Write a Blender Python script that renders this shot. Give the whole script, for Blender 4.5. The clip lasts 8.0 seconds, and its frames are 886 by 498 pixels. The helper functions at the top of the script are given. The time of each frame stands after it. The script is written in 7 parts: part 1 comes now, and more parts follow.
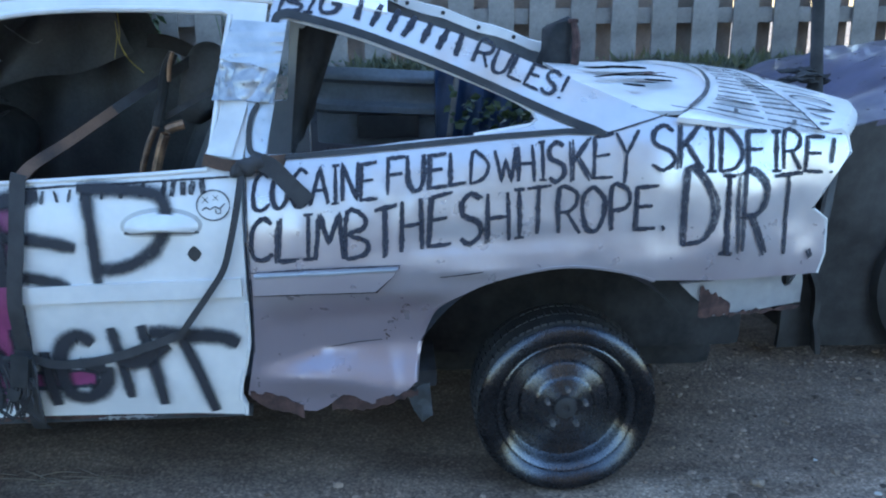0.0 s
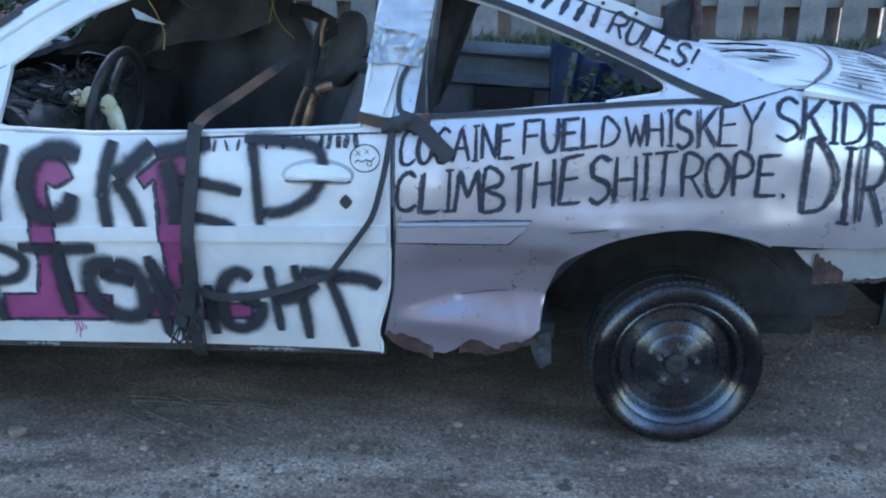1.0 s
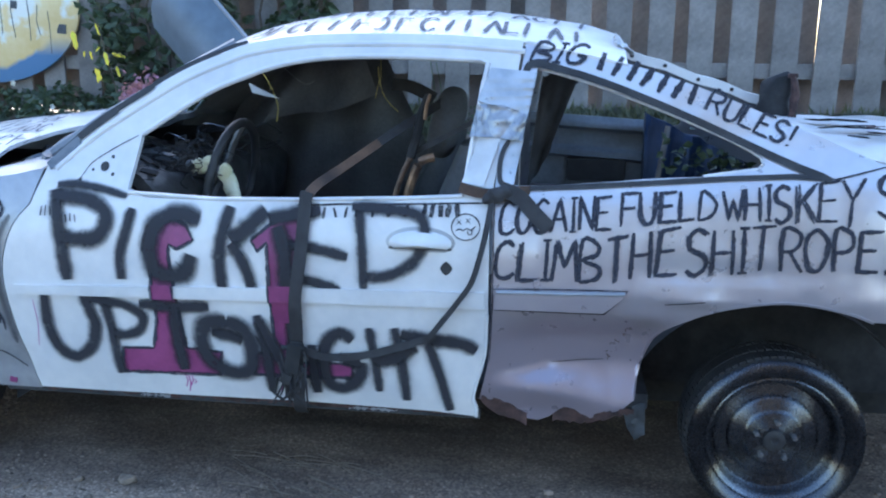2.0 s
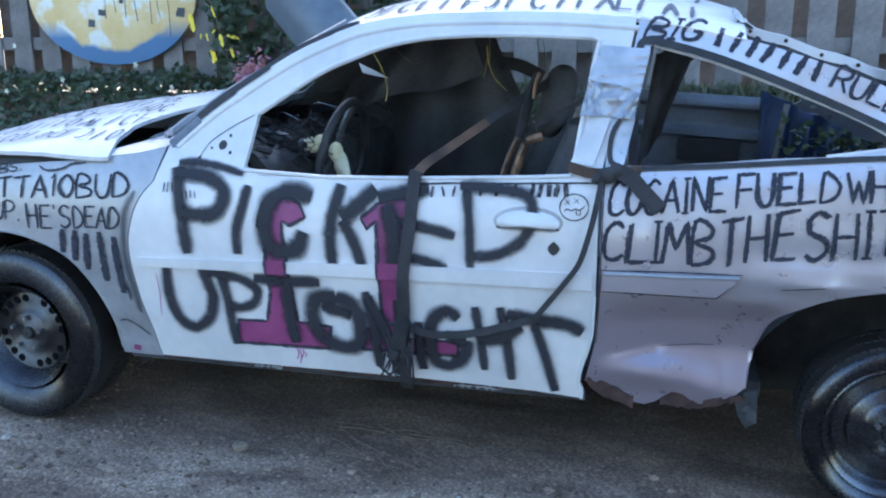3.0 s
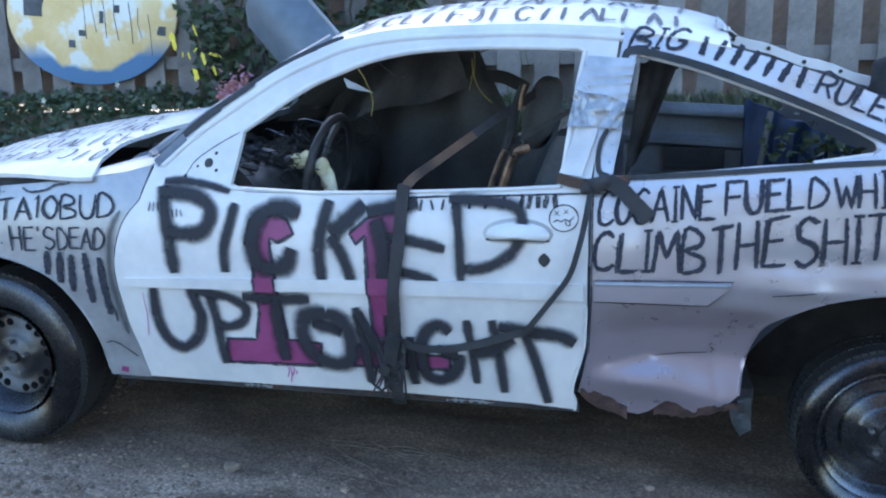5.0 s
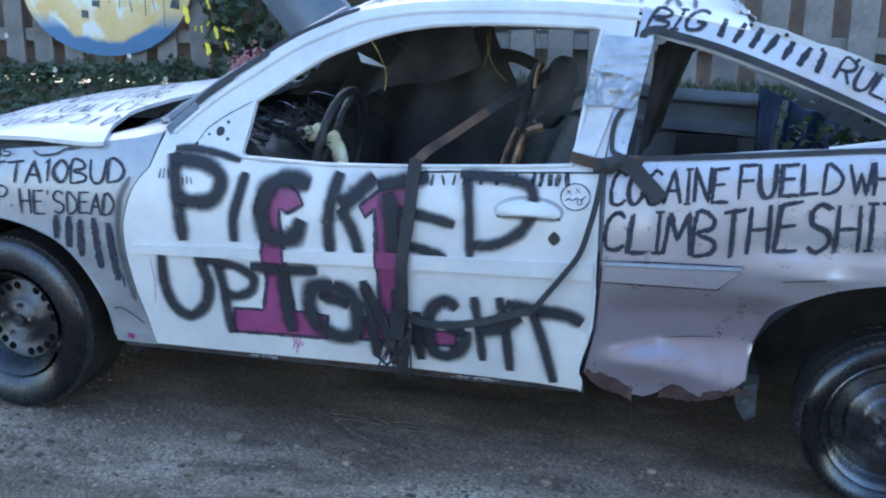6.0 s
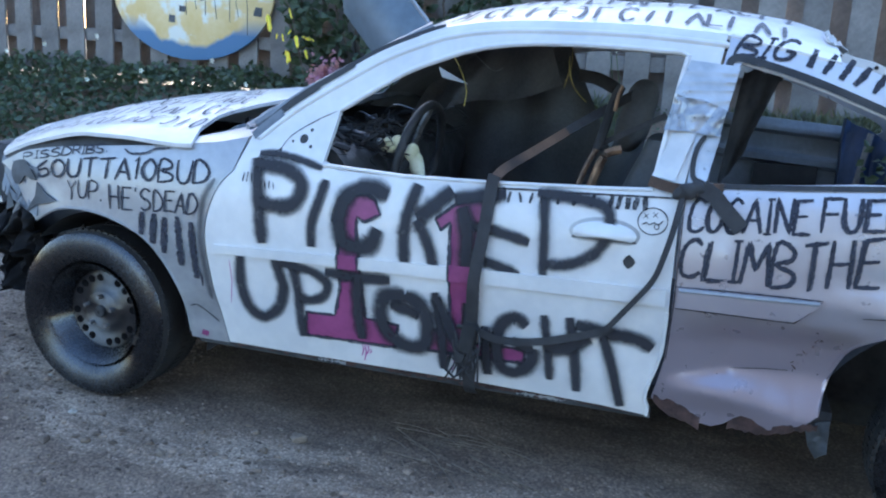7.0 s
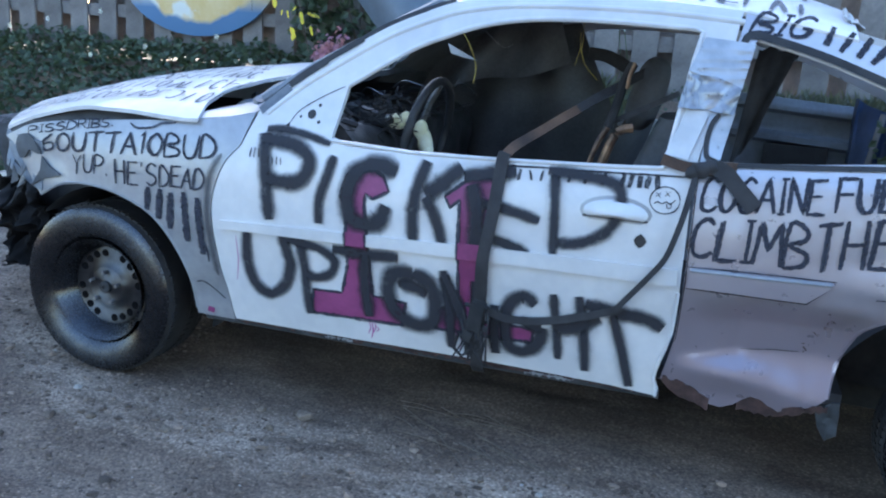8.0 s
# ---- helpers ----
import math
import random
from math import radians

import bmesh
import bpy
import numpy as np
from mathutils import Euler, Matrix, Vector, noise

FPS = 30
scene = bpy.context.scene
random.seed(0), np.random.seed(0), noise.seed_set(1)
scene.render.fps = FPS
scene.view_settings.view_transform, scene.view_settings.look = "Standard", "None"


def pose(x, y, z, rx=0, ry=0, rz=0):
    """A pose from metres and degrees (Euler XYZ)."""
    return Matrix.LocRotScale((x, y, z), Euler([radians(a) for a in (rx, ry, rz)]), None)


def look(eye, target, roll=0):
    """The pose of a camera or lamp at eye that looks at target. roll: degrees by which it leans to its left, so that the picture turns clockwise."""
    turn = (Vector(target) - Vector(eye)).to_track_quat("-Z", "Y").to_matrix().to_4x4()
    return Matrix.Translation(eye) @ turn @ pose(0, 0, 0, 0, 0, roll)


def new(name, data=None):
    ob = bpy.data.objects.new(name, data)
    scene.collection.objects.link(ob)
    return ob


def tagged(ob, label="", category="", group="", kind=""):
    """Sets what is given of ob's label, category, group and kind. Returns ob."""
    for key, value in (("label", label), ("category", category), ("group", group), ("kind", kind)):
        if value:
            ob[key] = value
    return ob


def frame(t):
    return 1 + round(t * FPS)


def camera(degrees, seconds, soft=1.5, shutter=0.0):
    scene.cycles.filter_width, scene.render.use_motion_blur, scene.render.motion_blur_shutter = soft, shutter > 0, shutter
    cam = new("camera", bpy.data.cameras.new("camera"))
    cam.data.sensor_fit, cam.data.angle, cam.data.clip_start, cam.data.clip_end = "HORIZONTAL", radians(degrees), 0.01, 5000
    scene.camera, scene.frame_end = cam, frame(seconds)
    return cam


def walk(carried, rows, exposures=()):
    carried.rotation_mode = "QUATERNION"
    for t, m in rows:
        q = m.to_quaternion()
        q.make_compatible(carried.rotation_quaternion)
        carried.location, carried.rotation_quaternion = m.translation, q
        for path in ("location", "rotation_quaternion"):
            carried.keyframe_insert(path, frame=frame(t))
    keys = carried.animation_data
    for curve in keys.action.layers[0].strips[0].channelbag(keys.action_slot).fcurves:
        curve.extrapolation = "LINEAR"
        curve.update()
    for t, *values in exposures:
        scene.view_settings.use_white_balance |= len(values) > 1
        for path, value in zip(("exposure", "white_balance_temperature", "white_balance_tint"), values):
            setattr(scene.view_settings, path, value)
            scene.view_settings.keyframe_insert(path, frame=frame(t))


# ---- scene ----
cam = camera(54.5, 8.0, soft=2.1)
PATH = [
    (0, (2.196, -1.998, 1.237), (2.307, -0.075, 0.699), -0.4),
    (0.2, (2.171, -2.028, 1.24), (2.192, -0.093, 0.735), -0.65),
    (0.5, (2.131, -2.079, 1.239), (2.027, -0.145, 0.739), -1.5),
    (0.7, (2.099, -2.113, 1.232), (1.989, -0.185, 0.712), -0.84),
    (1, (2.049, -2.178, 1.214), (1.99, -0.264, 0.639), 0.7),
    (1.2, (2.041, -2.204, 1.215), (1.978, -0.29, 0.638), 0.7),
    (1.5, (2.034, -2.227, 1.221), (1.93, -0.297, 0.707), 0.6),
    (1.7, (2.03, -2.235, 1.227), (1.875, -0.297, 0.76), 0.69),
    (2, (2.009, -2.247, 1.235), (1.759, -0.309, 0.805), 0.7),
    (2.2, (2.002, -2.25, 1.23), (1.674, -0.323, 0.806), 0.4),
    (3.3, (1.977, -2.254, 1.236), (1.495, -0.377, 0.74), -0),
    (3.5, (1.967, -2.259, 1.233), (1.501, -0.38, 0.73), 0.3),
    (3.8, (1.967, -2.244, 1.231), (1.533, -0.362, 0.71), 0.82),
    (4, (1.968, -2.234, 1.227), (1.55, -0.348, 0.709), 0.7),
    (4.2, (1.973, -2.232, 1.231), (1.54, -0.346, 0.726), -0.18),
    (4.5, (1.971, -2.244, 1.231), (1.523, -0.351, 0.765), -1),
    (4.7, (1.976, -2.244, 1.234), (1.526, -0.347, 0.79), -1.2),
    (5.8, (1.975, -2.243, 1.206), (1.549, -0.346, 0.738), 0.2),
    (6, (1.964, -2.247, 1.199), (1.511, -0.358, 0.724), 0.8),
    (6.2, (1.956, -2.25, 1.201), (1.49, -0.365, 0.724), 1.45),
    (6.5, (1.947, -2.262, 1.201), (1.437, -0.385, 0.737), 2.1),
    (6.8, (1.94, -2.276, 1.2), (1.371, -0.408, 0.772), 2.88),
    (7, (1.927, -2.279, 1.204), (1.343, -0.42, 0.757), 3.1),
    (7.2, (1.917, -2.279, 1.198), (1.309, -0.436, 0.715), 3.12),
    (7.5, (1.906, -2.276, 1.187), (1.284, -0.446, 0.674), 3.1),
    (7.8, (1.91, -2.275, 1.185), (1.296, -0.44, 0.681), 3.17),
    (8, (1.903, -2.268, 1.189), (1.321, -0.418, 0.699), 3.6),
]
EXPOSURE = [(0.0, 2.37, 5330, 10), (1.0, 2.37, 5420, 12), (2.0, 2.37, 5520, 14), (8.0, 2.35, 5560, 14)]
walk(cam, [(t, look(eye, target, roll)) for t, eye, target, roll in PATH], EXPOSURE)

# ---- light ----
SUN_EL, SUN_AZ = 18.0, -26.0  # degrees; azimuth from +y, minus is towards -x
world = bpy.data.worlds.new("sky")
scene.world = world
world.use_nodes = True
wn = world.node_tree
sky = wn.nodes.new("ShaderNodeTexSky")
sky.sky_type, sky.sun_disc = "NISHITA", False
sky.sun_elevation, sky.sun_rotation = radians(SUN_EL), radians(SUN_AZ)
sky.air_density, sky.dust_density, sky.ozone_density = 1.2, 1.5, 1.6
wn.links.new(sky.outputs["Color"], wn.nodes["Background"].inputs["Color"])
wn.nodes["Background"].inputs["Strength"].default_value = 0.15
sun_data = bpy.data.lights.new("sun", "SUN")
sun_data.energy, sun_data.angle, sun_data.color = 3.5, radians(0.6), (1.0, 0.86, 0.66)
sun = new("sun", sun_data)
sun_way = Vector((math.sin(radians(SUN_AZ)) * math.cos(radians(SUN_EL)), math.cos(radians(SUN_AZ)) * math.cos(radians(SUN_EL)), math.sin(radians(SUN_EL))))
sun.matrix_world = look(sun_way * 30, (0, 0, 0))


# ---- materials ----
def surface(name, dark, light, scale=8.0, rough=0.5, metal=0.0, bump=0.0, fine=60.0, coat=0.0, mix=(0.35, 0.7), spread=0.08, object_random=0.0, spec=0.5):
    """Two colours mixed by coarse and fine noise, with roughness variation and relief."""
    m = bpy.data.materials.new(name)
    m.use_nodes = True
    nt = m.node_tree
    N, L = nt.nodes, nt.links
    p = N["Principled BSDF"]
    co = N.new("ShaderNodeTexCoord")
    a, b = N.new("ShaderNodeTexNoise"), N.new("ShaderNodeTexNoise")
    a.inputs["Scale"].default_value, a.inputs["Detail"].default_value = scale, 6
    b.inputs["Scale"].default_value, b.inputs["Detail"].default_value = fine, 4
    for n in (a, b):
        L.new(co.outputs["Object"], n.inputs["Vector"])
    add = N.new("ShaderNodeMath")
    add.operation = "MULTIPLY_ADD"
    L.new(b.outputs["Fac"], add.inputs[0])
    add.inputs[1].default_value = 0.35
    L.new(a.outputs["Fac"], add.inputs[2])
    ramp = N.new("ShaderNodeMapRange")
    ramp.inputs["From Min"].default_value, ramp.inputs["From Max"].default_value = mix[0] + 0.17, mix[1] + 0.17
    L.new(add.outputs[0], ramp.inputs["Value"])
    col = N.new("ShaderNodeMix")
    col.data_type = "RGBA"
    col.inputs["A"].default_value, col.inputs["B"].default_value = (*dark, 1), (*light, 1)
    L.new(ramp.outputs["Result"], col.inputs["Factor"])
    out = col.outputs["Result"]
    if object_random:
        info, hsv, mr = N.new("ShaderNodeObjectInfo"), N.new("ShaderNodeHueSaturation"), N.new("ShaderNodeMapRange")
        mr.inputs["To Min"].default_value, mr.inputs["To Max"].default_value = 1 - object_random, 1 + object_random
        L.new(info.outputs["Random"], mr.inputs["Value"])
        L.new(mr.outputs["Result"], hsv.inputs["Value"])
        L.new(out, hsv.inputs["Color"])
        out = hsv.outputs["Color"]
    L.new(out, p.inputs["Base Color"])
    rr = N.new("ShaderNodeMapRange")
    rr.inputs["To Min"].default_value, rr.inputs["To Max"].default_value = max(0.02, rough - spread), min(1, rough + spread)
    L.new(b.outputs["Fac"], rr.inputs["Value"])
    L.new(rr.outputs["Result"], p.inputs["Roughness"])
    p.inputs["Metallic"].default_value, p.inputs["Coat Weight"].default_value = metal, coat
    p.inputs["Coat Roughness"].default_value, p.inputs["Specular IOR Level"].default_value = 0.15, spec
    if bump:
        bp = N.new("ShaderNodeBump")
        bp.inputs["Strength"].default_value, bp.inputs["Distance"].default_value = 1.0, bump
        L.new(add.outputs[0], bp.inputs["Height"])
        L.new(bp.outputs["Normal"], p.inputs["Normal"])
    return m


def nodes_of(m):
    return m.node_tree.nodes, m.node_tree.links, m.node_tree.nodes["Principled BSDF"]


def leaf_material(name, dark, light, glow=0.35):
    m = surface(name, dark, light, scale=30, rough=0.5, fine=9, mix=(0.3, 0.75))
    N, L, p = nodes_of(m)
    tr, mx = N.new("ShaderNodeBsdfTranslucent"), N.new("ShaderNodeMixShader")
    tr.inputs["Color"].default_value = (light[0] * 2.2, light[1] * 2.2, light[2] * 0.9, 1)
    mx.inputs["Fac"].default_value = glow
    L.new(p.outputs[0], mx.inputs[1])
    L.new(tr.outputs[0], mx.inputs[2])
    L.new(mx.outputs[0], N["Material Output"].inputs["Surface"])
    return m


def brushed_paint(name, colour, soft, most=0.95):
    """Paint laid on in strokes: solid in the middle, thinning towards the sides; soft 0 to 1 is how far."""
    m = bpy.data.materials.new(name)
    m.use_nodes = True
    N, L, p = nodes_of(m)
    p.inputs["Base Color"].default_value, p.inputs["Roughness"].default_value = (*colour, 1), 0.65
    p.inputs["Specular IOR Level"].default_value = 0.2
    uv, sep = N.new("ShaderNodeUVMap"), N.new("ShaderNodeSeparateXYZ")
    L.new(uv.outputs["UV"], sep.inputs[0])
    co, no = N.new("ShaderNodeTexCoord"), N.new("ShaderNodeTexNoise")
    L.new(co.outputs["Object"], no.inputs["Vector"])
    no.inputs["Scale"].default_value, no.inputs["Detail"].default_value = (260, 5) if soft > 0.4 else (110, 6)
    off = N.new("ShaderNodeMath")
    off.operation = "MULTIPLY_ADD"
    off.inputs[1].default_value, off.inputs[2].default_value = 2.0, -1.0
    L.new(sep.outputs[0], off.inputs[0])
    ab = N.new("ShaderNodeMath")
    ab.operation = "ABSOLUTE"
    L.new(off.outputs[0], ab.inputs[0])
    ad = N.new("ShaderNodeMath")
    ad.operation = "MULTIPLY_ADD"
    ad.inputs[1].default_value = 0.5 if soft > 0.4 else 1.3
    L.new(no.outputs["Fac"], ad.inputs[0])
    L.new(ab.outputs[0], ad.inputs[2])
    mr = N.new("ShaderNodeMapRange")
    mr.interpolation_type = "SMOOTHSTEP"
    lift = 0.25 if soft > 0.4 else 0.6
    mr.inputs["From Min"].default_value, mr.inputs["From Max"].default_value = 1 - soft + lift, 1 + lift
    mr.inputs["To Min"].default_value, mr.inputs["To Max"].default_value = most if soft > 0.4 else 0.9, 0.0
    L.new(ad.outputs[0], mr.inputs["Value"])
    dry, thin, both = N.new("ShaderNodeTexNoise"), N.new("ShaderNodeMapRange"), N.new("ShaderNodeMath")
    dry.inputs["Scale"].default_value, dry.inputs["Detail"].default_value = 26 if soft > 0.4 else 45, 8
    dry.inputs["Roughness"].default_value = 0.7
    L.new(co.outputs["Object"], dry.inputs["Vector"])
    thin.inputs["From Min"].default_value, thin.inputs["From Max"].default_value = 0.3, 0.5
    thin.inputs["To Min"].default_value = 0.8 if soft > 0.4 else 0.55
    L.new(dry.outputs["Fac"], thin.inputs["Value"])
    both.operation = "MULTIPLY"
    L.new(mr.outputs["Result"], both.inputs[0])
    L.new(thin.outputs["Result"], both.inputs[1])
    tr, mx = N.new("ShaderNodeBsdfTransparent"), N.new("ShaderNodeMixShader")
    L.new(both.outputs[0], mx.inputs["Fac"])
    L.new(tr.outputs[0], mx.inputs[1])
    L.new(p.outputs[0], mx.inputs[2])
    L.new(mx.outputs[0], N["Material Output"].inputs["Surface"])
    return m


def quarter_paint():
    """White brushed over the old lilac paint, which shows on the lower part; scuffs and overspray between."""
    m = surface("quarter_paint", (0.5, 0.5, 0.54), (0.63, 0.63, 0.66), scale=3, rough=0.3, bump=0.0005, fine=25, coat=0.4)
    N, L, p = nodes_of(m)
    p.inputs["Metallic"].default_value = 0.5
    top = p.inputs["Base Color"].links[0].from_socket
    co, sep, no = N.new("ShaderNodeTexCoord"), N.new("ShaderNodeSeparateXYZ"), N.new("ShaderNodeTexNoise")
    L.new(co.outputs["Object"], sep.inputs[0])
    L.new(co.outputs["Object"], no.inputs["Vector"])
    no.inputs["Scale"].default_value, no.inputs["Detail"].default_value = 5, 7
    ma = N.new("ShaderNodeMath")
    ma.operation = "MULTIPLY_ADD"
    ma.inputs[1].default_value = 0.16
    L.new(no.outputs["Fac"], ma.inputs[0])
    L.new(sep.outputs["Z"], ma.inputs[2])
    mr = N.new("ShaderNodeMapRange")
    mr.inputs["From Min"].default_value, mr.inputs["From Max"].default_value = 0.60, 0.90
    L.new(ma.outputs[0], mr.inputs["Value"])
    mix = N.new("ShaderNodeMix")
    mix.data_type = "RGBA"
    mix.inputs["A"].default_value = (0.33, 0.285, 0.33, 1)
    L.new(mr.outputs["Result"], mix.inputs["Factor"])
    L.new(top, mix.inputs["B"])
    L.new(mix.outputs["Result"], p.inputs["Base Color"])
    return m


def wheel_paint(name, low, high, metal, rough):
    """Glossy black paint over turned steel or ribbed rubber: highlights fan out from the hub."""
    m = surface(name, low, high, scale=20, rough=rough, fine=120, spread=0.06, metal=metal)
    N, L, p = nodes_of(m)
    tan = N.new("ShaderNodeTangent")
    tan.direction_type, tan.axis = "RADIAL", "Y"
    L.new(tan.outputs[0], p.inputs["Tangent"])
    p.inputs["Anisotropic"].default_value, p.inputs["Anisotropic Rotation"].default_value = 1.0, 0.25
    return m


def ground_material():
    m = surface("ground_dirt", (0.1, 0.07, 0.05), (0.228, 0.165, 0.118), scale=2.6, rough=0.92, bump=0.008, fine=70, mix=(0.3, 0.75), spread=0.05)
    N, L, p = nodes_of(m)
    base = p.inputs["Base Color"].links[0].from_socket
    co, vo = N.new("ShaderNodeTexCoord"), N.new("ShaderNodeTexVoronoi")
    vo.inputs["Scale"].default_value = 80
    cell, cells = N.new("ShaderNodeTexVoronoi"), N.new("ShaderNodeSeparateColor")
    cell.inputs["Scale"].default_value = 170
    L.new(co.outputs["Object"], cell.inputs["Vector"])
    L.new(cell.outputs["Color"], cells.inputs["Color"])
    shade = N.new("ShaderNodeMapRange")
    shade.inputs["From Min"].default_value, shade.inputs["From Max"].default_value = 0.25, 1.0
    shade.inputs["To Min"].default_value, shade.inputs["To Max"].default_value = 0.8, 1.45
    L.new(cells.outputs["Red"], shade.inputs["Value"])
    L.new(co.outputs["Object"], vo.inputs["Vector"])
    grit = N.new("ShaderNodeMapRange")
    grit.inputs["From Min"].default_value, grit.inputs["From Max"].default_value = 0.1, 0.55
    grit.inputs["To Min"].default_value, grit.inputs["To Max"].default_value = 1.22, 0.74
    L.new(vo.outputs["Distance"], grit.inputs["Value"])
    tone = N.new("ShaderNodeMath")
    tone.operation = "MULTIPLY"
    L.new(grit.outputs["Result"], tone.inputs[0])
    L.new(shade.outputs["Result"], tone.inputs[1])
    sc, st = N.new("ShaderNodeMapping"), N.new("ShaderNodeTexNoise")
    sc.inputs["Scale"].default_value = (0.8, 1.9, 1.0)
    sc.inputs["Rotation"].default_value = (0, 0, 0.12)
    L.new(co.outputs["Object"], sc.inputs["Vector"])
    L.new(sc.outputs["Vector"], st.inputs["Vector"])
    st.inputs["Scale"].default_value, st.inputs["Detail"].default_value = 2.3, 14
    st.inputs["Roughness"].default_value = 0.74
    tr = N.new("ShaderNodeMapRange")
    tr.inputs["From Min"].default_value, tr.inputs["From Max"].default_value = 0.44, 0.6
    L.new(st.outputs["Fac"], tr.inputs["Value"])
    pale = N.new("ShaderNodeMix")
    pale.data_type = "RGBA"
    pale.inputs["B"].default_value = (0.46, 0.365, 0.28, 1)
    half = N.new("ShaderNodeMath")
    half.operation = "MULTIPLY"
    half.inputs[1].default_value = 0.85
    track, lane, ease = N.new("ShaderNodeAttribute"), N.new("ShaderNodeMath"), N.new("ShaderNodeMath")
    track.attribute_name = "dusty_track"
    lane.operation, ease.operation = "MULTIPLY_ADD", "MULTIPLY"
    L.new(track.outputs["Fac"], lane.inputs[0])
    lane.inputs[1].default_value, lane.inputs[2].default_value = 0.75, 0.3
    L.new(tr.outputs["Result"], ease.inputs[0])
    L.new(lane.outputs[0], ease.inputs[1])
    L.new(ease.outputs[0], half.inputs[0])
    L.new(half.outputs[0], pale.inputs["Factor"])
    L.new(base, pale.inputs["A"])
    base = pale.outputs["Result"]
    hsv = N.new("ShaderNodeHueSaturation")
    L.new(base, hsv.inputs["Color"])
    L.new(tone.outputs[0], hsv.inputs["Value"])
    L.new(hsv.outputs["Color"], p.inputs["Base Color"])
    return m


def disc_material():
    """Old painted board: yellow with worn white patches over a blue lower rim."""
    m = surface("painted_board", (0.64, 0.47, 0.2), (0.72, 0.58, 0.32), scale=4, rough=0.6, fine=30)
    N, L, p = nodes_of(m)
    yellow = p.inputs["Base Color"].links[0].from_socket
    co, sep = N.new("ShaderNodeTexCoord"), N.new("ShaderNodeSeparateXYZ")
    L.new(co.outputs["Object"], sep.inputs[0])
    no = N.new("ShaderNodeTexNoise")
    no.inputs["Scale"].default_value, no.inputs["Detail"].default_value = 5, 6
    L.new(co.outputs["Object"], no.inputs["Vector"])
    white = N.new("ShaderNodeMapRange")
    white.inputs["From Min"].default_value, white.inputs["From Max"].default_value = 0.5, 0.58
    L.new(no.outputs["Fac"], white.inputs["Value"])
    m1 = N.new("ShaderNodeMix")
    m1.data_type = "RGBA"
    L.new(white.outputs["Result"], m1.inputs["Factor"])
    L.new(yellow, m1.inputs["A"])
    m1.inputs["B"].default_value = (0.72, 0.72, 0.66, 1)
    oval, far = N.new("ShaderNodeVectorMath"), N.new("ShaderNodeVectorMath")
    oval.operation, far.operation = "MULTIPLY", "LENGTH"
    oval.inputs[1].default_value = (1 / 0.655, 0, 1 / 0.48)
    L.new(co.outputs["Object"], oval.inputs[0])
    L.new(oval.outputs[0], far.inputs[0])
    ma = N.new("ShaderNodeMath")
    ma.operation = "MULTIPLY_ADD"
    ma.inputs[1].default_value = 0.25
    L.new(no.outputs["Fac"], ma.inputs[0])
    L.new(far.outputs["Value"], ma.inputs[2])
    rim, low, blue = N.new("ShaderNodeMapRange"), N.new("ShaderNodeMapRange"), N.new("ShaderNodeMath")
    rim.inputs["From Min"].default_value, rim.inputs["From Max"].default_value = 0.88, 0.94
    low.inputs["From Min"].default_value, low.inputs["From Max"].default_value = -0.18, -0.3
    L.new(ma.outputs[0], rim.inputs["Value"])
    L.new(sep.outputs["Z"], low.inputs["Value"])
    blue.operation = "MULTIPLY"
    L.new(rim.outputs["Result"], blue.inputs[0])
    L.new(low.outputs["Result"], blue.inputs[1])
    m2 = N.new("ShaderNodeMix")
    m2.data_type = "RGBA"
    L.new(blue.outputs[0], m2.inputs["Factor"])
    L.new(m1.outputs["Result"], m2.inputs["A"])
    m2.inputs["B"].default_value = (0.1, 0.2, 0.36, 1)
    L.new(m2.outputs["Result"], p.inputs["Base Color"])
    return m


WHITE = surface("white_paint", (0.57, 0.58, 0.595), (0.71, 0.71, 0.71), scale=3.5, rough=0.34, bump=0.0004, fine=30, coat=0.2)
SILVER = surface("faded_silver_paint", (0.28, 0.29, 0.31), (0.41, 0.42, 0.44), scale=3, metal=0.3, rough=0.35, bump=0.0006, fine=40, coat=0.2)
QUARTER = quarter_paint()
HOODW = surface("hood_paint", (0.5, 0.51, 0.52), (0.66, 0.66, 0.67), scale=6, rough=0.4, bump=0.002, fine=25, coat=0.2)
SPRAYP = brushed_paint("black_spray_paint", (0.033, 0.034, 0.042), 0.74, 0.97)
HAZE = brushed_paint("thin_overspray", (0.03, 0.03, 0.036), 1.0, 0.16)
MARKER = brushed_paint("black_brush_paint", (0.04, 0.043, 0.06), 0.36)
FADED = brushed_paint("faded_brush_paint", (0.085, 0.09, 0.11), 0.2)
THIN = brushed_paint("black_marker_ink", (0.02, 0.02, 0.025), 0.2)
DRIP = brushed_paint("magenta_drip", (0.45, 0.1, 0.33), 0.5)
PINK = surface("magenta_paint", (0.19, 0.034, 0.115), (0.285, 0.06, 0.175), scale=9, rough=0.5, fine=70)
RUST = surface("rust", (0.03, 0.018, 0.017), (0.1, 0.056, 0.05), scale=28, rough=0.9, bump=0.004, fine=120)
RUBBER = surface("black_rubber", (0.016, 0.016, 0.018), (0.038, 0.038, 0.04), scale=14, rough=0.6, bump=0.0006, fine=90)
SOOT = surface("matt_black", (0.025, 0.026, 0.028), (0.05, 0.05, 0.052), scale=14, rough=0.9, bump=0.002, fine=60, spec=0.2)
TYRE = surface("tyre_rubber", (0.02, 0.02, 0.022), (0.042, 0.041, 0.04), scale=9, rough=0.72, bump=0.001, fine=80)
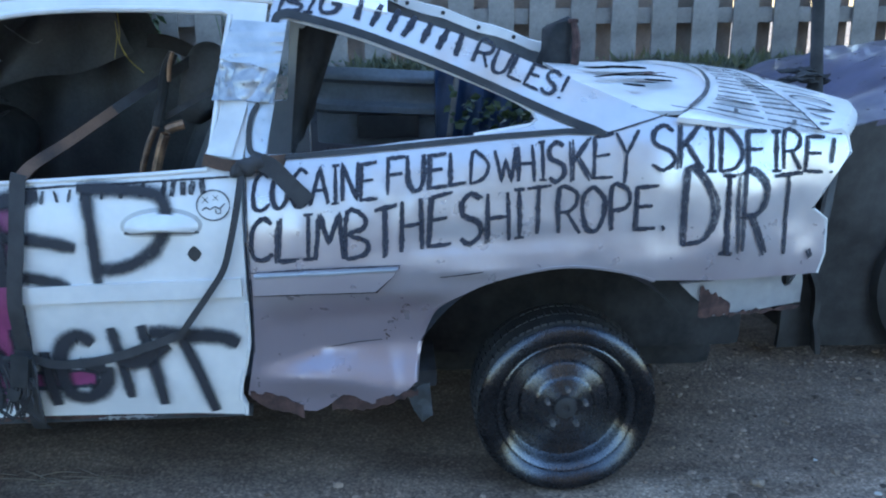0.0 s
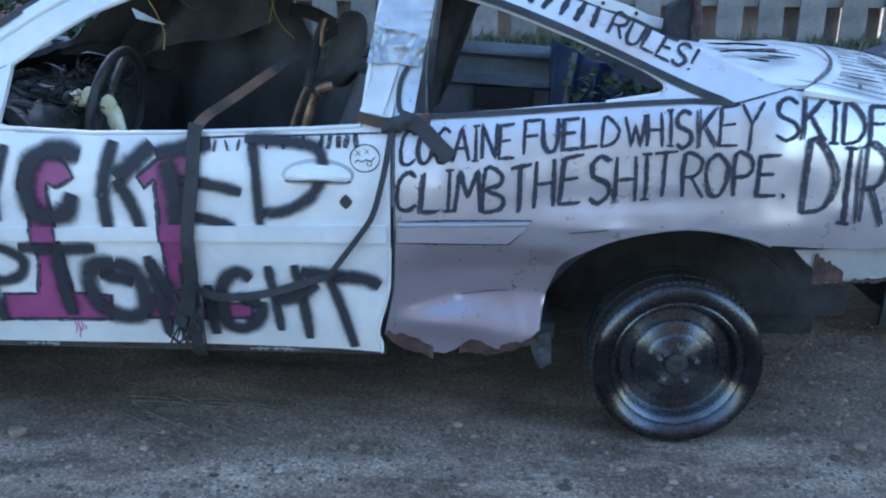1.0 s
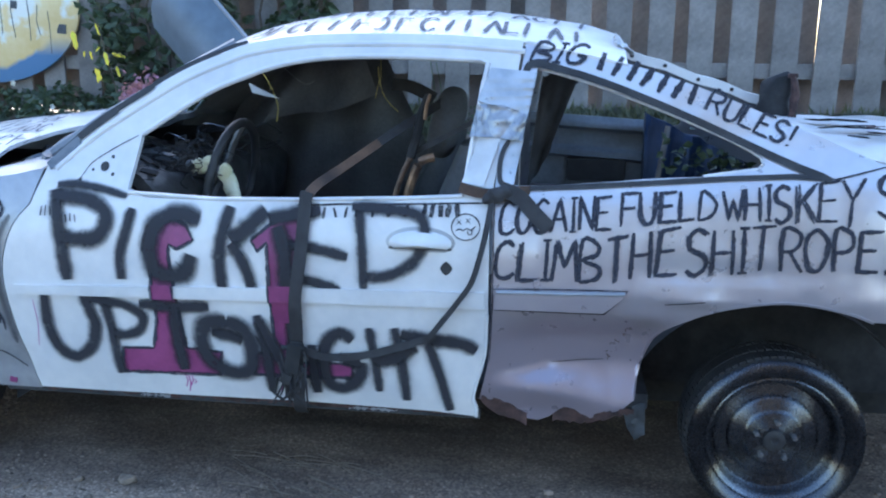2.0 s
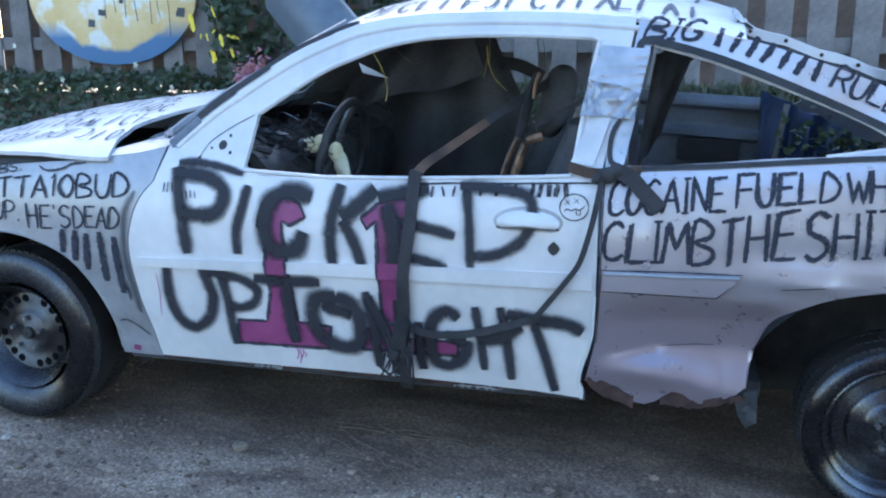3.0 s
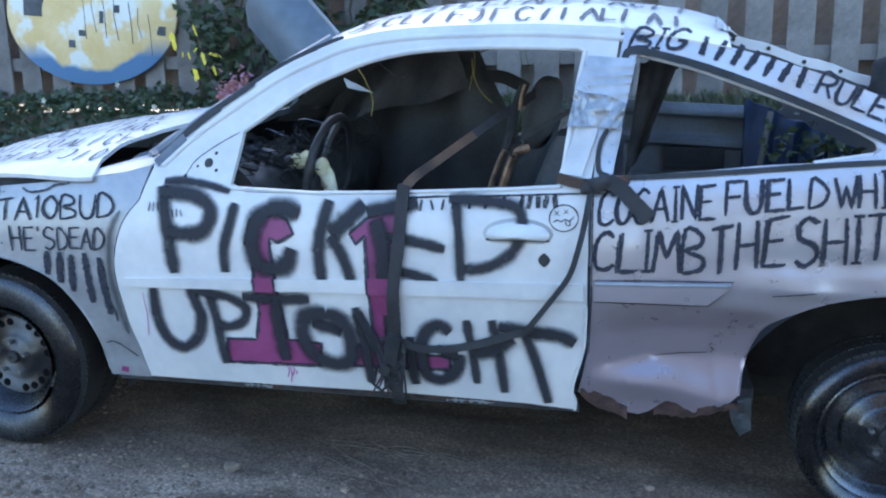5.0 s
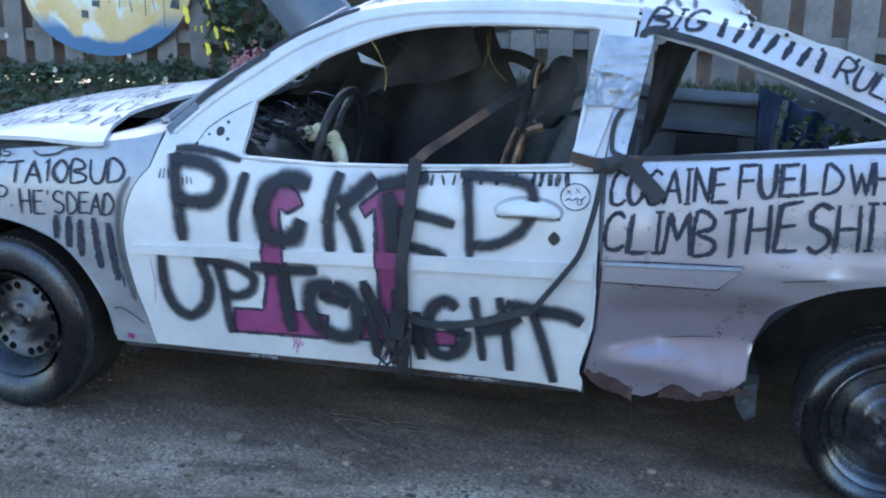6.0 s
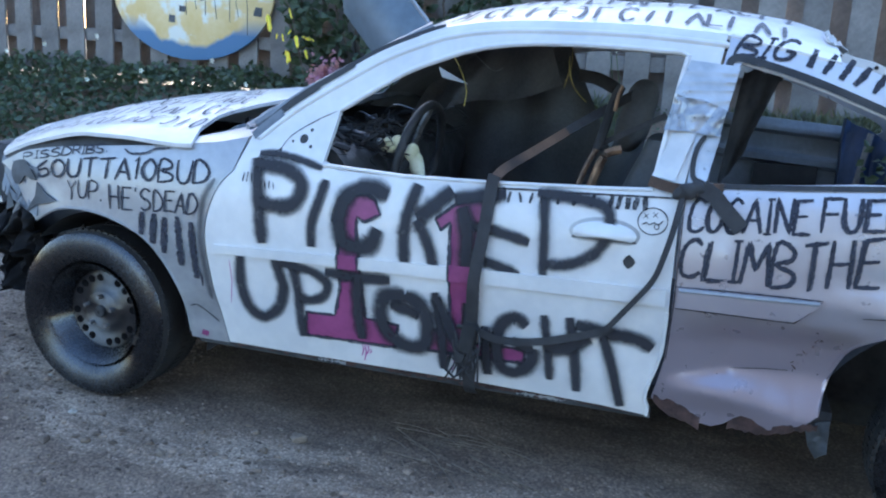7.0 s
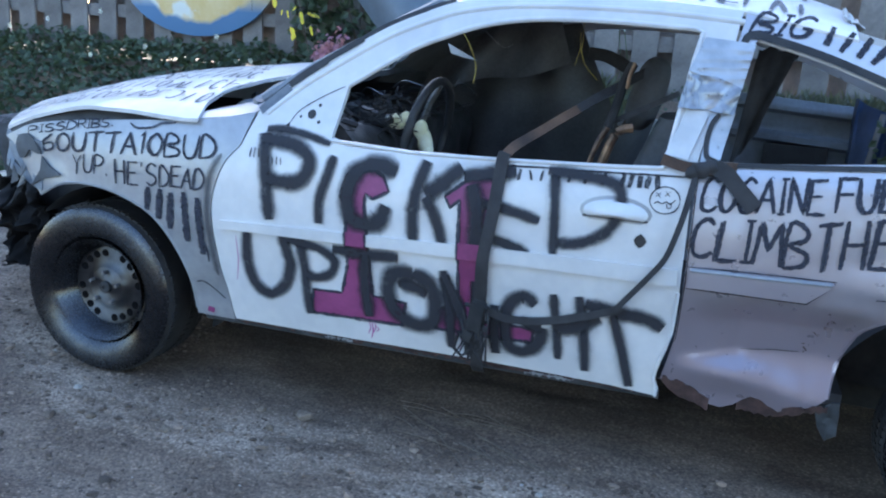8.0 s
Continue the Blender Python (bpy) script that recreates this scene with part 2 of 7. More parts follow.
RIM = wheel_paint("wheel_black", (0.11, 0.117, 0.13), (0.15, 0.158, 0.175), 1.0, 0.27)
FRIM = wheel_paint("wheel_grey", (0.13, 0.135, 0.145), (0.2, 0.205, 0.215), 1.0, 0.4)
HOLE = surface("dark_hole", (0.006, 0.006, 0.007), (0.012, 0.012, 0.013), rough=0.95, spec=0.0)
WALL = wheel_paint("tyre_black", (0.07, 0.074, 0.083), (0.1, 0.105, 0.116), 1.0, 0.27)
TORN = surface("torn_black_plastic", (0.008, 0.008, 0.009), (0.018, 0.018, 0.02), scale=14, rough=0.8, bump=0.002, fine=60, spec=0.2)
SEATM = surface("burnt_seat_cloth", (0.04, 0.041, 0.044), (0.085, 0.087, 0.092), scale=5, rough=0.95, bump=0.003, fine=90)
EDGE = brushed_paint("soft_black_overspray", (0.04, 0.042, 0.05), 1.0, 0.6)
FWALL = wheel_paint("dull_tyre_black", (0.07, 0.074, 0.083), (0.095, 0.1, 0.11), 1.0, 0.27)
STEEL = surface("worn_steel", (0.16, 0.16, 0.17), (0.34, 0.34, 0.35), scale=30, rough=0.4, metal=0.8, fine=150)
WEB = surface("black_webbing", (0.022, 0.022, 0.025), (0.042, 0.042, 0.046), scale=20, rough=0.8, bump=0.0008, fine=380)
WEBBROWN = surface("faded_brown_webbing", (0.045, 0.03, 0.024), (0.16, 0.092, 0.058), scale=7, rough=0.85, bump=0.0008, fine=300)
TAPE = surface("duct_tape", (0.34, 0.37, 0.41), (0.55, 0.58, 0.62), scale=9, rough=0.3, metal=0.35, bump=0.003, fine=30)
TAPE2 = surface("crumpled_tape", (0.22, 0.235, 0.26), (0.44, 0.46, 0.5), scale=14, rough=0.3, metal=0.4, bump=0.001, fine=60)
CARDM = surface("white_card", (0.5, 0.52, 0.55), (0.64, 0.66, 0.69), scale=6, rough=0.6, fine=40)
DARK = surface("dark_interior", (0.04, 0.04, 0.043), (0.09, 0.09, 0.092), scale=7, rough=0.75, bump=0.003, fine=40)
CHAR = surface("sooty_plastic", (0.035, 0.036, 0.038), (0.085, 0.086, 0.088), scale=16, rough=0.4, bump=0.004, fine=60)
# black cloth with its base colour raised to stand in for veiling haze
CLOTH = surface("haze_lifted_black_cloth", (0.085, 0.088, 0.094), (0.15, 0.154, 0.162), scale=5, rough=0.95, bump=0.003, fine=90)
GREYPL = surface("grey_trim_plastic", (0.11, 0.125, 0.15), (0.2, 0.225, 0.26), scale=5, rough=0.5, bump=0.001, fine=60)
FLAP = surface("dark_liner", (0.04, 0.045, 0.052), (0.085, 0.095, 0.11), scale=14, rough=0.6, bump=0.002, fine=60)
TARP = surface("blue_tarp", (0.015, 0.028, 0.065), (0.032, 0.058, 0.13), scale=9, rough=0.5, bump=0.004, fine=40)
FOAM = surface("yellow_foam", (0.7, 0.67, 0.42), (0.86, 0.84, 0.64), scale=20, rough=0.95, bump=0.004, fine=90)
WIRE = surface("yellow_wire", (0.62, 0.5, 0.1), (0.75, 0.62, 0.16), scale=20, rough=0.5, fine=80)
BRONZE = surface("rusty_seat_tube", (0.08, 0.05, 0.035), (0.36, 0.22, 0.13), scale=18, rough=0.4, fine=70, metal=0.4)
GROUND = ground_material()
STONE = surface("gravel_stone", (0.125, 0.098, 0.075), (0.28, 0.225, 0.175), scale=11, rough=0.9, bump=0.002, fine=120)
def island_varied(m, low, high):
    """Each loose piece of the mesh takes its own brightness."""
    N, L, p = nodes_of(m)
    base = p.inputs["Base Color"].links[0].from_socket
    geo, mr, hsv = N.new("ShaderNodeNewGeometry"), N.new("ShaderNodeMapRange"), N.new("ShaderNodeHueSaturation")
    mr.inputs["To Min"].default_value, mr.inputs["To Max"].default_value = low, high
    L.new(geo.outputs["Random Per Island"], mr.inputs["Value"])
    L.new(mr.outputs["Result"], hsv.inputs["Value"])
    L.new(base, hsv.inputs["Color"])
    L.new(hsv.outputs["Color"], p.inputs["Base Color"])
    return m


GRAVEL = island_varied(surface("loose_gravel", (0.13, 0.097, 0.072), (0.27, 0.205, 0.155), scale=11, rough=0.9, fine=120), 0.35, 1.5)
PALE = surface("pale_stone", (0.34, 0.31, 0.27), (0.5, 0.47, 0.42), scale=20, rough=0.85, fine=120)
WOOD = surface("weathered_fence_wood", (0.14, 0.13, 0.125), (0.25, 0.235, 0.225), scale=5, rough=0.85, bump=0.002, fine=60, object_random=0.16)
IVY = leaf_material("ivy_leaf", (0.03, 0.05, 0.03), (0.075, 0.105, 0.06), 0.1)
GRASS = leaf_material("grass_blade", (0.06, 0.07, 0.05), (0.12, 0.125, 0.085), 0.2)
YELLOW = leaf_material("yellow_leaf", (0.8, 0.62, 0.05), (0.88, 0.74, 0.1), 0.3)
PETAL = leaf_material("white_petal", (0.72, 0.74, 0.72), (0.85, 0.86, 0.84), 0.3)
PINKP = leaf_material("pink_petal", (0.32, 0.14, 0.24), (0.45, 0.24, 0.34), 0.3)
BARK = surface("vine_bark", (0.06, 0.045, 0.035), (0.16, 0.13, 0.1), scale=20, rough=0.9, bump=0.003, fine=90)
DRY = surface("dry_twig", (0.1, 0.08, 0.06), (0.2, 0.16, 0.12), scale=20, rough=0.85, fine=90)
PANELM = surface("blue_grey_panel", (0.085, 0.11, 0.14), (0.14, 0.175, 0.22), scale=3, rough=0.45, bump=0.001, fine=20)
NAVY = surface("dark_blue_paint", (0.035, 0.037, 0.075), (0.085, 0.088, 0.16), scale=3, rough=0.3, bump=0.002, fine=20, coat=0.4)
# same fence wood, darkened in colour for the shade behind the front boards
WOODSHADE = surface("shaded_fence_wood", (0.11, 0.106, 0.104), (0.2, 0.19, 0.185), scale=5, rough=0.88, bump=0.002, fine=60, object_random=0.22)
BOARD = disc_material()
WALLM = surface("dark_wall", (0.03, 0.03, 0.03), (0.05, 0.05, 0.05), scale=1.5, rough=0.9, bump=0.003, fine=30)
UNDER = surface("underbody_dirt", (0.03, 0.032, 0.037), (0.07, 0.073, 0.08), scale=9, rough=0.9, bump=0.004, fine=50)
LENSM = surface("clouded_lens", (0.2, 0.22, 0.24), (0.36, 0.38, 0.4), scale=12, rough=0.3, fine=60, coat=0.5)


# ---- helpers for meshes ----
def smooth_line(pts, n=6, closed=False):
    """Catmull-Rom through the points."""
    P = [Vector(p) for p in pts]
    k = len(P)
    out = []
    for i in range(k if closed else k - 1):
        a, b, c, d = (P[(i - 1) % k], P[i], P[(i + 1) % k], P[(i + 2) % k]) if closed else (P[max(i - 1, 0)], P[i], P[i + 1], P[min(i + 2, k - 1)])
        for j in range(n):
            s = j / n
            out.append(0.5 * (2 * b + (c - a) * s + (2 * a - 5 * b + 4 * c - d) * s * s + (3 * b - a - 3 * c + d) * s**3))
    return out if closed else out + [P[-1]]


def lerp_at(table, x):
    for (x0, v0), (x1, v1) in zip(table, table[1:]):
        if x <= x1:
            return v0 + (v1 - v0) * max(0.0, (x - x0) / (x1 - x0))
    return table[-1][1]


def thing(name, at, label, category, group="", kind=""):
    ob = new(name)
    ob.location, ob.empty_display_size = at, 0.1
    return tagged(ob, label, category, group, kind)


def mesh_of(name, bm, material, smooth=True, angle=40):
    me = bpy.data.meshes.new(name)
    bm.to_mesh(me)
    bm.free()
    for poly in me.polygons:
        poly.use_smooth = smooth
    if smooth:
        me.set_sharp_from_angle(angle=radians(angle))
    me.materials.append(material)
    return me


def part(name, bm, material, parent, label="", smooth=True, at=None):
    """One mesh object under a thing or a part; its mesh is in world metres, or round its own origin where at is given."""
    ob = new(name, mesh_of(name, bm, material, smooth) if isinstance(bm, bmesh.types.BMesh) else bm)
    ob.parent = parent
    base = parent.location if parent.parent is None else Vector((0, 0, 0))
    ob.matrix_parent_inverse = Matrix.Translation(base).inverted()
    if at is not None:
        ob.location = at
    return tagged(ob, label)


def subpart(name, bm, material, parent, label="", smooth=True, at=(0, 0, 0)):
    """A piece of a part, in the part's own space."""
    ob = new(name, mesh_of(name, bm, material, smooth) if isinstance(bm, bmesh.types.BMesh) else bm)
    ob.parent, ob.location = parent, at
    return tagged(ob, label)


def whole(name, bm, material, label, category, group="", kind="", smooth=True):
    ob = new(name, mesh_of(name, bm, material, smooth))
    return tagged(ob, label, category, group, kind)


def box(bm, lo, hi, bevel=0.0, rot=None):
    c, s = [(a + b) / 2 for a, b in zip(lo, hi)], [b - a for a, b in zip(lo, hi)]
    m = Matrix.Translation(c) @ (rot or Matrix()) @ Matrix.Diagonal((*s, 1))
    made = bmesh.ops.create_cube(bm, size=1, matrix=m)["verts"]
    if bevel:
        edges = {e for v in made for e in v.link_edges}
        bmesh.ops.bevel(bm, geom=list(edges), offset=bevel, segments=2, affect="EDGES", profile=0.7)
    return bm


def tube(bm, pts, r, seg=8):
    """A round rod along the points; r is one radius or one for each point."""
    P = [Vector(p) for p in pts]
    rs = r if isinstance(r, (list, tuple)) else [r] * len(P)
    rings, ref = [], Vector((0.31, 0.17, 0.93))
    for i, p in enumerate(P):
        t = (P[min(i + 1, len(P) - 1)] - P[max(i - 1, 0)]).normalized()
        u = t.cross(ref if abs(t.dot(ref)) < 0.95 else Vector((1, 0, 0))).normalized()
        w = t.cross(u)
        rings.append([bm.verts.new(p + rs[i] * (math.cos(a) * u + math.sin(a) * w)) for a in (2 * math.pi * k / seg for k in range(seg))])
    for a, b in zip(rings, rings[1:]):
        for k in range(seg):
            bm.faces.new((a[k], a[(k + 1) % seg], b[(k + 1) % seg], b[k]))
    bm.faces.new(rings[0][::-1])
    bm.faces.new(rings[-1])
    return bm


def lathe(bm, prof, seg=48):
    """Turns a profile of (radius, y) about the y axis."""
    rings = []
    for r, y in prof:
        rings.append([bm.verts.new((r * math.cos(a), y, r * math.sin(a))) for a in (2 * math.pi * k / seg for k in range(seg))] if r > 1e-5 else [bm.verts.new((0, y, 0))])
    for a, b in zip(rings, rings[1:]):
        for k in range(seg):
            q = [a[k % len(a)], a[(k + 1) % seg % len(a)], b[(k + 1) % seg % len(b)], b[k % len(b)]]
            q = list(dict.fromkeys(q))
            if len(q) > 2:
                bm.faces.new(q)
    bmesh.ops.recalc_face_normals(bm, faces=bm.faces)
    return bm


def loft(f, nu, nv):
    """A sheet from f(u, v), both from 0 to 1."""
    bm = bmesh.new()
    g = [[bm.verts.new(f(i / nu, j / nv)) for j in range(nv + 1)] for i in range(nu + 1)]
    for i in range(nu):
        for j in range(nv):
            bm.faces.new((g[i][j], g[i + 1][j], g[i + 1][j + 1], g[i][j + 1]))
    return bm


def thicken(bm, way):
    """Gives an open sheet a second face, moved by way, and closed edges."""
    made = bmesh.ops.extrude_face_region(bm, geom=bm.faces[:], use_keep_orig=True)["geom"]
    bmesh.ops.translate(bm, vec=way, verts=[v for v in made if isinstance(v, bmesh.types.BMVert)])
    bmesh.ops.recalc_face_normals(bm, faces=bm.faces)
    return bm


# ---- the car's side as one surface: y over x (to the rear) and z ----
MID = 0.78  # the car's centre line
PROFILE = [(0.15, 0.0), (0.25, -0.02), (0.35, -0.045), (0.5, -0.06), (0.6, -0.075), (0.75, -0.07), (0.85, -0.045), (0.9, -0.012), (1.0, 0.04), (1.15, 0.1), (1.25, 0.15), (1.32, 0.2), (1.4, 0.3)]
DENTS = [  # x, z, reach in x, reach in z, depth
    (2.34, 0.655, 0.15, 0.034, -0.014), (2.45, 0.715, 0.17, 0.034, 0.012),
    (2.39, 0.642, 0.06, 0.011, -0.005), (2.42, 0.664, 0.07, 0.011, 0.005), (2.3, 0.685, 0.05, 0.012, -0.004), (2.52, 0.685, 0.05, 0.012, -0.005), (2.57, 0.72, 0.03, 0.03, 0.005), (2.66, 0.69, 0.03, 0.02, -0.005), (2.2, 0.56, 0.07, 0.02, 0.006),
    (2.75, 0.655, 0.15, 0.04, -0.004), (2.55, 0.8, 0.16, 0.04, 0.008), (3.08, 0.8, 0.06, 0.06, -0.012),
    (2.86, 0.74, 0.06, 0.07, 0.007), (2.98, 0.7, 0.07, 0.045, -0.004), (3.18, 0.75, 0.08, 0.1, 0.018), (0.45, 0.36, 0.07, 0.05, 0.014),
    (-0.1, 0.72, 0.07, 0.05, 0.012), (1.98, 0.31, 0.1, 0.05, 0.012), (2.62, 0.75, 0.1, 0.05, 0.008), (0.3, 0.62, 0.12, 0.09, 0.006),
]


def side(x, z):
    b = min(1.0, max(0.0, (x - 1.85) / 1.1))
    k = min(1.0, max(0.0, (z - 0.3) / 0.45))
    zr = z - 0.09 * b * b * (3 - 2 * b) * k * k * (3 - 2 * k)
    y = sum(w * lerp_at(PROFILE, zr + d) for d, w in ((-0.05, 0.12), (-0.025, 0.22), (0.0, 0.32), (0.025, 0.22), (0.05, 0.12)))
    if x < 0.1:
        y += 0.12 * ((0.1 - x) / 0.8) ** 2
    if x > 2.7:
        y += 0.10 * ((x - 2.7) / 0.6) ** 2
    if 1.86 < x < 2.4 and 0.3 < z < 0.62:  # the kicked-in crease below the moulding
        s = min(1.0, max(0.0, (x - 1.92) / 0.26))
        crest = 0.418 + 0.034 * s * (2 - s) + 0.006 * noise.noise((x * 14, 0.3, 2.0))
        low = crest - 0.055 - 0.075 * s + 0.012 * noise.noise((x * 9, 4.0, 1.0))
        w = min(1.0, (x - 1.84) / 0.17) * min(1.0, (2.4 - x) / 0.14) * (1 + 0.12 * noise.noise((x * 7, z * 6, 5.0)))
        k = (0.605 - z) / (0.605 - crest) if z > crest else (z - low) / (crest - low)
        k = max(0.0, min(1.0, k))
        if z > crest:  # steep below the moulding, then nearly flat
            k = 0.3 * k + 0.7 * min(1.0, k / 0.55)
        y += 0.056 * w * k * k * (3 - 2 * k)
    if x > 1.86:  # beaten metal
        e = min(1.0, (x - 1.86) / 0.12)
        y += e * (0.0055 * noise.noise((x * 6.5, z * 9, 1.7)) + 0.0018 * noise.noise((x * 19, z * 24, 6.1)))
    for dx, dz, rx, rz, d in DENTS:
        q = ((x - dx) / rx) ** 2 + ((z - dz) / rz) ** 2
        if q < 6:
            y += d * math.exp(-q)
    return y


def on_side(x, z):
    return Vector((x, side(x, z), z))


def sheet(outline, holes=(), step=0.03, lift=0.0, thick=0.006, ripple=0.0, place=on_side):
    """A pressed panel: an outline in (x, z) with holes, laid on the car's side and given thickness."""
    bm = bmesh.new()
    edges = []
    for ring in (outline, *holes):
        vs = [bm.verts.new((p[0], 0, p[1])) for p in ring]
        edges += [bm.edges.new((a, b)) for a, b in zip(vs, vs[1:] + vs[:1])]
    bmesh.ops.triangle_fill(bm, use_beauty=True, use_dissolve=False, edges=edges)
    for axis in (0, 2):
        vals = [v.co[axis] for v in bm.verts]
        lo, hi = min(vals), max(vals)
        n = max(1, int((hi - lo) / step))
        no = Vector((1, 0, 0)) if axis == 0 else Vector((0, 0, 1))
        for i in range(1, n):
            bmesh.ops.bisect_plane(bm, geom=bm.verts[:] + bm.edges[:] + bm.faces[:], plane_co=no * (lo + (hi - lo) * i / n), plane_no=no)
    for v in bm.verts:
        x, z = v.co.x, v.co.z
        v.co = place(x, z)
        v.co.y -= lift
        if ripple:
            v.co.y -= ripple * (0.6 + noise.noise((x * 25, z * 60, 3.1)) + 0.7 * noise.noise((x * 60, z * 22, 9.1)))
    bmesh.ops.recalc_face_normals(bm, faces=bm.faces)
    return thicken(bm, (0, thick, 0)) if thick else bm


def mirrored(bm):
    m = bm.copy()
    for v in m.verts:
        v.co.y = 2 * MID - v.co.y
    bmesh.ops.reverse_faces(m, faces=m.faces)
    return m


STROKES = [0]


def ribbon(bm, pts, w, place=on_side, out=Vector((0, -1, 0)), lift=0.0022, taper=0.6, wobble=0.0, step=0.012):
    """One stroke of paint on a surface, with u across it."""
    uv = bm.loops.layers.uv.verify()
    STROKES[0] += 1
    lift = lift + 0.00025 * (STROKES[0] % 9)
    P = [Vector(p) for p in pts]
    line = []
    for a, b in zip(P, P[1:]):
        n = max(1, int((b - a).length / step))
        line += [a + (b - a) * i / n for i in range(n)]
    line.append(P[-1])
    rows = []
    for i, p in enumerate(line):
        t = (line[min(i + 1, len(line) - 1)] - line[max(i - 1, 0)])
        t = t.normalized() if t.length else Vector((1, 0))
        nrm = Vector((-t.y, t.x))
        e = min(i, len(line) - 1 - i)
        k = taper + (1 - taper) * min(1.0, e / 2)
        k *= 1 + wobble * noise.noise((p.x * 40, p.y * 40, STROKES[0]))
        rows.append([bm.verts.new(place(*(p + nrm * w * k * s)) + out * lift) for s in (-0.5, 0.0, 0.5)])
    for i, (a, b) in enumerate(zip(rows, rows[1:])):
        for j in (0, 1):
            f = bm.faces.new((a[j], a[j + 1], b[j + 1], b[j]))
            for loop, u in zip(f.loops, (j / 2, (j + 1) / 2, (j + 1) / 2, j / 2)):
                loop[uv].uv = (u, 0.5)
    return bm


# a hand-lettered alphabet: strokes of "x,z" on a unit square
GLYPHS = {
    "A": "0,0 .45,1 1,0;.2,.38 .85,.38", "B": "0,0 .05,1 .75,.9 .8,.65 .1,.53 .95,.35 .85,.08 0,0", "C": ".95,.85 .6,1 .15,.8 0,.4 .2,.08 .6,0 1,.15",
    "D": ".05,0 .1,1 .7,.85 1,.5 .75,.12 .05,0", "E": "1,1 .1,.97 .05,.03 1,.02;.08,.53 .8,.55", "F": "1,1 .1,.97 .05,0;.08,.53 .8,.55",
    "G": ".95,.85 .5,1 .1,.75 .02,.35 .3,.02 .8,.05 .95,.4 .55,.42", "H": ".05,1 .05,0;.9,1 .95,0;.05,.5 .95,.52", "I": ".5,1 .5,0;.1,1 .9,1;.1,0 .9,0",
    "J": ".9,1 .85,.2 .5,0 .1,.2;.3,1 1,1", "K": ".1,1 .08,0;.95,1 .12,.45;.35,.6 1,0", "L": ".1,1 .08,.02 .95,.03", "M": "0,0 .12,1 .5,.35 .88,1 1,0",
    "N": ".05,0 .08,1 .92,0 .95,1", "O": ".5,1 .12,.8 .02,.4 .25,.04 .65,.02 .95,.35 .92,.75 .5,1", "P": ".1,0 .08,1 .8,.92 .9,.65 .6,.48 .1,.45",
    "R": ".1,0 .08,1 .8,.92 .85,.65 .55,.5 .1,.47;.45,.48 1,0", "S": ".92,.88 .55,1 .12,.85 .15,.6 .8,.42 .92,.18 .5,0 .05,.12", "T": ".5,.98 .48,0;0,.97 1,1",
    "U": ".05,1 .06,.3 .35,0 .75,.06 .93,.4 .95,1", "W": "0,1 .25,0 .5,.7 .75,0 1,1", "Y": "0,1 .5,.5 1,1;.5,.5 .45,-.15", "X": "0,1 1,0;0,0 1,1",
    "1": ".2,.8 .55,1 .5,0", "0": ".5,1 .1,.7 .1,.3 .5,0 .9,.3 .9,.7 .5,1", "6": ".8,1 .2,.65 .05,.3 .4,0 .9,.2 .75,.5 .15,.4", "!": ".55,1 .45,.28;.42,.06 .5,0", ".": ".3,.1 .5,.02 .35,0", "'": ".5,1 .45,.8",
    "|": ".4,1 .45,0",
}


def write(text, base, top, w, parent, material, label, place=on_side, out=Vector((0, -1, 0)), lift=0.0022, doubled=0.0, seed=1):
    """Lettering between a base line and a top line, each letter a piece; "|" gives a plain bar."""
    rng = random.Random(seed)
    widths = [0.55 if c in "I!.'|1" else 1.25 if c in "MW" else 1.0 for c in text]
    total, at = sum(widths), 0.0

    def along(line, u):
        s = u * (len(line) - 1)
        i = min(int(s), len(line) - 2)
        a, b = Vector(line[i]), Vector(line[i + 1])
        return a + (b - a) * (s - i)

    for c, cw in zip(text, widths):
        u0, u1 = at / total, (at + cw * 0.88) / total
        at += cw
        if c == " ":
            continue
        dz = rng.uniform(-0.05, 0.05)
        lean, size = (rng.uniform(-0.3, 0.3), rng.uniform(0.85, 1.0)) if c == "|" else (0.0, 1.0)
        bm = bmesh.new()
        for k in range(2 if doubled else 1):
            jig = rng.uniform(-1, 1) * doubled
            for stroke in GLYPHS[c].split(";"):
                pts = []
                for pair in stroke.split():
                    gx, gz = (float(v) for v in pair.split(","))
                    u = min(1.0, max(0.0, u0 + (u1 - u0) * (gx + lean * (gz - 0.5) + rng.uniform(-0.05, 0.05) + jig)))
                    pts.append(along(base, u).lerp(along(top, u), -0.06 + 1.12 * gz * size + dz + jig * 0.3))
                sm = smooth_line(pts, 3) if len(pts) > 4 and c not in "AEFHIKLMNTWXY" else pts
                ribbon(bm, sm, w * rng.uniform(0.85, 1.15) * (1.9 if c == "|" else 1.0), place, out, lift, 0.7, 0.3)
        subpart("letter", bm, material, parent, label)


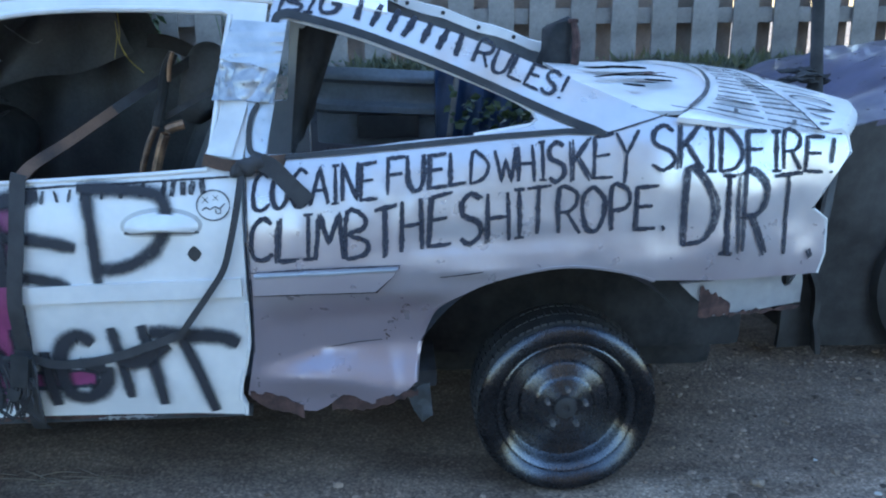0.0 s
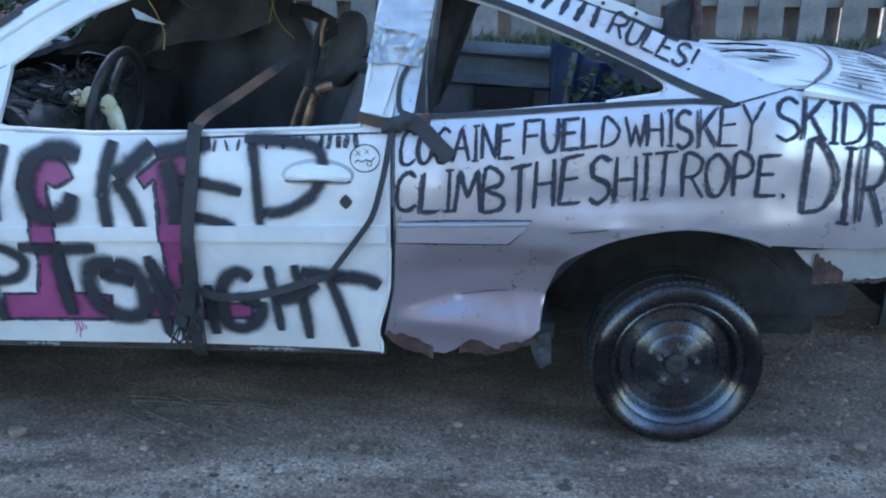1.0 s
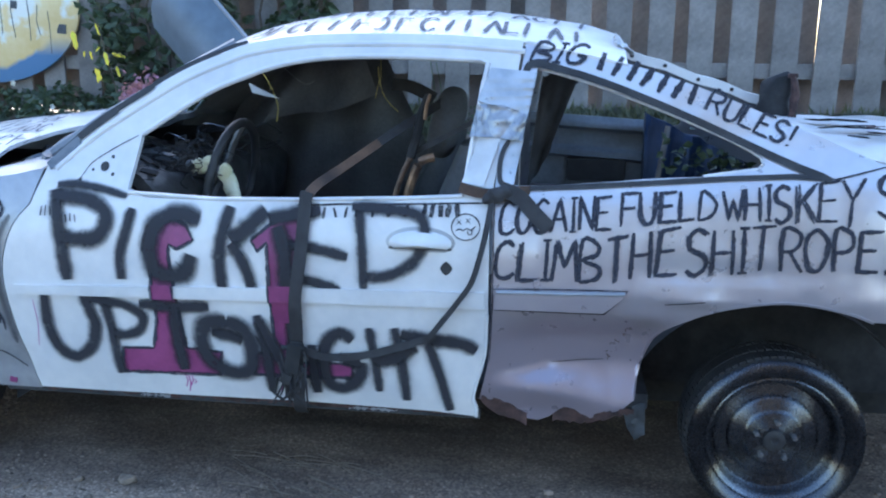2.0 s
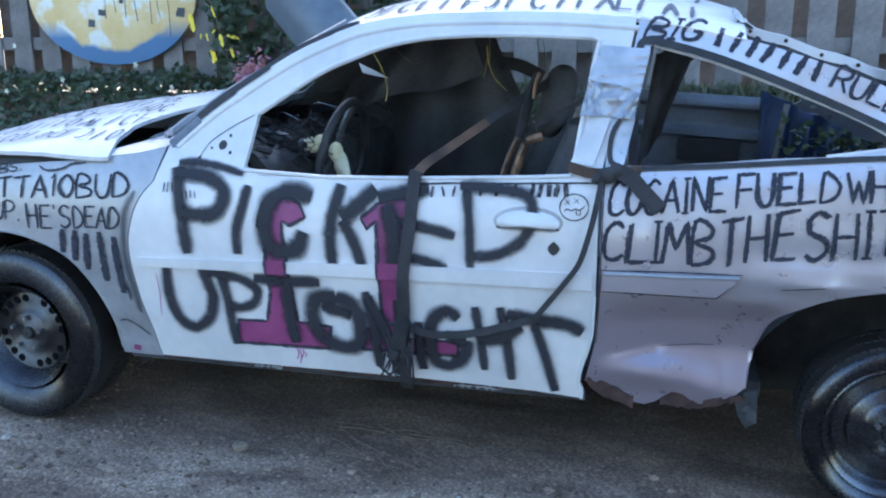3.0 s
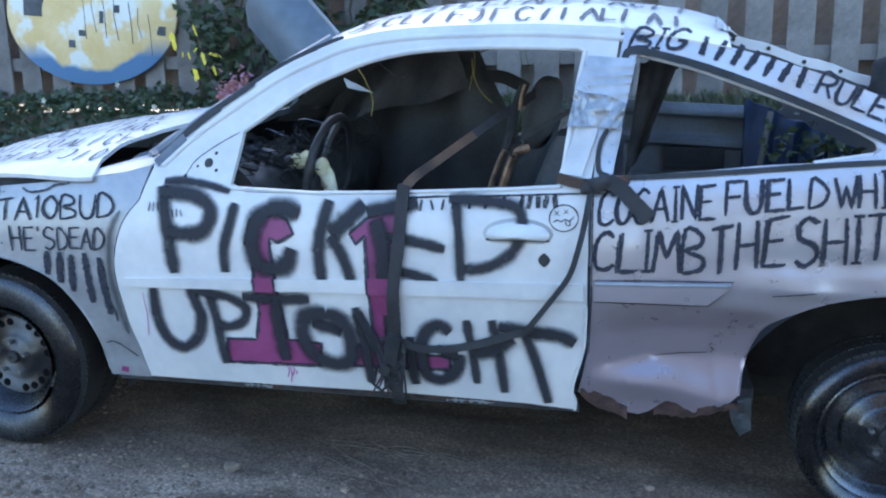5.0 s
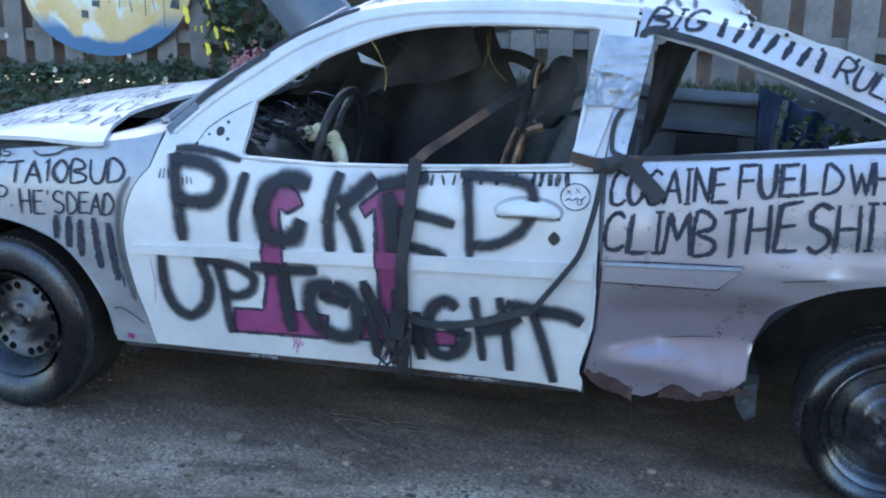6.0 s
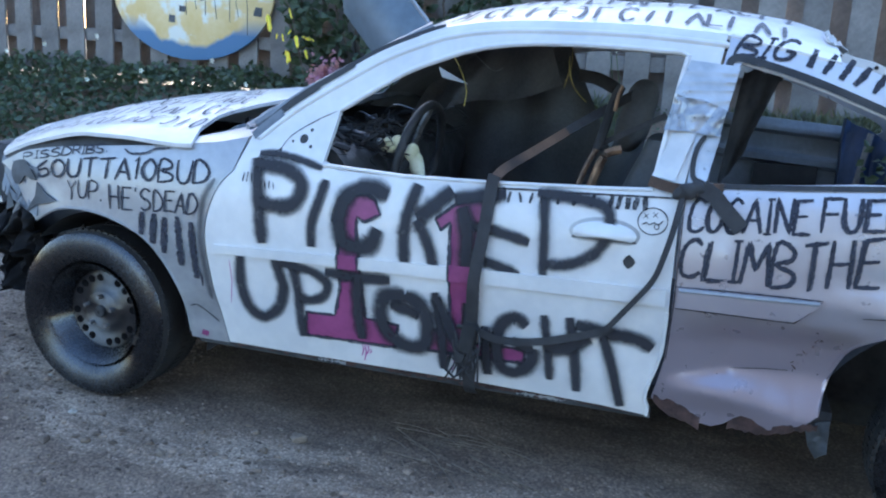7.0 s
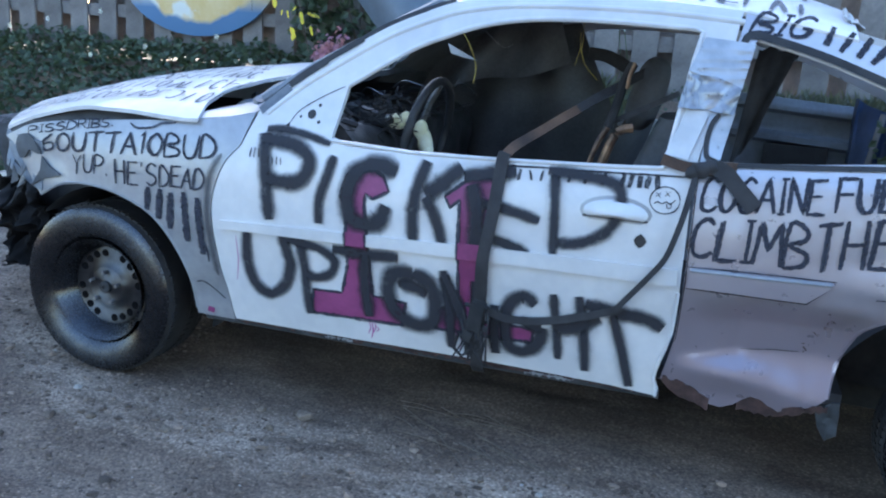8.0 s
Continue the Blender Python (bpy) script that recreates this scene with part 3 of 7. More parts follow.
def scrawl(count, rows, area, w, place, out, seed, tall=0.8, bars=0.35):
    """Rows of writing that cannot be read: plain bars and bows the size of the letters."""
    rng = random.Random(seed)
    bm = bmesh.new()
    x0, x1, y0, y1 = area
    h = (y1 - y0) / rows
    step = (x1 - x0) / count
    for r in range(rows):
        b = y0 + (r + 0.1) * h
        x = x0 + rng.uniform(0, 0.03)
        while x < x1 - step:
            kind = rng.random()
            g, k = h * tall * rng.uniform(0.85, 1.0), step * rng.uniform(0.5, 0.75)
            if kind < bars:
                lines = [[(x + rng.uniform(0, 0.3) * k, b), (x + rng.uniform(0.2, 0.5) * k, b + g)]]
            elif kind < bars + 0.65 * (1 - bars) * 0.6:
                q = b + g * rng.choice((0.05, 0.5, 0.95))
                lines = [[(x, b), (x, b + g)], [(x, q), (x + k, q + rng.uniform(-0.1, 0.1) * g)]]
            elif kind < 0.85:
                a0, a1 = rng.choice(((0.6, 5.6), (0.0, 6.3), (-2.2, 2.2)))
                lines = [[(x + k * (0.5 + 0.5 * math.cos(a0 + (a1 - a0) * j / 9)), b + g * (0.5 + 0.5 * math.sin(a0 + (a1 - a0) * j / 9))) for j in range(10)]]
            else:
                lines = [[(x, b), (x + k * 0.5, b + g), (x + k, b)]]
            for line in lines:
                ribbon(bm, line, w, place, out, 0.003, 0.8, 0.3, 0.02)
            x += step * rng.uniform(0.8, 1.15)
    return bm


# ---- ground, one sheet: flat dirt lane, then a bank that carries the fence ----
def bank(x, y):
    s = min(1.0, max(0.0, (y - 2.0) / 1.15))
    return 0.86 * s * s * (3 - 2 * s)


def ground_z(x, y):
    near = math.exp(-((x - 1.2) / 4) ** 2 - ((y + 0.2) / 3) ** 2)
    z = bank(x, y) + near * (0.014 * noise.noise((x * 1.3, y * 1.3, 0.5)) + 0.008 * noise.noise((x * 5, y * 5, 2.5)) + 0.005 * noise.noise((x * 17, y * 17, 7.5)) + 0.007 * max(0.0, noise.noise((x * 9, y * 14, 4.5))) + 0.009 * noise.noise((x * 1.4 + 0.8 * y, y * 8, 5.5)))
    return z - 0.012 * near * math.exp(-((y + 0.62) / 0.16) ** 2)


def spaced(lo, hi, fine, far):
    out, s = [lo], fine
    while out[-1] < hi:
        out.append(out[-1] + fine)
    left, right = [], []
    s, v = fine, lo
    while v > -far:
        s *= 1.35
        v -= s
        left.append(v)
    s, v = fine, out[-1]
    while v < far:
        s *= 1.35
        v += s
        right.append(v)
    return left[::-1] + out + right


def track_at(x, y):
    d = y + 0.24 - 0.8 * max(0.0, 0.05 - x) + 0.1 * noise.noise((x * 1.6, y * 2, 3)) + 0.05 * noise.noise((x * 6, y * 6, 8)) - 0.06 * max(0.0, x - 1.2)
    return max(0.0, 1 - (d / 0.2) ** 2)


def build_ground():
    xs, ys = spaced(-2.6, 4.8, 0.035, 900), spaced(-1.6, 3.3, 0.035, 900)
    verts = [(x, y, ground_z(x, y)) for y in ys for x in xs]
    n = len(xs)
    faces = [(j * n + i, j * n + i + 1, (j + 1) * n + i + 1, (j + 1) * n + i) for j in range(len(ys) - 1) for i in range(n - 1)]
    me = bpy.data.meshes.new("ground")
    me.from_pydata(verts, [], faces)
    me.polygons.foreach_set("use_smooth", [True] * len(me.polygons))
    me.materials.append(GROUND)
    dusty = me.attributes.new("dusty_track", "FLOAT", "POINT")  # pale gravel thrown up along a wheel track
    dusty.data.foreach_set("value", [track_at(x, y) for x, y, _ in verts])
    tagged(new("ground", me), "packed grey-brown dirt lane with loose gravel", "ground", kind="structure")


build_ground()


# ---- the derby car ----
car = thing("derby_car", (1.3, 0.78, 0.0), "battered white two-door derby car covered in black painted words", "car")

DOOR_FRONT = smooth_line([(0.539, 0.283), (0.522, 0.371), (0.498, 0.47), (0.484, 0.584), (0.485, 0.669), (0.518, 0.768), (0.568, 0.83)], 5)
FRAME_OUT = smooth_line([(0.60, 0.935), (0.71, 1.036), (0.853, 1.133), (0.963, 1.2), (1.074, 1.249), (1.153, 1.276), (1.283, 1.297), (1.447, 1.304), (1.687, 1.303), (1.912, 1.288)], 4)
DOOR_REAR = [(1.9, 1.2), (1.847, 0.885), (1.849, 0.746), (1.85, 0.58), (1.848, 0.5), (1.846, 0.467), (1.836, 0.42), (1.823, 0.378), (1.817, 0.35), (1.815, 0.325), (1.825, 0.298), (1.823, 0.274)]
DOOR_FOOT = [(1.7, 0.283), (1.589, 0.285), (1.327, 0.289), (0.986, 0.285), (0.75, 0.283)]
WINDOW = [(0.846, 0.876)] + [(p.x, p.y) for p in smooth_line([(0.862, 1.022), (0.978, 1.1), (1.057, 1.147), (1.136, 1.18), (1.215, 1.209), (1.327, 1.232), (1.456, 1.241), (1.615, 1.241), (1.80, 1.234)], 3)] + [(1.82, 1.225), (1.808, 1.158), (1.787, 1.0), (1.776, 0.9), (1.77, 0.883), (1.646, 0.875), (1.339, 0.862), (1.099, 0.856), (0.9, 0.857)]

door_bm = sheet([*DOOR_FRONT, *FRAME_OUT, *DOOR_REAR, *DOOR_FOOT], [WINDOW], 0.03, 0.006, 0.02)
part("far_door", mirrored(door_bm), WHITE, car, "white far door with an open window")
door = part("door", door_bm, WHITE, car, "bright white door sprayed with black letters over magenta numerals")

# raised flange round the window and the pressed line of the frame
bm = bmesh.new()
tube(bm, [on_side(p.x + 0.006, p.y - 0.03) + Vector((0, -0.004, 0)) for p in FRAME_OUT[1:]], 0.009, 8)
subpart("frame_ridge", bm, WHITE, door, "pressed ridge along the window frame")
bm = bmesh.new()
tube(bm, [on_side(x, z) + Vector((0, -0.002, 0)) for x, z in WINDOW[1:31]], 0.008, 8)
subpart("window_channel", bm, WHITE, door, "white lip round the window opening")
bm = bmesh.new()
tube(bm, [on_side(x, z) + Vector((0, -0.004, 0.004)) for x, z in [(0.85, 0.864), (1.1, 0.855), (1.34, 0.861), (1.646, 0.874), (1.772, 0.882)]], 0.006)
subpart("window_sill", bm, WHITE, door, "rolled white sill along the window")
# black smudges and the sill's shadow, painted together as one line
bm = bmesh.new()
ribbon(bm, [(1.36, 0.852), (1.46, 0.858), (1.56, 0.86), (1.646, 0.864), (1.84, 0.872)], 0.006, lift=0.009)
subpart("sill_shadow_line", bm, THIN, door, "black line under the sill, smudges and painted shade")


def trim_strip(outline, proud):
    bm = sheet(outline, (), 0.06, proud, proud, place=on_side)
    return bm


subpart("side_moulding", trim_strip([(0.512, 0.577), (0.515, 0.604), (1.0, 0.62), (1.4, 0.634), (1.84, 0.643), (1.841, 0.598), (1.4, 0.593), (1.0, 0.586)], 0.016), WHITE, door, "white side moulding")

bm = bmesh.new()
tube(bm, [on_side(x - 0.002, z) + Vector((0, -0.007, 0)) for x, z in DOOR_REAR[3:]], 0.005, 6)
subpart("door_edge", bm, WHITE, door, "bent white rolled edge of the door")

# the handle: a flush flap in a shallow cup
def cap_shape(cx, cz, rx, rz, flat, height, lift=0.008):
    bm = bmesh.new()
    rings = []
    for k in range(5):
        s = k / 4
        ring = []
        for i in range(24):
            a = 2 * math.pi * i / 24
            x, z = math.cos(a), math.sin(a)
            z = max(z, -flat)
            ring.append(bm.verts.new(on_side(cx + rx * x * (1 - s * 0.98), cz + rz * z * (1 - s * 0.98)) + Vector((0, -lift - height * math.sin(s * math.pi / 2), 0))))
        rings.append(ring)
    for a, b in zip(rings, rings[1:]):
        for i in range(24):
            bm.faces.new((a[i], a[(i + 1) % 24], b[(i + 1) % 24], b[i]))
    bm.faces.new(rings[-1])
    bmesh.ops.recalc_face_normals(bm, faces=bm.faces)
    return bm


subpart("handle_cup", cap_shape(1.668, 0.768, 0.092, 0.04, 0.62, 0.0008, 0.0072), SILVER, door, "grey shallow cup behind the handle")
subpart("door_handle", cap_shape(1.668, 0.766, 0.083, 0.032, 0.45, 0.03), WHITE, door, "white flush pull handle")
subpart("handle_gap", cap_shape(1.668, 0.751, 0.085, 0.012, 0.2, 0.001), DARK, door, "dark slot under the handle")
subpart("lock_hole", sheet([(1.738, 0.721), (1.749, 0.712), (1.755, 0.702), (1.748, 0.69), (1.738, 0.683), (1.727, 0.691), (1.722, 0.702), (1.728, 0.713)], (), 0.05, 0.008, 0.0006), RUBBER, door, "black hole where the lock was")
for hx, hz, hr in ((0.768, 0.934, 0.013), (0.703, 0.899, 0.005), (0.787, 0.96, 0.005), (0.795, 0.914, 0.005), (0.735, 0.925, 0.004)):
    subpart("mirror_hole", cap_shape(hx, hz, hr, hr, 1.0, 0.0004, 0.0072), RUBBER, door, "hole left by the wing mirror")
# soft shading along the mirror plate, drawn as a thin black line
bm = bmesh.new()
ribbon(bm, smooth_line([(0.663, 0.886), (0.70, 0.9), (0.728, 0.942), (0.79, 0.985), (0.852, 1.018)], 4), 0.003, lift=0.0075)
subpart("mirror_plate_edge", bm, THIN, door)

# magenta numerals, their brush outlines and drips
def numeral(points):
    return sheet(points, (), 0.03, 0.0075, 0.0006)


ONE_A = [(0.916, 0.786), (0.998, 0.804), (1.027, 0.787), (1.046, 0.75), (1.001, 0.724), (0.976, 0.736), (0.975, 0.707), (0.986, 0.628), (0.996, 0.528), (1.007, 0.438), (1.108, 0.431), (1.099, 0.36), (0.808, 0.354), (0.817, 0.429), (0.909, 0.432), (0.928, 0.523), (0.922, 0.625), (0.918, 0.705), (0.901, 0.72)]
ONE_B = [(1.208, 0.756), (1.278, 0.814), (1.344, 0.821), (1.339, 0.412), (1.401, 0.417), (1.481, 0.414), (1.48, 0.374), (1.201, 0.368), (1.205, 0.434), (1.265, 0.433), (1.258, 0.61), (1.253, 0.751), (1.228, 0.727)]
for outline in (ONE_A, ONE_B):
    subpart("magenta_numeral", numeral(outline), PINK, door, "magenta painted numeral one")
    bm = bmesh.new()
    ribbon(bm, outline + outline[:1], 0.013, lift=0.0095, wobble=0.6)
    subpart("numeral_outline", bm, MARKER, door, "rough black outline of the numeral")
bm = bmesh.new()
for dx, z0, z1 in ((0.995, 0.355, 0.315), (1.003, 0.355, 0.3), (1.012, 0.357, 0.322), (1.26, 0.37, 0.33), (1.275, 0.37, 0.318), (0.563, 0.56, 0.42), (1.02, 0.34, 0.326)):
    subpart("paint_drip", ribbon(bmesh.new(), [(dx, z0), (dx + 0.004, (z0 + z1) / 2), (dx - 0.003, z1)], 0.003 if z0 > 0.5 else 0.006, lift=0.0085), DRIP, door, "thin magenta paint drip")

for outline in ([(0.923, 0.581), (0.986, 0.583), (0.985, 0.6235), (0.921, 0.6215)], [(1.257, 0.588), (1.341, 0.59), (1.341, 0.6365), (1.256, 0.6345)]):
    subpart("numeral_stripe", sheet(outline, (), 0.03, 0.0175, 0.0006), PINK, door, "magenta paint carried over the moulding")
    for a, b in ((0, 3), (1, 2)):
        subpart("numeral_outline", ribbon(bmesh.new(), [outline[a], outline[b]], 0.012, lift=0.019, wobble=0.6), MARKER, door, "rough black outline of the numeral")

# the sprayed words, letter by letter: "PICKED UP TONIGHT"
def spray(*strokes):
    bm = bmesh.new()
    for w, pts in strokes:
        ribbon(bm, smooth_line(pts, 5), w * 1.22, lift=0.0115, taper=0.75, wobble=0.25)
    for w, pts in strokes:
        if len(pts) <= 3:
            subpart("overspray", ribbon(bmesh.new(), smooth_line(pts, 5), w * 2.3, lift=0.009, taper=0.5, step=0.02), HAZE, door, "faint grey overspray beside a letter")
    subpart("spray_letter", bm, SPRAYP, door, "soft-edged black sprayed letter")


spray((0.05, [(0.639, 0.872), (0.659, 0.773), (0.669, 0.694), (0.679, 0.626)]), (0.055, [(0.638, 0.857), (0.735, 0.85), (0.792, 0.817), (0.788, 0.77), (0.75, 0.742), (0.664, 0.745)]))
spray((0.026, [(0.642, 0.884), (0.70, 0.887), (0.77, 0.878), (0.85, 0.86)]))
spray((0.04, [(0.869, 0.83), (0.855, 0.773), (0.836, 0.701), (0.838, 0.634)]))
spray((0.065, [(1.064, 0.806), (0.997, 0.819), (0.941, 0.791), (0.922, 0.721), (0.943, 0.658), (1.015, 0.658), (1.041, 0.71)]))
spray((0.045, [(1.148, 0.844), (1.127, 0.761), (1.12, 0.698), (1.127, 0.622)]), (0.06, [(1.248, 0.837), (1.187, 0.778), (1.153, 0.754)]), (0.04, [(1.153, 0.747), (1.188, 0.693), (1.221, 0.6)]))
spray((0.06, [(1.282, 0.796), (1.303, 0.722), (1.307, 0.613)]), (0.05, [(1.257, 0.813), (1.328, 0.828), (1.397, 0.842)]), (0.035, [(1.3, 0.75), (1.387, 0.741), (1.475, 0.722)]), (0.035, [(1.299, 0.656), (1.378, 0.652), (1.454, 0.628)]))
spray((0.032, [(1.501, 0.848), (1.512, 0.761), (1.519, 0.639)]), (0.038, [(1.482, 0.853), (1.59, 0.849), (1.658, 0.837), (1.679, 0.804), (1.673, 0.753), (1.641, 0.707), (1.58, 0.676), (1.526, 0.671)]))
spray((0.045, [(0.602, 0.578), (0.6, 0.486), (0.626, 0.416), (0.676, 0.393), (0.726, 0.432), (0.743, 0.495), (0.732, 0.538), (0.718, 0.595)]))
spray((0.04, [(0.776, 0.567), (0.79, 0.498), (0.797, 0.41), (0.807, 0.348)]), (0.038, [(0.737, 0.573), (0.83, 0.561), (0.886, 0.53), (0.876, 0.489), (0.835, 0.469), (0.797, 0.472)]))
spray((0.04, [(0.882, 0.564), (0.983, 0.561), (1.084, 0.567)]), (0.045, [(0.983, 0.561), (0.982, 0.475), (0.998, 0.371)]))
spray((0.06, [(1.13, 0.527), (1.07, 0.515), (1.054, 0.462), (1.077, 0.403), (1.134, 0.372), (1.189, 0.384), (1.198, 0.446), (1.177, 0.504), (1.13, 0.527)]), (0.045, [(1.085, 0.49), (1.13, 0.485), (1.172, 0.47)]))
spray((0.04, [(1.217, 0.548), (1.236, 0.457), (1.25, 0.316)]), (0.045, [(1.221, 0.533), (1.271, 0.433), (1.315, 0.303)]), (0.04, [(1.322, 0.303), (1.319, 0.411), (1.31, 0.53)]))
spray((0.04, [(1.368, 0.469), (1.371, 0.397), (1.38, 0.323)]))
spray((0.05, [(1.483, 0.487), (1.449, 0.508), (1.411, 0.477), (1.401, 0.417), (1.415, 0.357), (1.459, 0.343), (1.5, 0.381), (1.504, 0.424)]), (0.035, [(1.442, 0.44), (1.481, 0.422), (1.505, 0.424)]))
spray((0.032, [(1.529, 0.527), (1.542, 0.444), (1.556, 0.338)]), (0.035, [(1.598, 0.531), (1.618, 0.432), (1.631, 0.315)]), (0.05, [(1.537, 0.435), (1.593, 0.439), (1.656, 0.481)]))
spray((0.05, [(1.617, 0.512), (1.702, 0.501), (1.778, 0.496), (1.821, 0.476)]), (0.035, [(1.69, 0.49), (1.72, 0.406), (1.751, 0.291)]))

# small marker writing and a drawn face on the door
write("|||||||", [(1.395, 0.822), (1.5, 0.828), (1.65, 0.836)], [(1.395, 0.848), (1.5, 0.855), (1.66, 0.864)], 0.006, door, THIN, "small black marks under the sill", lift=0.0095)
write("|||||", [(1.665, 0.832), (1.775, 0.84)], [(1.668, 0.862), (1.775, 0.87)], 0.01, door, THIN, "small black marks under the sill", lift=0.0095, seed=5)
write("||||", [(0.6, 0.803), (0.65, 0.806)], [(0.6, 0.83), (0.65, 0.832)], 0.003, door, THIN, "faint thin pen marks", lift=0.0095, seed=8)
write("|||||", [(0.645, 0.785), (0.713, 0.79)], [(0.645, 0.806), (0.713, 0.81)], 0.003, door, THIN, "faint thin pen marks", lift=0.0095, seed=9)
bm = bmesh.new()
ribbon(bm, [(1.786 + 0.037 * math.cos(a), 0.811 + 0.033 * math.sin(a)) for a in (2 * math.pi * k / 28 for k in range(29))], 0.004, lift=0.0095)
for ex, ez in ((1.768, 0.823), (1.791, 0.827)):
    ribbon(bm, [(ex - 0.006, ez - 0.006), (ex + 0.006, ez + 0.006)], 0.0035, lift=0.0095)
    ribbon(bm, [(ex - 0.006, ez + 0.006), (ex + 0.006, ez - 0.006)], 0.0035, lift=0.0095)
ribbon(bm, smooth_line([(1.76, 0.8), (1.77, 0.806), (1.779, 0.802), (1.79, 0.808), (1.8, 0.804), (1.812, 0.815)], 4), 0.0035, lift=0.0095)
ribbon(bm, smooth_line([(1.791, 0.804), (1.794, 0.793), (1.803, 0.795), (1.801, 0.806)], 4), 0.003, lift=0.0095)
subpart("drawn_face", bm, THIN, door, "small round face drawn in black marker")

# front fender
ARCH_F = smooth_line([(0.397, 0.276), (0.393, 0.326), (0.375, 0.42), (0.322, 0.517), (0.25, 0.591), (0.146, 0.637), (0.039, 0.656), (-0.075, 0.647), (-0.17, 0.6)], 4)
FENDER_TOP = smooth_line([(-0.323, 0.772), (-0.283, 0.792), (-0.215, 0.82), (-0.091, 0.841), (0.07, 0.858), (0.219, 0.871), (0.381, 0.884), (0.5, 0.905), (0.585, 0.925)], 4)
front_edge = [(p.x - 0.007, p.y) for p in DOOR_FRONT]
fender_bm = sheet([*ARCH_F, (-0.19, 0.625), (-0.27, 0.745), *FENDER_TOP, *front_edge[::-1], (0.532, 0.276)], (), 0.03, 0.0, 0.012)
part("far_fender", mirrored(fender_bm), SILVER, car)
fender = part("front_fender", fender_bm, SILVER, car, "dented silver-white front fender with painted words")
for text, base, top, w, sd in (
    ("6OUTTA10BUD", [(-0.165, 0.745), (0.17, 0.77), (0.49, 0.782)], [(-0.165, 0.79), (0.17, 0.828), (0.49, 0.843)], 0.012, 3),
    ("YUP.", [(-0.03, 0.696), (0.118, 0.694)], [(-0.03, 0.742), (0.122, 0.748)], 0.009, 4),
    ("HE'SDEAD", [(0.135, 0.674), (0.3, 0.682), (0.45, 0.686)], [(0.13, 0.742), (0.3, 0.74), (0.46, 0.742)], 0.01, 5),
    ("|||||", [(0.235, 0.61), (0.33, 0.55), (0.475, 0.485)], [(0.235, 0.672), (0.34, 0.67), (0.462, 0.668)], 0.018, 6),
    ("PISSDRIBS.", [(-0.22, 0.79), (-0.03, 0.824), (0.12, 0.846)], [(-0.22, 0.81), (-0.03, 0.848), (0.12, 0.868)], 0.0065, 7),
):
    write(text, base, top, w * 0.78, fender, MARKER, "black hand-painted letter", seed=sd, doubled=0.05)
for line, w in (([(0.17, 0.858), (0.2, 0.846), (0.25, 0.852), (0.28, 0.866), (0.33, 0.872)], 0.009), ([(0.43, 0.52), (0.455, 0.5), (0.46, 0.46)], 0.01), ([(0.405, 0.385), (0.43, 0.39), (0.47, 0.365), (0.505, 0.345)], 0.006)):
    subpart("brush_mark", ribbon(bmesh.new(), smooth_line(line, 4), w, lift=0.0035), MARKER, fender)
subpart("overspray", ribbon(bmesh.new(), smooth_line([(0.505, 0.8), (0.473, 0.74), (0.462, 0.66), (0.464, 0.58), (0.478, 0.48), (0.49, 0.42)], 4), 0.035, lift=0.0035, taper=0.3), EDGE, fender, "soft black overspray beside the door gap")
subpart("pink_spot", sheet([(0.435, 0.291), (0.458, 0.287), (0.463, 0.304), (0.44, 0.308)], (), 0.03, 0.003, 0.0006), PINK, fender, "small magenta paint spot")
# crushed corner where the headlight was
bm = bmesh.new()
rng = random.Random(12)
pts = {}
for i in range(7):
    for j in range(7):
        u, v = i / 6, j / 6
        x, z = -0.325 + 0.17 * u, 0.79 - (0.08 + 0.07 * min(1, u * 1.3)) * v - 0.03 * (1 - u) * v - 0.02 * u
        pts[i, j] = bm.verts.new((x, side(x, z) - 0.004 + 0.03 * v * (1 - v) * 2 * (0.5 + 0.7 * rng.random()) + 0.012 * rng.random() - 0.012 * u, z + rng.uniform(-0.006, 0.006)))
for i in range(6):
    for j in range(6):
        bm.faces.new((pts[i, j], pts[i + 1, j], pts[i + 1, j + 1], pts[i, j + 1]))
subpart("crushed_corner", thicken(bm, (0, 0.006, 0)), GREYPL, fender, "crumpled metal at the front corner", smooth=False)
bm = bmesh.new()
rng = random.Random(44)
for k in range(5):
    x, z = rng.uniform(-0.29, -0.2), rng.uniform(0.62, 0.69)
    a = on_side(x, z) + Vector((0, -0.02, 0))
    vs = [bm.verts.new(a + Vector((rng.uniform(-0.02, 0.02), rng.uniform(-0.01, 0.02), rng.uniform(-0.035, 0.035)))) for _ in range(4)]
    bm.faces.new(vs[:3])
    bm.faces.new(vs[1:])
tagged(subpart("bent_shard", bm, FLAP, fender, "bent bright metal and lens shards", smooth=False), kind="stuff")
subpart("headlight_cavity", sheet([(p.x, p.y) for p in smooth_line([(-0.257, 0.779), (-0.224, 0.79), (-0.193, 0.778), (-0.172, 0.753), (-0.16, 0.73), (-0.183, 0.733), (-0.205, 0.74), (-0.221, 0.717), (-0.245, 0.711), (-0.263, 0.744)], 3, True)], (), 0.03, 0.01, 0.006), FLAP, fender, "black empty headlight opening")
subpart("headlight_cavity", sheet([(-0.156, 0.723), (-0.124, 0.693), (-0.075, 0.672), (-0.12, 0.66), (-0.15, 0.653), (-0.198, 0.625), (-0.16, 0.68)], (), 0.03, 0.01, 0.006), FLAP, fender, "black torn slot above the wheel arch")
bm = bmesh.new()
tube(bm, [on_side(p.x, p.y) + Vector((0, 0.004, 0)) for p in ARCH_F[2:]], 0.006, 6)
subpart("arch_lip", bm, SILVER, fender)

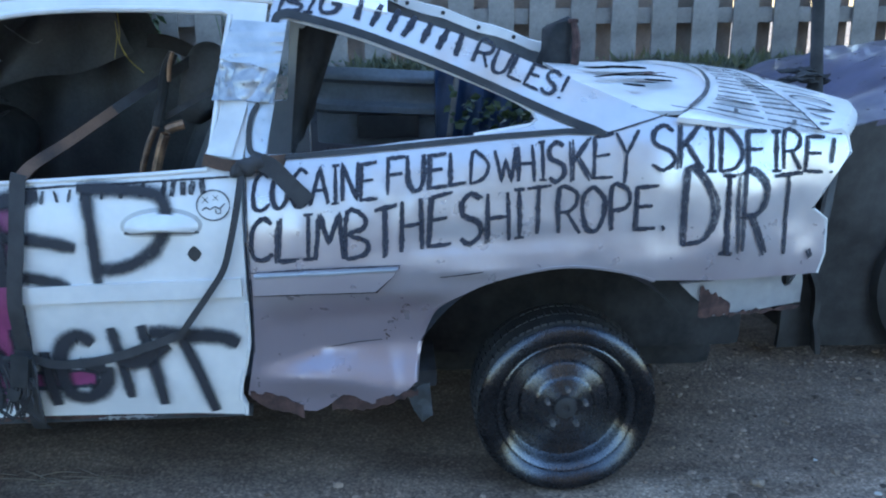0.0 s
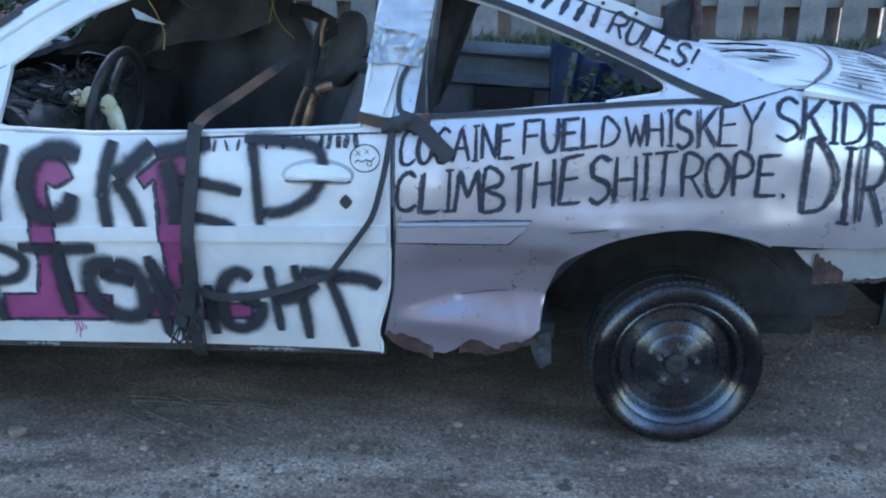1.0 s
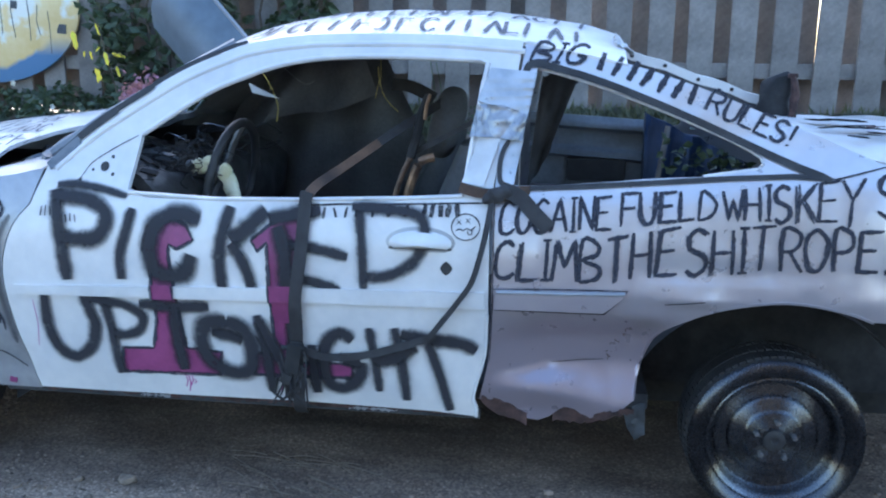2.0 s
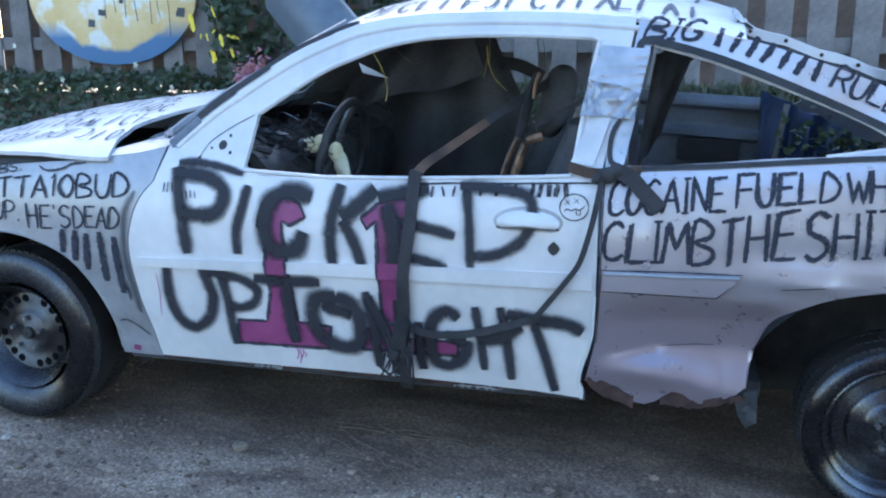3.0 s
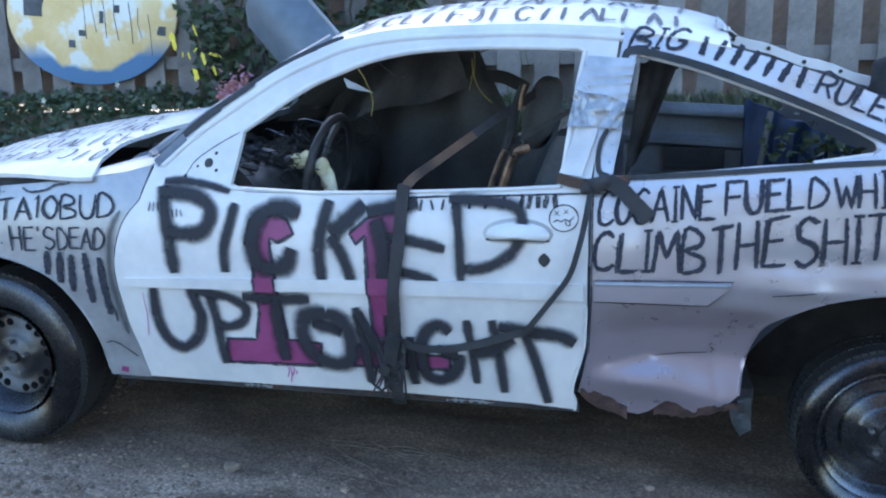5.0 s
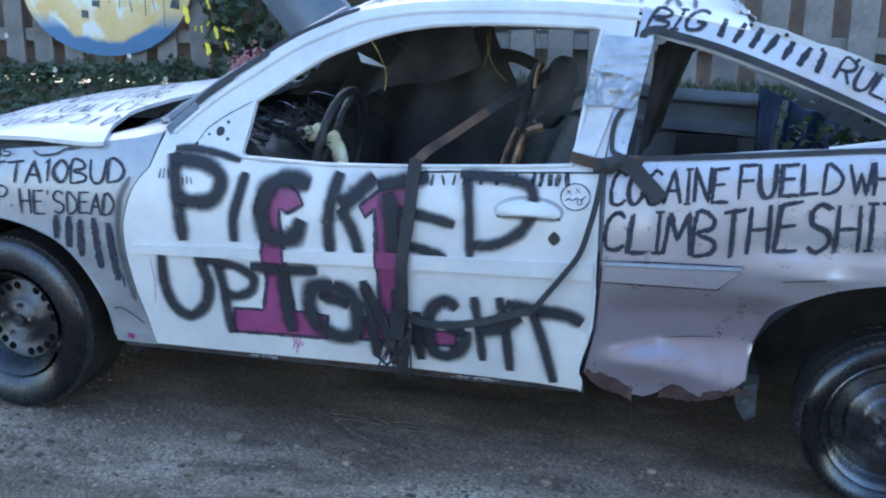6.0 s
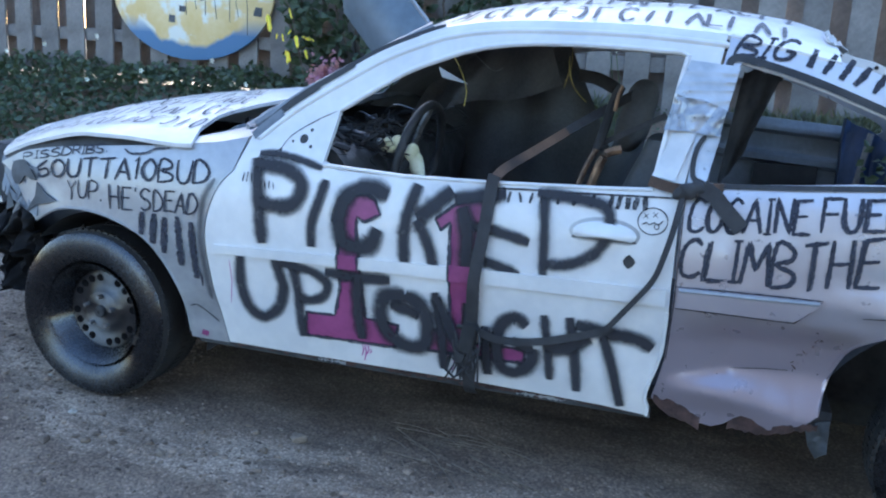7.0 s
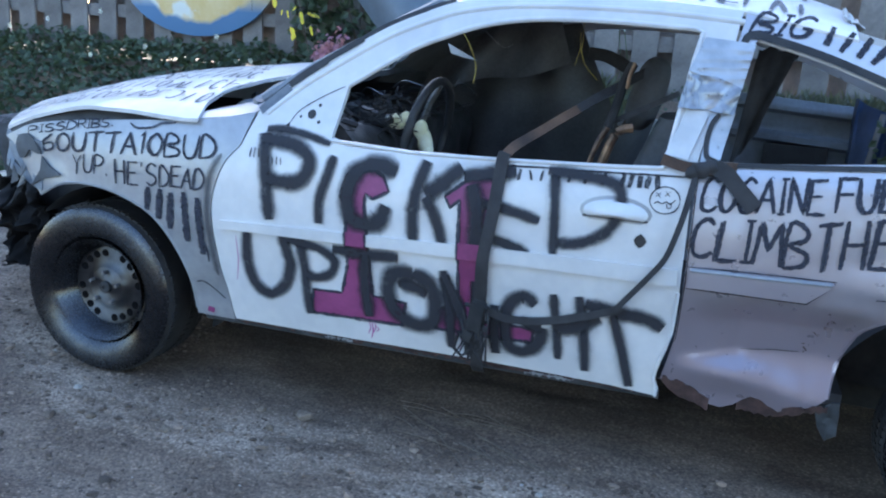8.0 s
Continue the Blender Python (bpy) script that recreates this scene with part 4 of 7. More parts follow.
# rear quarter panel with the C pillar in one pressing
ARCH_R = smooth_line([(2.817, 0.605), (2.732, 0.634), (2.6, 0.649), (2.461, 0.628), (2.368, 0.594), (2.294, 0.544), (2.253, 0.44), (2.238, 0.346)], 4)
Q_FOOT = [(2.209, 0.318), (2.17, 0.306), (2.131, 0.288), (2.118, 0.296), (2.105, 0.3), (2.088, 0.313), (2.06, 0.317), (2.042, 0.303), (2.02, 0.282), (1.99, 0.268), (1.94, 0.275), (1.905, 0.292), (1.88, 0.318), (1.86, 0.324), (1.829, 0.328)]
Q_REAR = [(3.316, 0.93), (3.325, 0.889), (3.251, 0.8), (3.226, 0.757), (3.268, 0.726), (3.272, 0.64), (3.258, 0.588), (3.101, 0.592), (2.948, 0.597)]
BELT_R = [(2.83, 0.99), (3.004, 0.966), (3.16, 0.945)]
C_TOP = smooth_line([(1.921, 1.29), (2.035, 1.262), (2.209, 1.226), (2.407, 1.161), (2.605, 1.082), (2.683, 1.05), (2.80, 1.0)], 4)
QUARTER_WINDOW = [(p.x, p.y) for p in smooth_line([(1.957, 1.217), (2.101, 1.178), (2.207, 1.141), (2.338, 1.091), (2.469, 1.036), (2.527, 1.003)], 3)] + [(2.535, 0.985), (2.52, 0.973), (2.386, 0.951), (2.254, 0.942), (2.123, 0.928), (1.993, 0.917), (1.905, 0.914), (1.914, 1.0), (1.928, 1.08), (1.944, 1.2)]
rear_edge = [(x + 0.008, z) for x, z in DOOR_REAR if z < 1.25]
quarter_bm = sheet([*C_TOP, *BELT_R, *Q_REAR, *ARCH_R, *Q_FOOT, *[(1.84, 0.38), (1.853, 0.448), (1.858, 0.58), (1.857, 0.746), (1.855, 0.885), (1.908, 1.2)]], [QUARTER_WINDOW], 0.012, 0.0, 0.014)
part("far_quarter_panel", mirrored(quarter_bm), QUARTER, car)
quarter = part("quarter_panel", quarter_bm, QUARTER, car, "dented lilac-grey and white rear quarter panel with painted words")
bm = bmesh.new()
tube(bm, [on_side(p.x, p.y) + Vector((0, 0.006, 0)) for p in ARCH_R], 0.007, 6)
subpart("arch_lip", bm, QUARTER, quarter)
for text, base, top, w, sd in (
    ("COCAINE", [(1.872, 0.8), (2.165, 0.825)], [(1.877, 0.873), (2.165, 0.898)], 0.012, 11),
    ("FUELD", [(2.18, 0.83), (2.42, 0.86)], [(2.18, 0.902), (2.425, 0.918)], 0.013, 12),
    ("WHISKEY", [(2.43, 0.858), (2.58, 0.856), (2.765, 0.868)], [(2.43, 0.918), (2.58, 0.936), (2.775, 0.958)], 0.012, 13),
    ("SKIDFIRE!", [(2.79, 0.882), (3.05, 0.87), (3.285, 0.848)], [(2.796, 0.972), (3.05, 0.953), (3.292, 0.922)], 0.014, 14),
    ("CLIMB", [(1.864, 0.683), (2.144, 0.69)], [(1.869, 0.768), (2.146, 0.789)], 0.014, 15),
    ("THE", [(2.15, 0.69), (2.33, 0.71)], [(2.15, 0.792), (2.335, 0.82)], 0.015, 16),
    ("SHIT", [(2.345, 0.712), (2.565, 0.733)], [(2.345, 0.818), (2.565, 0.832)], 0.014, 17),
    ("ROPE.", [(2.572, 0.735), (2.85, 0.74)], [(2.572, 0.83), (2.85, 0.832)], 0.014, 18),
    ("DIRT.", [(2.875, 0.7), (3.06, 0.672), (3.26, 0.644)], [(2.875, 0.862), (3.06, 0.845), (3.25, 0.832)], 0.016, 19),
):
    write(text, base, top, w * 0.84, quarter, MARKER, "black hand-painted letter", seed=sd, doubled=0.085)
C_LINE = [(1.945, 1.262), (2.088, 1.25), (2.23, 1.202), (2.37, 1.153), (2.5, 1.098), (2.61, 1.052)]
for text, a, b, sd in (("BIG", 0.0, 0.2, 21), ("|||||||", 0.23, 0.62, 22), ("RULES!", 0.64, 1.0, 23)):
    def mid(u):
        s = u * (len(C_LINE) - 1)
        i = min(int(s), len(C_LINE) - 2)
        return Vector(C_LINE[i]).lerp(Vector(C_LINE[i + 1]), s - i)
    us = [a + (b - a) * k / 4 for k in range(5)]
    up = Vector((0.012, 0.022))
    write(text, [mid(u) - up for u in us], [mid(u) + up for u in us], 0.0108, quarter, MARKER, "black hand-painted letter along the pillar", seed=sd, doubled=0.03)
# black gasket round the quarter window
bm = bmesh.new()
ribbon(bm, smooth_line([(1.915, 1.14), (1.922, 1.2), (1.94, 1.228), (2.021, 1.213), (2.128, 1.182), (2.26, 1.133), (2.391, 1.079), (2.521, 1.021), (2.612, 0.983), (2.69, 0.955)], 5), 0.019, lift=0.004, step=0.02)
ribbon(bm, [(1.9, 0.908), (2.1, 0.921), (2.3, 0.938), (2.45, 0.952), (2.6, 0.962), (2.69, 0.958)], 0.012, lift=0.004, step=0.02)
subpart("window_gasket", bm, RUBBER, quarter, "black rubber gasket of the quarter window")
bm = bmesh.new()
tube(bm, [on_side(x, z) + Vector((0, 0.012, 0)) for x, z in QUARTER_WINDOW[:19]], 0.006, 6)
subpart("window_flange", bm, WHITE, quarter, "white metal flange inside the quarter window")
bm = bmesh.new()
tube(bm, [on_side(x, z) + Vector((0, -0.013, 0)) for x, z in [(1.872, 0.645), (1.95, 0.648), (2.05, 0.65), (2.12, 0.653), (2.198, 0.656)]], 0.006, 8)
subpart("moulding_edge", bm, SILVER, quarter, "pale worn upper edge of the moulding")
subpart("side_moulding", trim_strip([(1.869, 0.648), (2.203, 0.659), (2.19, 0.642), (2.148, 0.603), (1.866, 0.6)], 0.016), QUARTER, quarter, "lilac-grey moulding stub")
bm = bmesh.new()
for line, w in (([(1.862, 0.652), (2.0, 0.658), (2.208, 0.664)], 0.004), ([(2.205, 0.66), (2.19, 0.64), (2.15, 0.598), (1.866, 0.595)], 0.005), ([(1.858, 0.88), (1.861, 0.6), (1.856, 0.45)], 0.004), ([(2.3, 0.632), (2.4, 0.645)], 0.005), ([(2.02, 0.435), (2.1, 0.447), (2.16, 0.45)], 0.003), ([(2.6, 0.96), (2.7, 0.958), (2.8, 0.985), (2.84, 0.995)], 0.005)):
    subpart("seam", ribbon(bmesh.new(), line, w, lift=0.0035, step=0.03), THIN, quarter, "dark scratch or panel seam")
rng = random.Random(4)
for k in range(11):
    u = rng.random()
    x, z = 2.165 + 0.06 * u + rng.uniform(-0.01, 0.01), 0.455 + 0.1 * u + rng.uniform(-0.01, 0.01)
    subpart("rust_speckle", ribbon(bmesh.new(), [(x, z), (x + rng.uniform(-0.012, 0.012), z - rng.uniform(0.003, 0.012))], rng.uniform(0.002, 0.006), lift=0.003, wobble=0.8, step=0.004), RUST, quarter, "rust speck by the wheel arch")
def ragged(lo, hi, top, foot, n, seed):
    r = random.Random(seed)
    up = [(lo + (hi - lo) * i / n, top(i / n) + r.uniform(-0.006, 0.006)) for i in range(n + 1)]
    down = [(lo + (hi - lo) * i / n, foot(i / n) + r.uniform(-0.005, 0.005)) for i in range(n + 1)]
    return up + down[::-1]


subpart("rusted_edge", sheet(ragged(1.835, 1.96, lambda u: 0.335 - 0.05 * u * u, lambda u: 0.318 - 0.062 * u**0.7, 14, 2), (), 0.02, 0.002, 0.004, 0.002), RUST, quarter, "rusted-through lower edge")
subpart("rusted_edge", sheet(ragged(2.03, 2.14, lambda u: 0.3 + 0.018 * math.sin(math.pi * u), lambda u: 0.27, 14, 3), (), 0.02, -0.004, 0.004, 0.002), RUST, quarter, "rusted-through lower edge")
subpart("rusted_edge", sheet(ragged(2.14, 2.245, lambda u: 0.3 + 0.03 * u, lambda u: 0.28 + 0.035 * u, 12, 5), (), 0.02, 0.001, 0.004, 0.002), RUST, quarter, "rusted-through lower edge")
part("mud_flap", sheet([(2.215, 0.32), (2.275, 0.335), (2.283, 0.235), (2.256, 0.22), (2.235, 0.25)], (), 0.012, -0.03, 0.006, 0.012), FLAP, car, "torn blue-grey inner liner hanging behind the sill")
# what is left of the rear bumper
bumper = part("bumper_remnant", sheet([(2.893, 0.582), (2.95, 0.584), (3.16, 0.59), (3.172, 0.586), (3.174, 0.565), (3.185, 0.55), (3.2, 0.552), (3.21, 0.572), (3.22, 0.592), (3.23, 0.59), (3.236, 0.56), (3.24, 0.5), (3.1, 0.494), (3.03, 0.49), (2.963, 0.488), (2.95, 0.53), (2.925, 0.55)], (), 0.015, -0.03, 0.01, 0.003), SILVER, car, "torn white strip of the rear bumper")
subpart("rusted_edge", sheet(ragged(2.945, 3.03, lambda u: 0.575 - 0.05 * u, lambda u: 0.492, 12, 8), (), 0.02, -0.021, 0.003, 0.001), RUST, bumper, "rust patch")
subpart("rusted_edge", sheet(ragged(3.03, 3.235, lambda u: 0.497, lambda u: 0.488, 16, 9), (), 0.02, -0.02, 0.003, 0.001), RUST, bumper, "rusted lower edge")

# taped B pillar
def taped(x, z):
    w = z * 30 + 0.8 * math.sin((x - 1.8) * 16) + 1.1 * noise.noise((x * 7, z * 12, 5.0))
    fold = max(0.0, 1 - abs(2 * (w - math.floor(w)) - 1) * 2.4)
    return on_side(x, z) + Vector((0, -0.006 * fold * (0.3 + abs(noise.noise((x * 9, z * 16, 3.0)))), 0))


tape = part("pillar_tape", sheet([(1.828, 1.216), (1.953, 1.206), (1.933, 1.094), (1.871, 1.106), (1.797, 1.13)], (), 0.005, 0.013, 0.002, 0.0012, taped), TAPE, car, "silver duct tape wound round the door pillar")
def folded(x, z):
    w = z * 24 + 1.5 * math.sin((x - 1.79) * 21) + 1.5 * noise.noise((x * 9, z * 14, 2.0))
    fold = 1 - abs(2 * (w - math.floor(w)) - 1) ** 1.5
    return on_side(x, z) + Vector((0, -0.016 * fold * (0.4 + 0.6 * abs(noise.noise((x * 13, z * 20, 7.0))) * 2), 0))


subpart("tape_layer", sheet([(1.799, 1.122), (1.868, 1.12), (1.932, 1.096), (1.922, 1.03), (1.853, 1.036), (1.783, 1.038)], (), 0.0035, 0.018, 0.002, 0.002, folded), TAPE2, tape, "crumpled layer of silver tape")
subpart("card_patch", sheet([(1.809, 1.036), (1.865, 1.036), (1.826, 0.912), (1.768, 0.921)], (), 0.02, 0.014, 0.003, 0.0006), CARDM, tape, "white card patch")
subpart("tape_strip", sheet([(1.863, 1.036), (1.925, 1.034), (1.902, 0.91), (1.857, 0.912)], (), 0.01, 0.013, 0.002, 0.0015), TAPE, tape, "silver tape strip")
bm = bmesh.new()
ribbon(bm, smooth_line([(1.888, 1.03), (1.872, 1.0), (1.866, 0.96), (1.872, 0.925), (1.9, 0.915)], 5), 0.013, lift=0.02)
subpart("rubber_edge", bm, RUBBER, tape, "curled black rubber strip")


# roof
RAIL = [(0.9, 1.17), (1.074, 1.249), (1.153, 1.276), (1.283, 1.297), (1.447, 1.304), (1.687, 1.303), (1.912, 1.288), (2.035, 1.262), (2.209, 1.226)]
CREST = [(0.9, 1.235), (1.0, 1.30), (1.107, 1.346), (1.312, 1.383), (1.551, 1.398), (1.803, 1.392), (2.087, 1.356), (2.2, 1.318)]


def roof_at(x, y):
    ze, zc = lerp_at(RAIL, x), lerp_at(CREST, x)
    ye = side(x, ze)
    s = min(1.0, abs(y - MID) / (MID - ye))
    return Vector((x, y, ze + (zc - ze) * (1 - s**2.4) + 0.004 * noise.noise((x * 6, y * 6, 1))))


def roof_sheet(u, v):
    bow = 0.10 * (1 - (2 * v - 1) ** 2)
    x = (1.06 - bow) + (2.19 + 0.02 * bow - 1.06 + bow) * u
    ye = side(x, lerp_at(RAIL, x)) - 0.004
    return roof_at(x, ye + (2 * MID - 2 * ye) * v)


roof = part("roof", thicken(loft(roof_sheet, 30, 30), (0, 0, -0.012)), HOODW, car, "white roof covered in faint painted writing")
tagged(subpart("lettering", scrawl(17, 6, (1.06, 2.16, 0.2, 1.3), 0.015, roof_at, Vector((0, 0, 1)), 31, 0.72), FADED, roof, "rows of black strokes"), kind="stuff")
part("headliner", loft(lambda u, v: roof_sheet(0.02 + 0.96 * u, 0.02 + 0.96 * v) + Vector((0, 0, -0.03)), 12, 12), CLOTH, car, "sooty black headliner")
bm = bmesh.new()
ribbon(bm, [(p.x - 0.006, p.y + 0.008) for p in FRAME_OUT[1:20]], 0.012, lift=-0.008, step=0.03)
part("pillar_gasket", thicken(bm, (0, 0.012, 0)), RUBBER, car, "black strip along the windscreen pillar")


def pillar_edge(x0, x1, inset):
    """The pillar's outer line from x0 to x1, set inwards."""
    pts = [p for p in FRAME_OUT if x0 < p.x < x1 and p.y > 0.85]
    out = []
    for k, p in enumerate(pts):
        d = (pts[min(k + 1, len(pts) - 1)] - pts[max(k - 1, 0)]).normalized()
        n = Vector((d.y, -d.x)) if d.x > 0 else Vector((-d.y, d.x))
        out.append((p.x + n.x * inset, p.y + n.y * inset))
    return out


bm = bmesh.new()
ribbon(bm, pillar_edge(0.66, 0.8, 0.004), 0.016, lift=0.0085, taper=0.8, step=0.03)
ribbon(bm, pillar_edge(0.76, 0.9, 0.002), 0.011, lift=0.009, taper=0.7, step=0.03)
part("pillar_seal", bm, RUBBER, car, "black glue left along the windscreen pillar")
bm = bmesh.new()
ribbon(bm, pillar_edge(0.59, 0.69, 0.006), 0.028, lift=0.0095, taper=0.9, step=0.03)
part("pillar_foot", bm, GREYPL, car, "bare grey foot of the windscreen pillar")
bm = bmesh.new()
tube(bm, [Vector((0.56, 0.1, 0.95)), Vector((0.72, 0.13, 1.06)), Vector((0.95, 0.2, 1.2)), Vector((1.07, 0.25, 1.27))], 0.022, 8)
far = bm.copy()
for v in far.verts:
    v.co.y = 2 * MID - v.co.y
part("windscreen_pillar", bm, GREYPL, car)
part("windscreen_pillar", far, WHITE, car)
def torn_edge(u, v):
    return Vector((2.165 + 0.05 * u + 0.012 * noise.noise((u * 5, v * 5, 2)), 0.26 + 0.1 * v, 1.262 + 0.055 * (1 - u) * (0.5 + 0.5 * v) + 0.02 * noise.noise((u * 4, v * 6, 8))))


bm = thicken(loft(torn_edge, 8, 8), (0, 0.006, -0.004))
part("torn_roof_edge", bm, HOODW, car, "bent metal at the rear roof corner")

bm = bmesh.new()
bar = [Vector((2.14 + 0.055 * k, 0.78, 1.302 - 0.0182 * k + 0.004 * math.sin(k * 1.9))) for k in range(11)]
webbing_rows = []
for p in bar:
    webbing_rows.append([bm.verts.new(p + Vector((0, dy, dz))) for dy, dz in ((-0.03, 0.006), (-0.034, -0.024), (0.03, -0.02), (0.03, 0.01))])
for a, b in zip(webbing_rows, webbing_rows[1:]):
    for k in range(4):
        bm.faces.new((a[k], a[(k + 1) % 4], b[(k + 1) % 4], b[k]))
bm.faces.new(webbing_rows[0])
bm.faces.new(webbing_rows[-1])
bmesh.ops.recalc_face_normals(bm, faces=bm.faces)
window_bar = part("rear_window_bar", bm, WHITE, car, "bent white flat bar welded across the rear window opening", smooth=False)
bm = bmesh.new()
rows = [[bm.verts.new(p + Vector((0, dy, dz))) for dy, dz in ((-0.028, -0.022), (-0.006, -0.08), (0.02, -0.08), (0.02, -0.02))] for p in bar]
for a, b in zip(rows, rows[1:]):
    for k in range(4):
        bm.faces.new((a[k], a[(k + 1) % 4], b[(k + 1) % 4], b[k]))
bmesh.ops.recalc_face_normals(bm, faces=bm.faces)
subpart("bar_flange", bm, GREYPL, window_bar, "dark grey lower flange of the bar", smooth=False)
bolt = bmesh.new()
lathe(bolt, [(0.0, -0.004), (0.006, -0.003), (0.007, 0.002)], 8)
bolt = mesh_of("bolt", bolt, RUBBER)
for k in (2, 4, 6, 8):
    subpart("bolt", bolt, None, window_bar, at=bar[k] + Vector((0, -0.034, -0.008)))

# hood, raised off the near fender
H_SIDE = [(-0.62, 0.712), (-0.36, 0.79), (-0.318, 0.81), (-0.214, 0.848), (-0.09, 0.877), (0.029, 0.899), (0.12, 0.9), (0.22, 0.897), (0.29, 0.893), (0.41, 0.898), (0.5, 0.91)]
H_MID = [(-0.65, 0.845), (-0.45, 0.9), (-0.26, 0.945), (-0.05, 0.985), (0.148, 1.012), (0.35, 1.04), (0.6, 1.05)]
H_REAR = [(0.0, 0.58), (0.42, 0.52), (0.55, 0.47), (0.64, 0.4), (0.74, 0.365), (0.87, 0.375), (1.0, 0.41)]  # rear edge, from the middle to the side


def hood_at(x, y):
    y0 = side(x, 0.86) - 0.004
    s = min(1.0, abs(y - MID) / (MID - y0))
    zs, zc = lerp_at(H_SIDE, x), lerp_at(H_MID, x)
    return Vector((x, y, zs + (zc - zs) * (1 - s**2.2) + 0.008 * noise.noise((x * 4, y * 4, 6)) + 0.004 * noise.noise((x * 11, y * 11, 2))))


def hood_sheet(u, v):
    s = abs(2 * v - 1)
    x0 = -0.34 - 0.3 * (1 - s**2.5)
    x1 = lerp_at(H_REAR, s)
    x = x0 + (x1 - x0) * u
    y0 = side(x, 0.86) - 0.004
    return hood_at(x, y0 + (2 * MID - 2 * y0) * v)


hood = part("hood", thicken(loft(hood_sheet, 30, 48), (0, 0, -0.012)), HOODW, car, "buckled white hood covered in painted writing")
tagged(subpart("lettering", scrawl(20, 12, (-0.55, 0.46, 0.05, 1.45), 0.0105, hood_at, Vector((0, 0, 1)), 33), FADED, hood, "rows of black strokes"), kind="stuff")
bm = bmesh.new()
ribbon(bm, smooth_line([(-0.1, 0.75), (0.0, 0.7), (0.1, 0.72)], 4), 0.05, hood_at, Vector((0, 0, 1)), 0.004)
subpart("hood_slot", bm, RUBBER, hood, "black slot in the hood")
bm = bmesh.new()
ribbon(bm, [(-0.32, 0.775), (-0.2, 0.815), (0.03, 0.868), (0.2, 0.872), (0.33, 0.876)], 0.045, lift=-0.012, step=0.03)
part("hood_gap", thicken(bm, (0, 0.02, 0)), RUBBER, car, "dark gap between hood and fender")


def cowl(u, v):
    x = 0.3 + 0.36 * u + 0.1 * math.sin(math.pi * v)
    y = 0.06 + 1.44 * v
    z = 0.885 + 0.1 * u + 0.1 * math.sin(math.pi * v) + 0.015 * noise.noise((x * 12, y * 12, 4))
    return Vector((x, y, z - 0.03))


def flange(u, v):
    x = 0.36 + 0.26 * u
    e = on_side(x, lerp_at([(0.36, 0.887), (0.5, 0.905), (0.585, 0.925), (0.65, 0.965)], x))
    return e + Vector((0.03 * v, 0.26 * v * (0.35 + 0.65 * u), (0.02 + 0.05 * u) * v + 0.008 * math.sin(math.pi * v)))


part("fender_flange", thicken(loft(flange, 12, 6), (0, 0, -0.006)), SILVER, car, "grey fender top beside the windscreen")


def scuttle(u, v):
    """Smooth grey sheet bowed up between the hood's corner and the windscreen pillar."""
    low = Vector((0.5 + 0.24 * u, 0.085, 0.9 + 0.14 * u))
    top = Vector((0.448 + 0.225 * u, 0.17, 0.92 + 0.115 * u + 0.024 * math.sin(math.pi * u)))
    p = low.lerp(top, v)
    p.z += 0.014 * math.sin(math.pi * v) * (1 - 0.5 * u) + 0.006 * noise.noise((u * 5, v * 4, 9)) - 0.04 * max(0.0, v - 0.8) * (1 - u)
    return p


part("scuttle_panel", thicken(loft(scuttle, 14, 10), (0, 0, -0.006)), GREYPL, car, "smooth grey sheet beside the windscreen pillar")
part("cowl", thicken(loft(cowl, 10, 24), (0, 0, -0.02)), FLAP, car, "black windscreen cowl with broken plastic")
bm = bmesh.new()
rng = random.Random(3)
for k in range(16):
    u, v = rng.random(), rng.random() * 0.35
    p = cowl(u, v)
    bm = box(bmesh.new(), p - Vector((0.02, 0.015, 0.003)), p + Vector((0.03, 0.015, 0.02)), 0, Euler((rng.uniform(-0.5, 0.5), rng.uniform(-0.6, 0.6), rng.random() * 3)).to_matrix().to_4x4())
    part("plastic_shard", bm, GREYPL, car, "grey broken bit of cowl plastic", smooth=False)

# rear deck and trunk lid
D_SIDE = [(2.72, 1.03), (2.83, 0.995), (3.0, 0.968), (3.16, 0.946), (3.32, 0.93), (3.6, 0.87)]
D_MID = [(2.7, 1.09), (2.94, 1.086), (3.124, 1.063), (3.294, 1.043), (3.45, 1.0), (3.62, 0.93)]


def deck_at(x, y):
    y0 = side(min(x, 3.32), 0.95)
    s = min(1.0, abs(y - MID) / (MID - y0))
    zs, zc = lerp_at(D_SIDE, x), lerp_at(D_MID, x)
    return Vector((x, y, zs + (zc - zs) * (1 - s**2.3) + 0.003 * noise.noise((x * 7, y * 7, 3))))


def trunk_sheet(u, v):
    s = abs(2 * v - 1)
    x0 = 2.86 + 0.24 * (1 - s**3)
    x1 = 3.325 + 0.25 * (1 - s**2.2)
    x = x0 + (x1 - x0) * u
    y0 = side(min(x, 3.32), 0.95) + 0.004
    p = deck_at(x, y0 + (2 * MID - 2 * y0) * v)
    p.z += 0.018 * max(0.0, (u - 0.6) / 0.4) ** 2 if u < 0.97 else 0.0
    return p


trunk = part("trunk_lid", thicken(loft(trunk_sheet, 24, 34), (0, 0, -0.012)), HOODW, car, "white trunk lid covered in rows of painted writing")


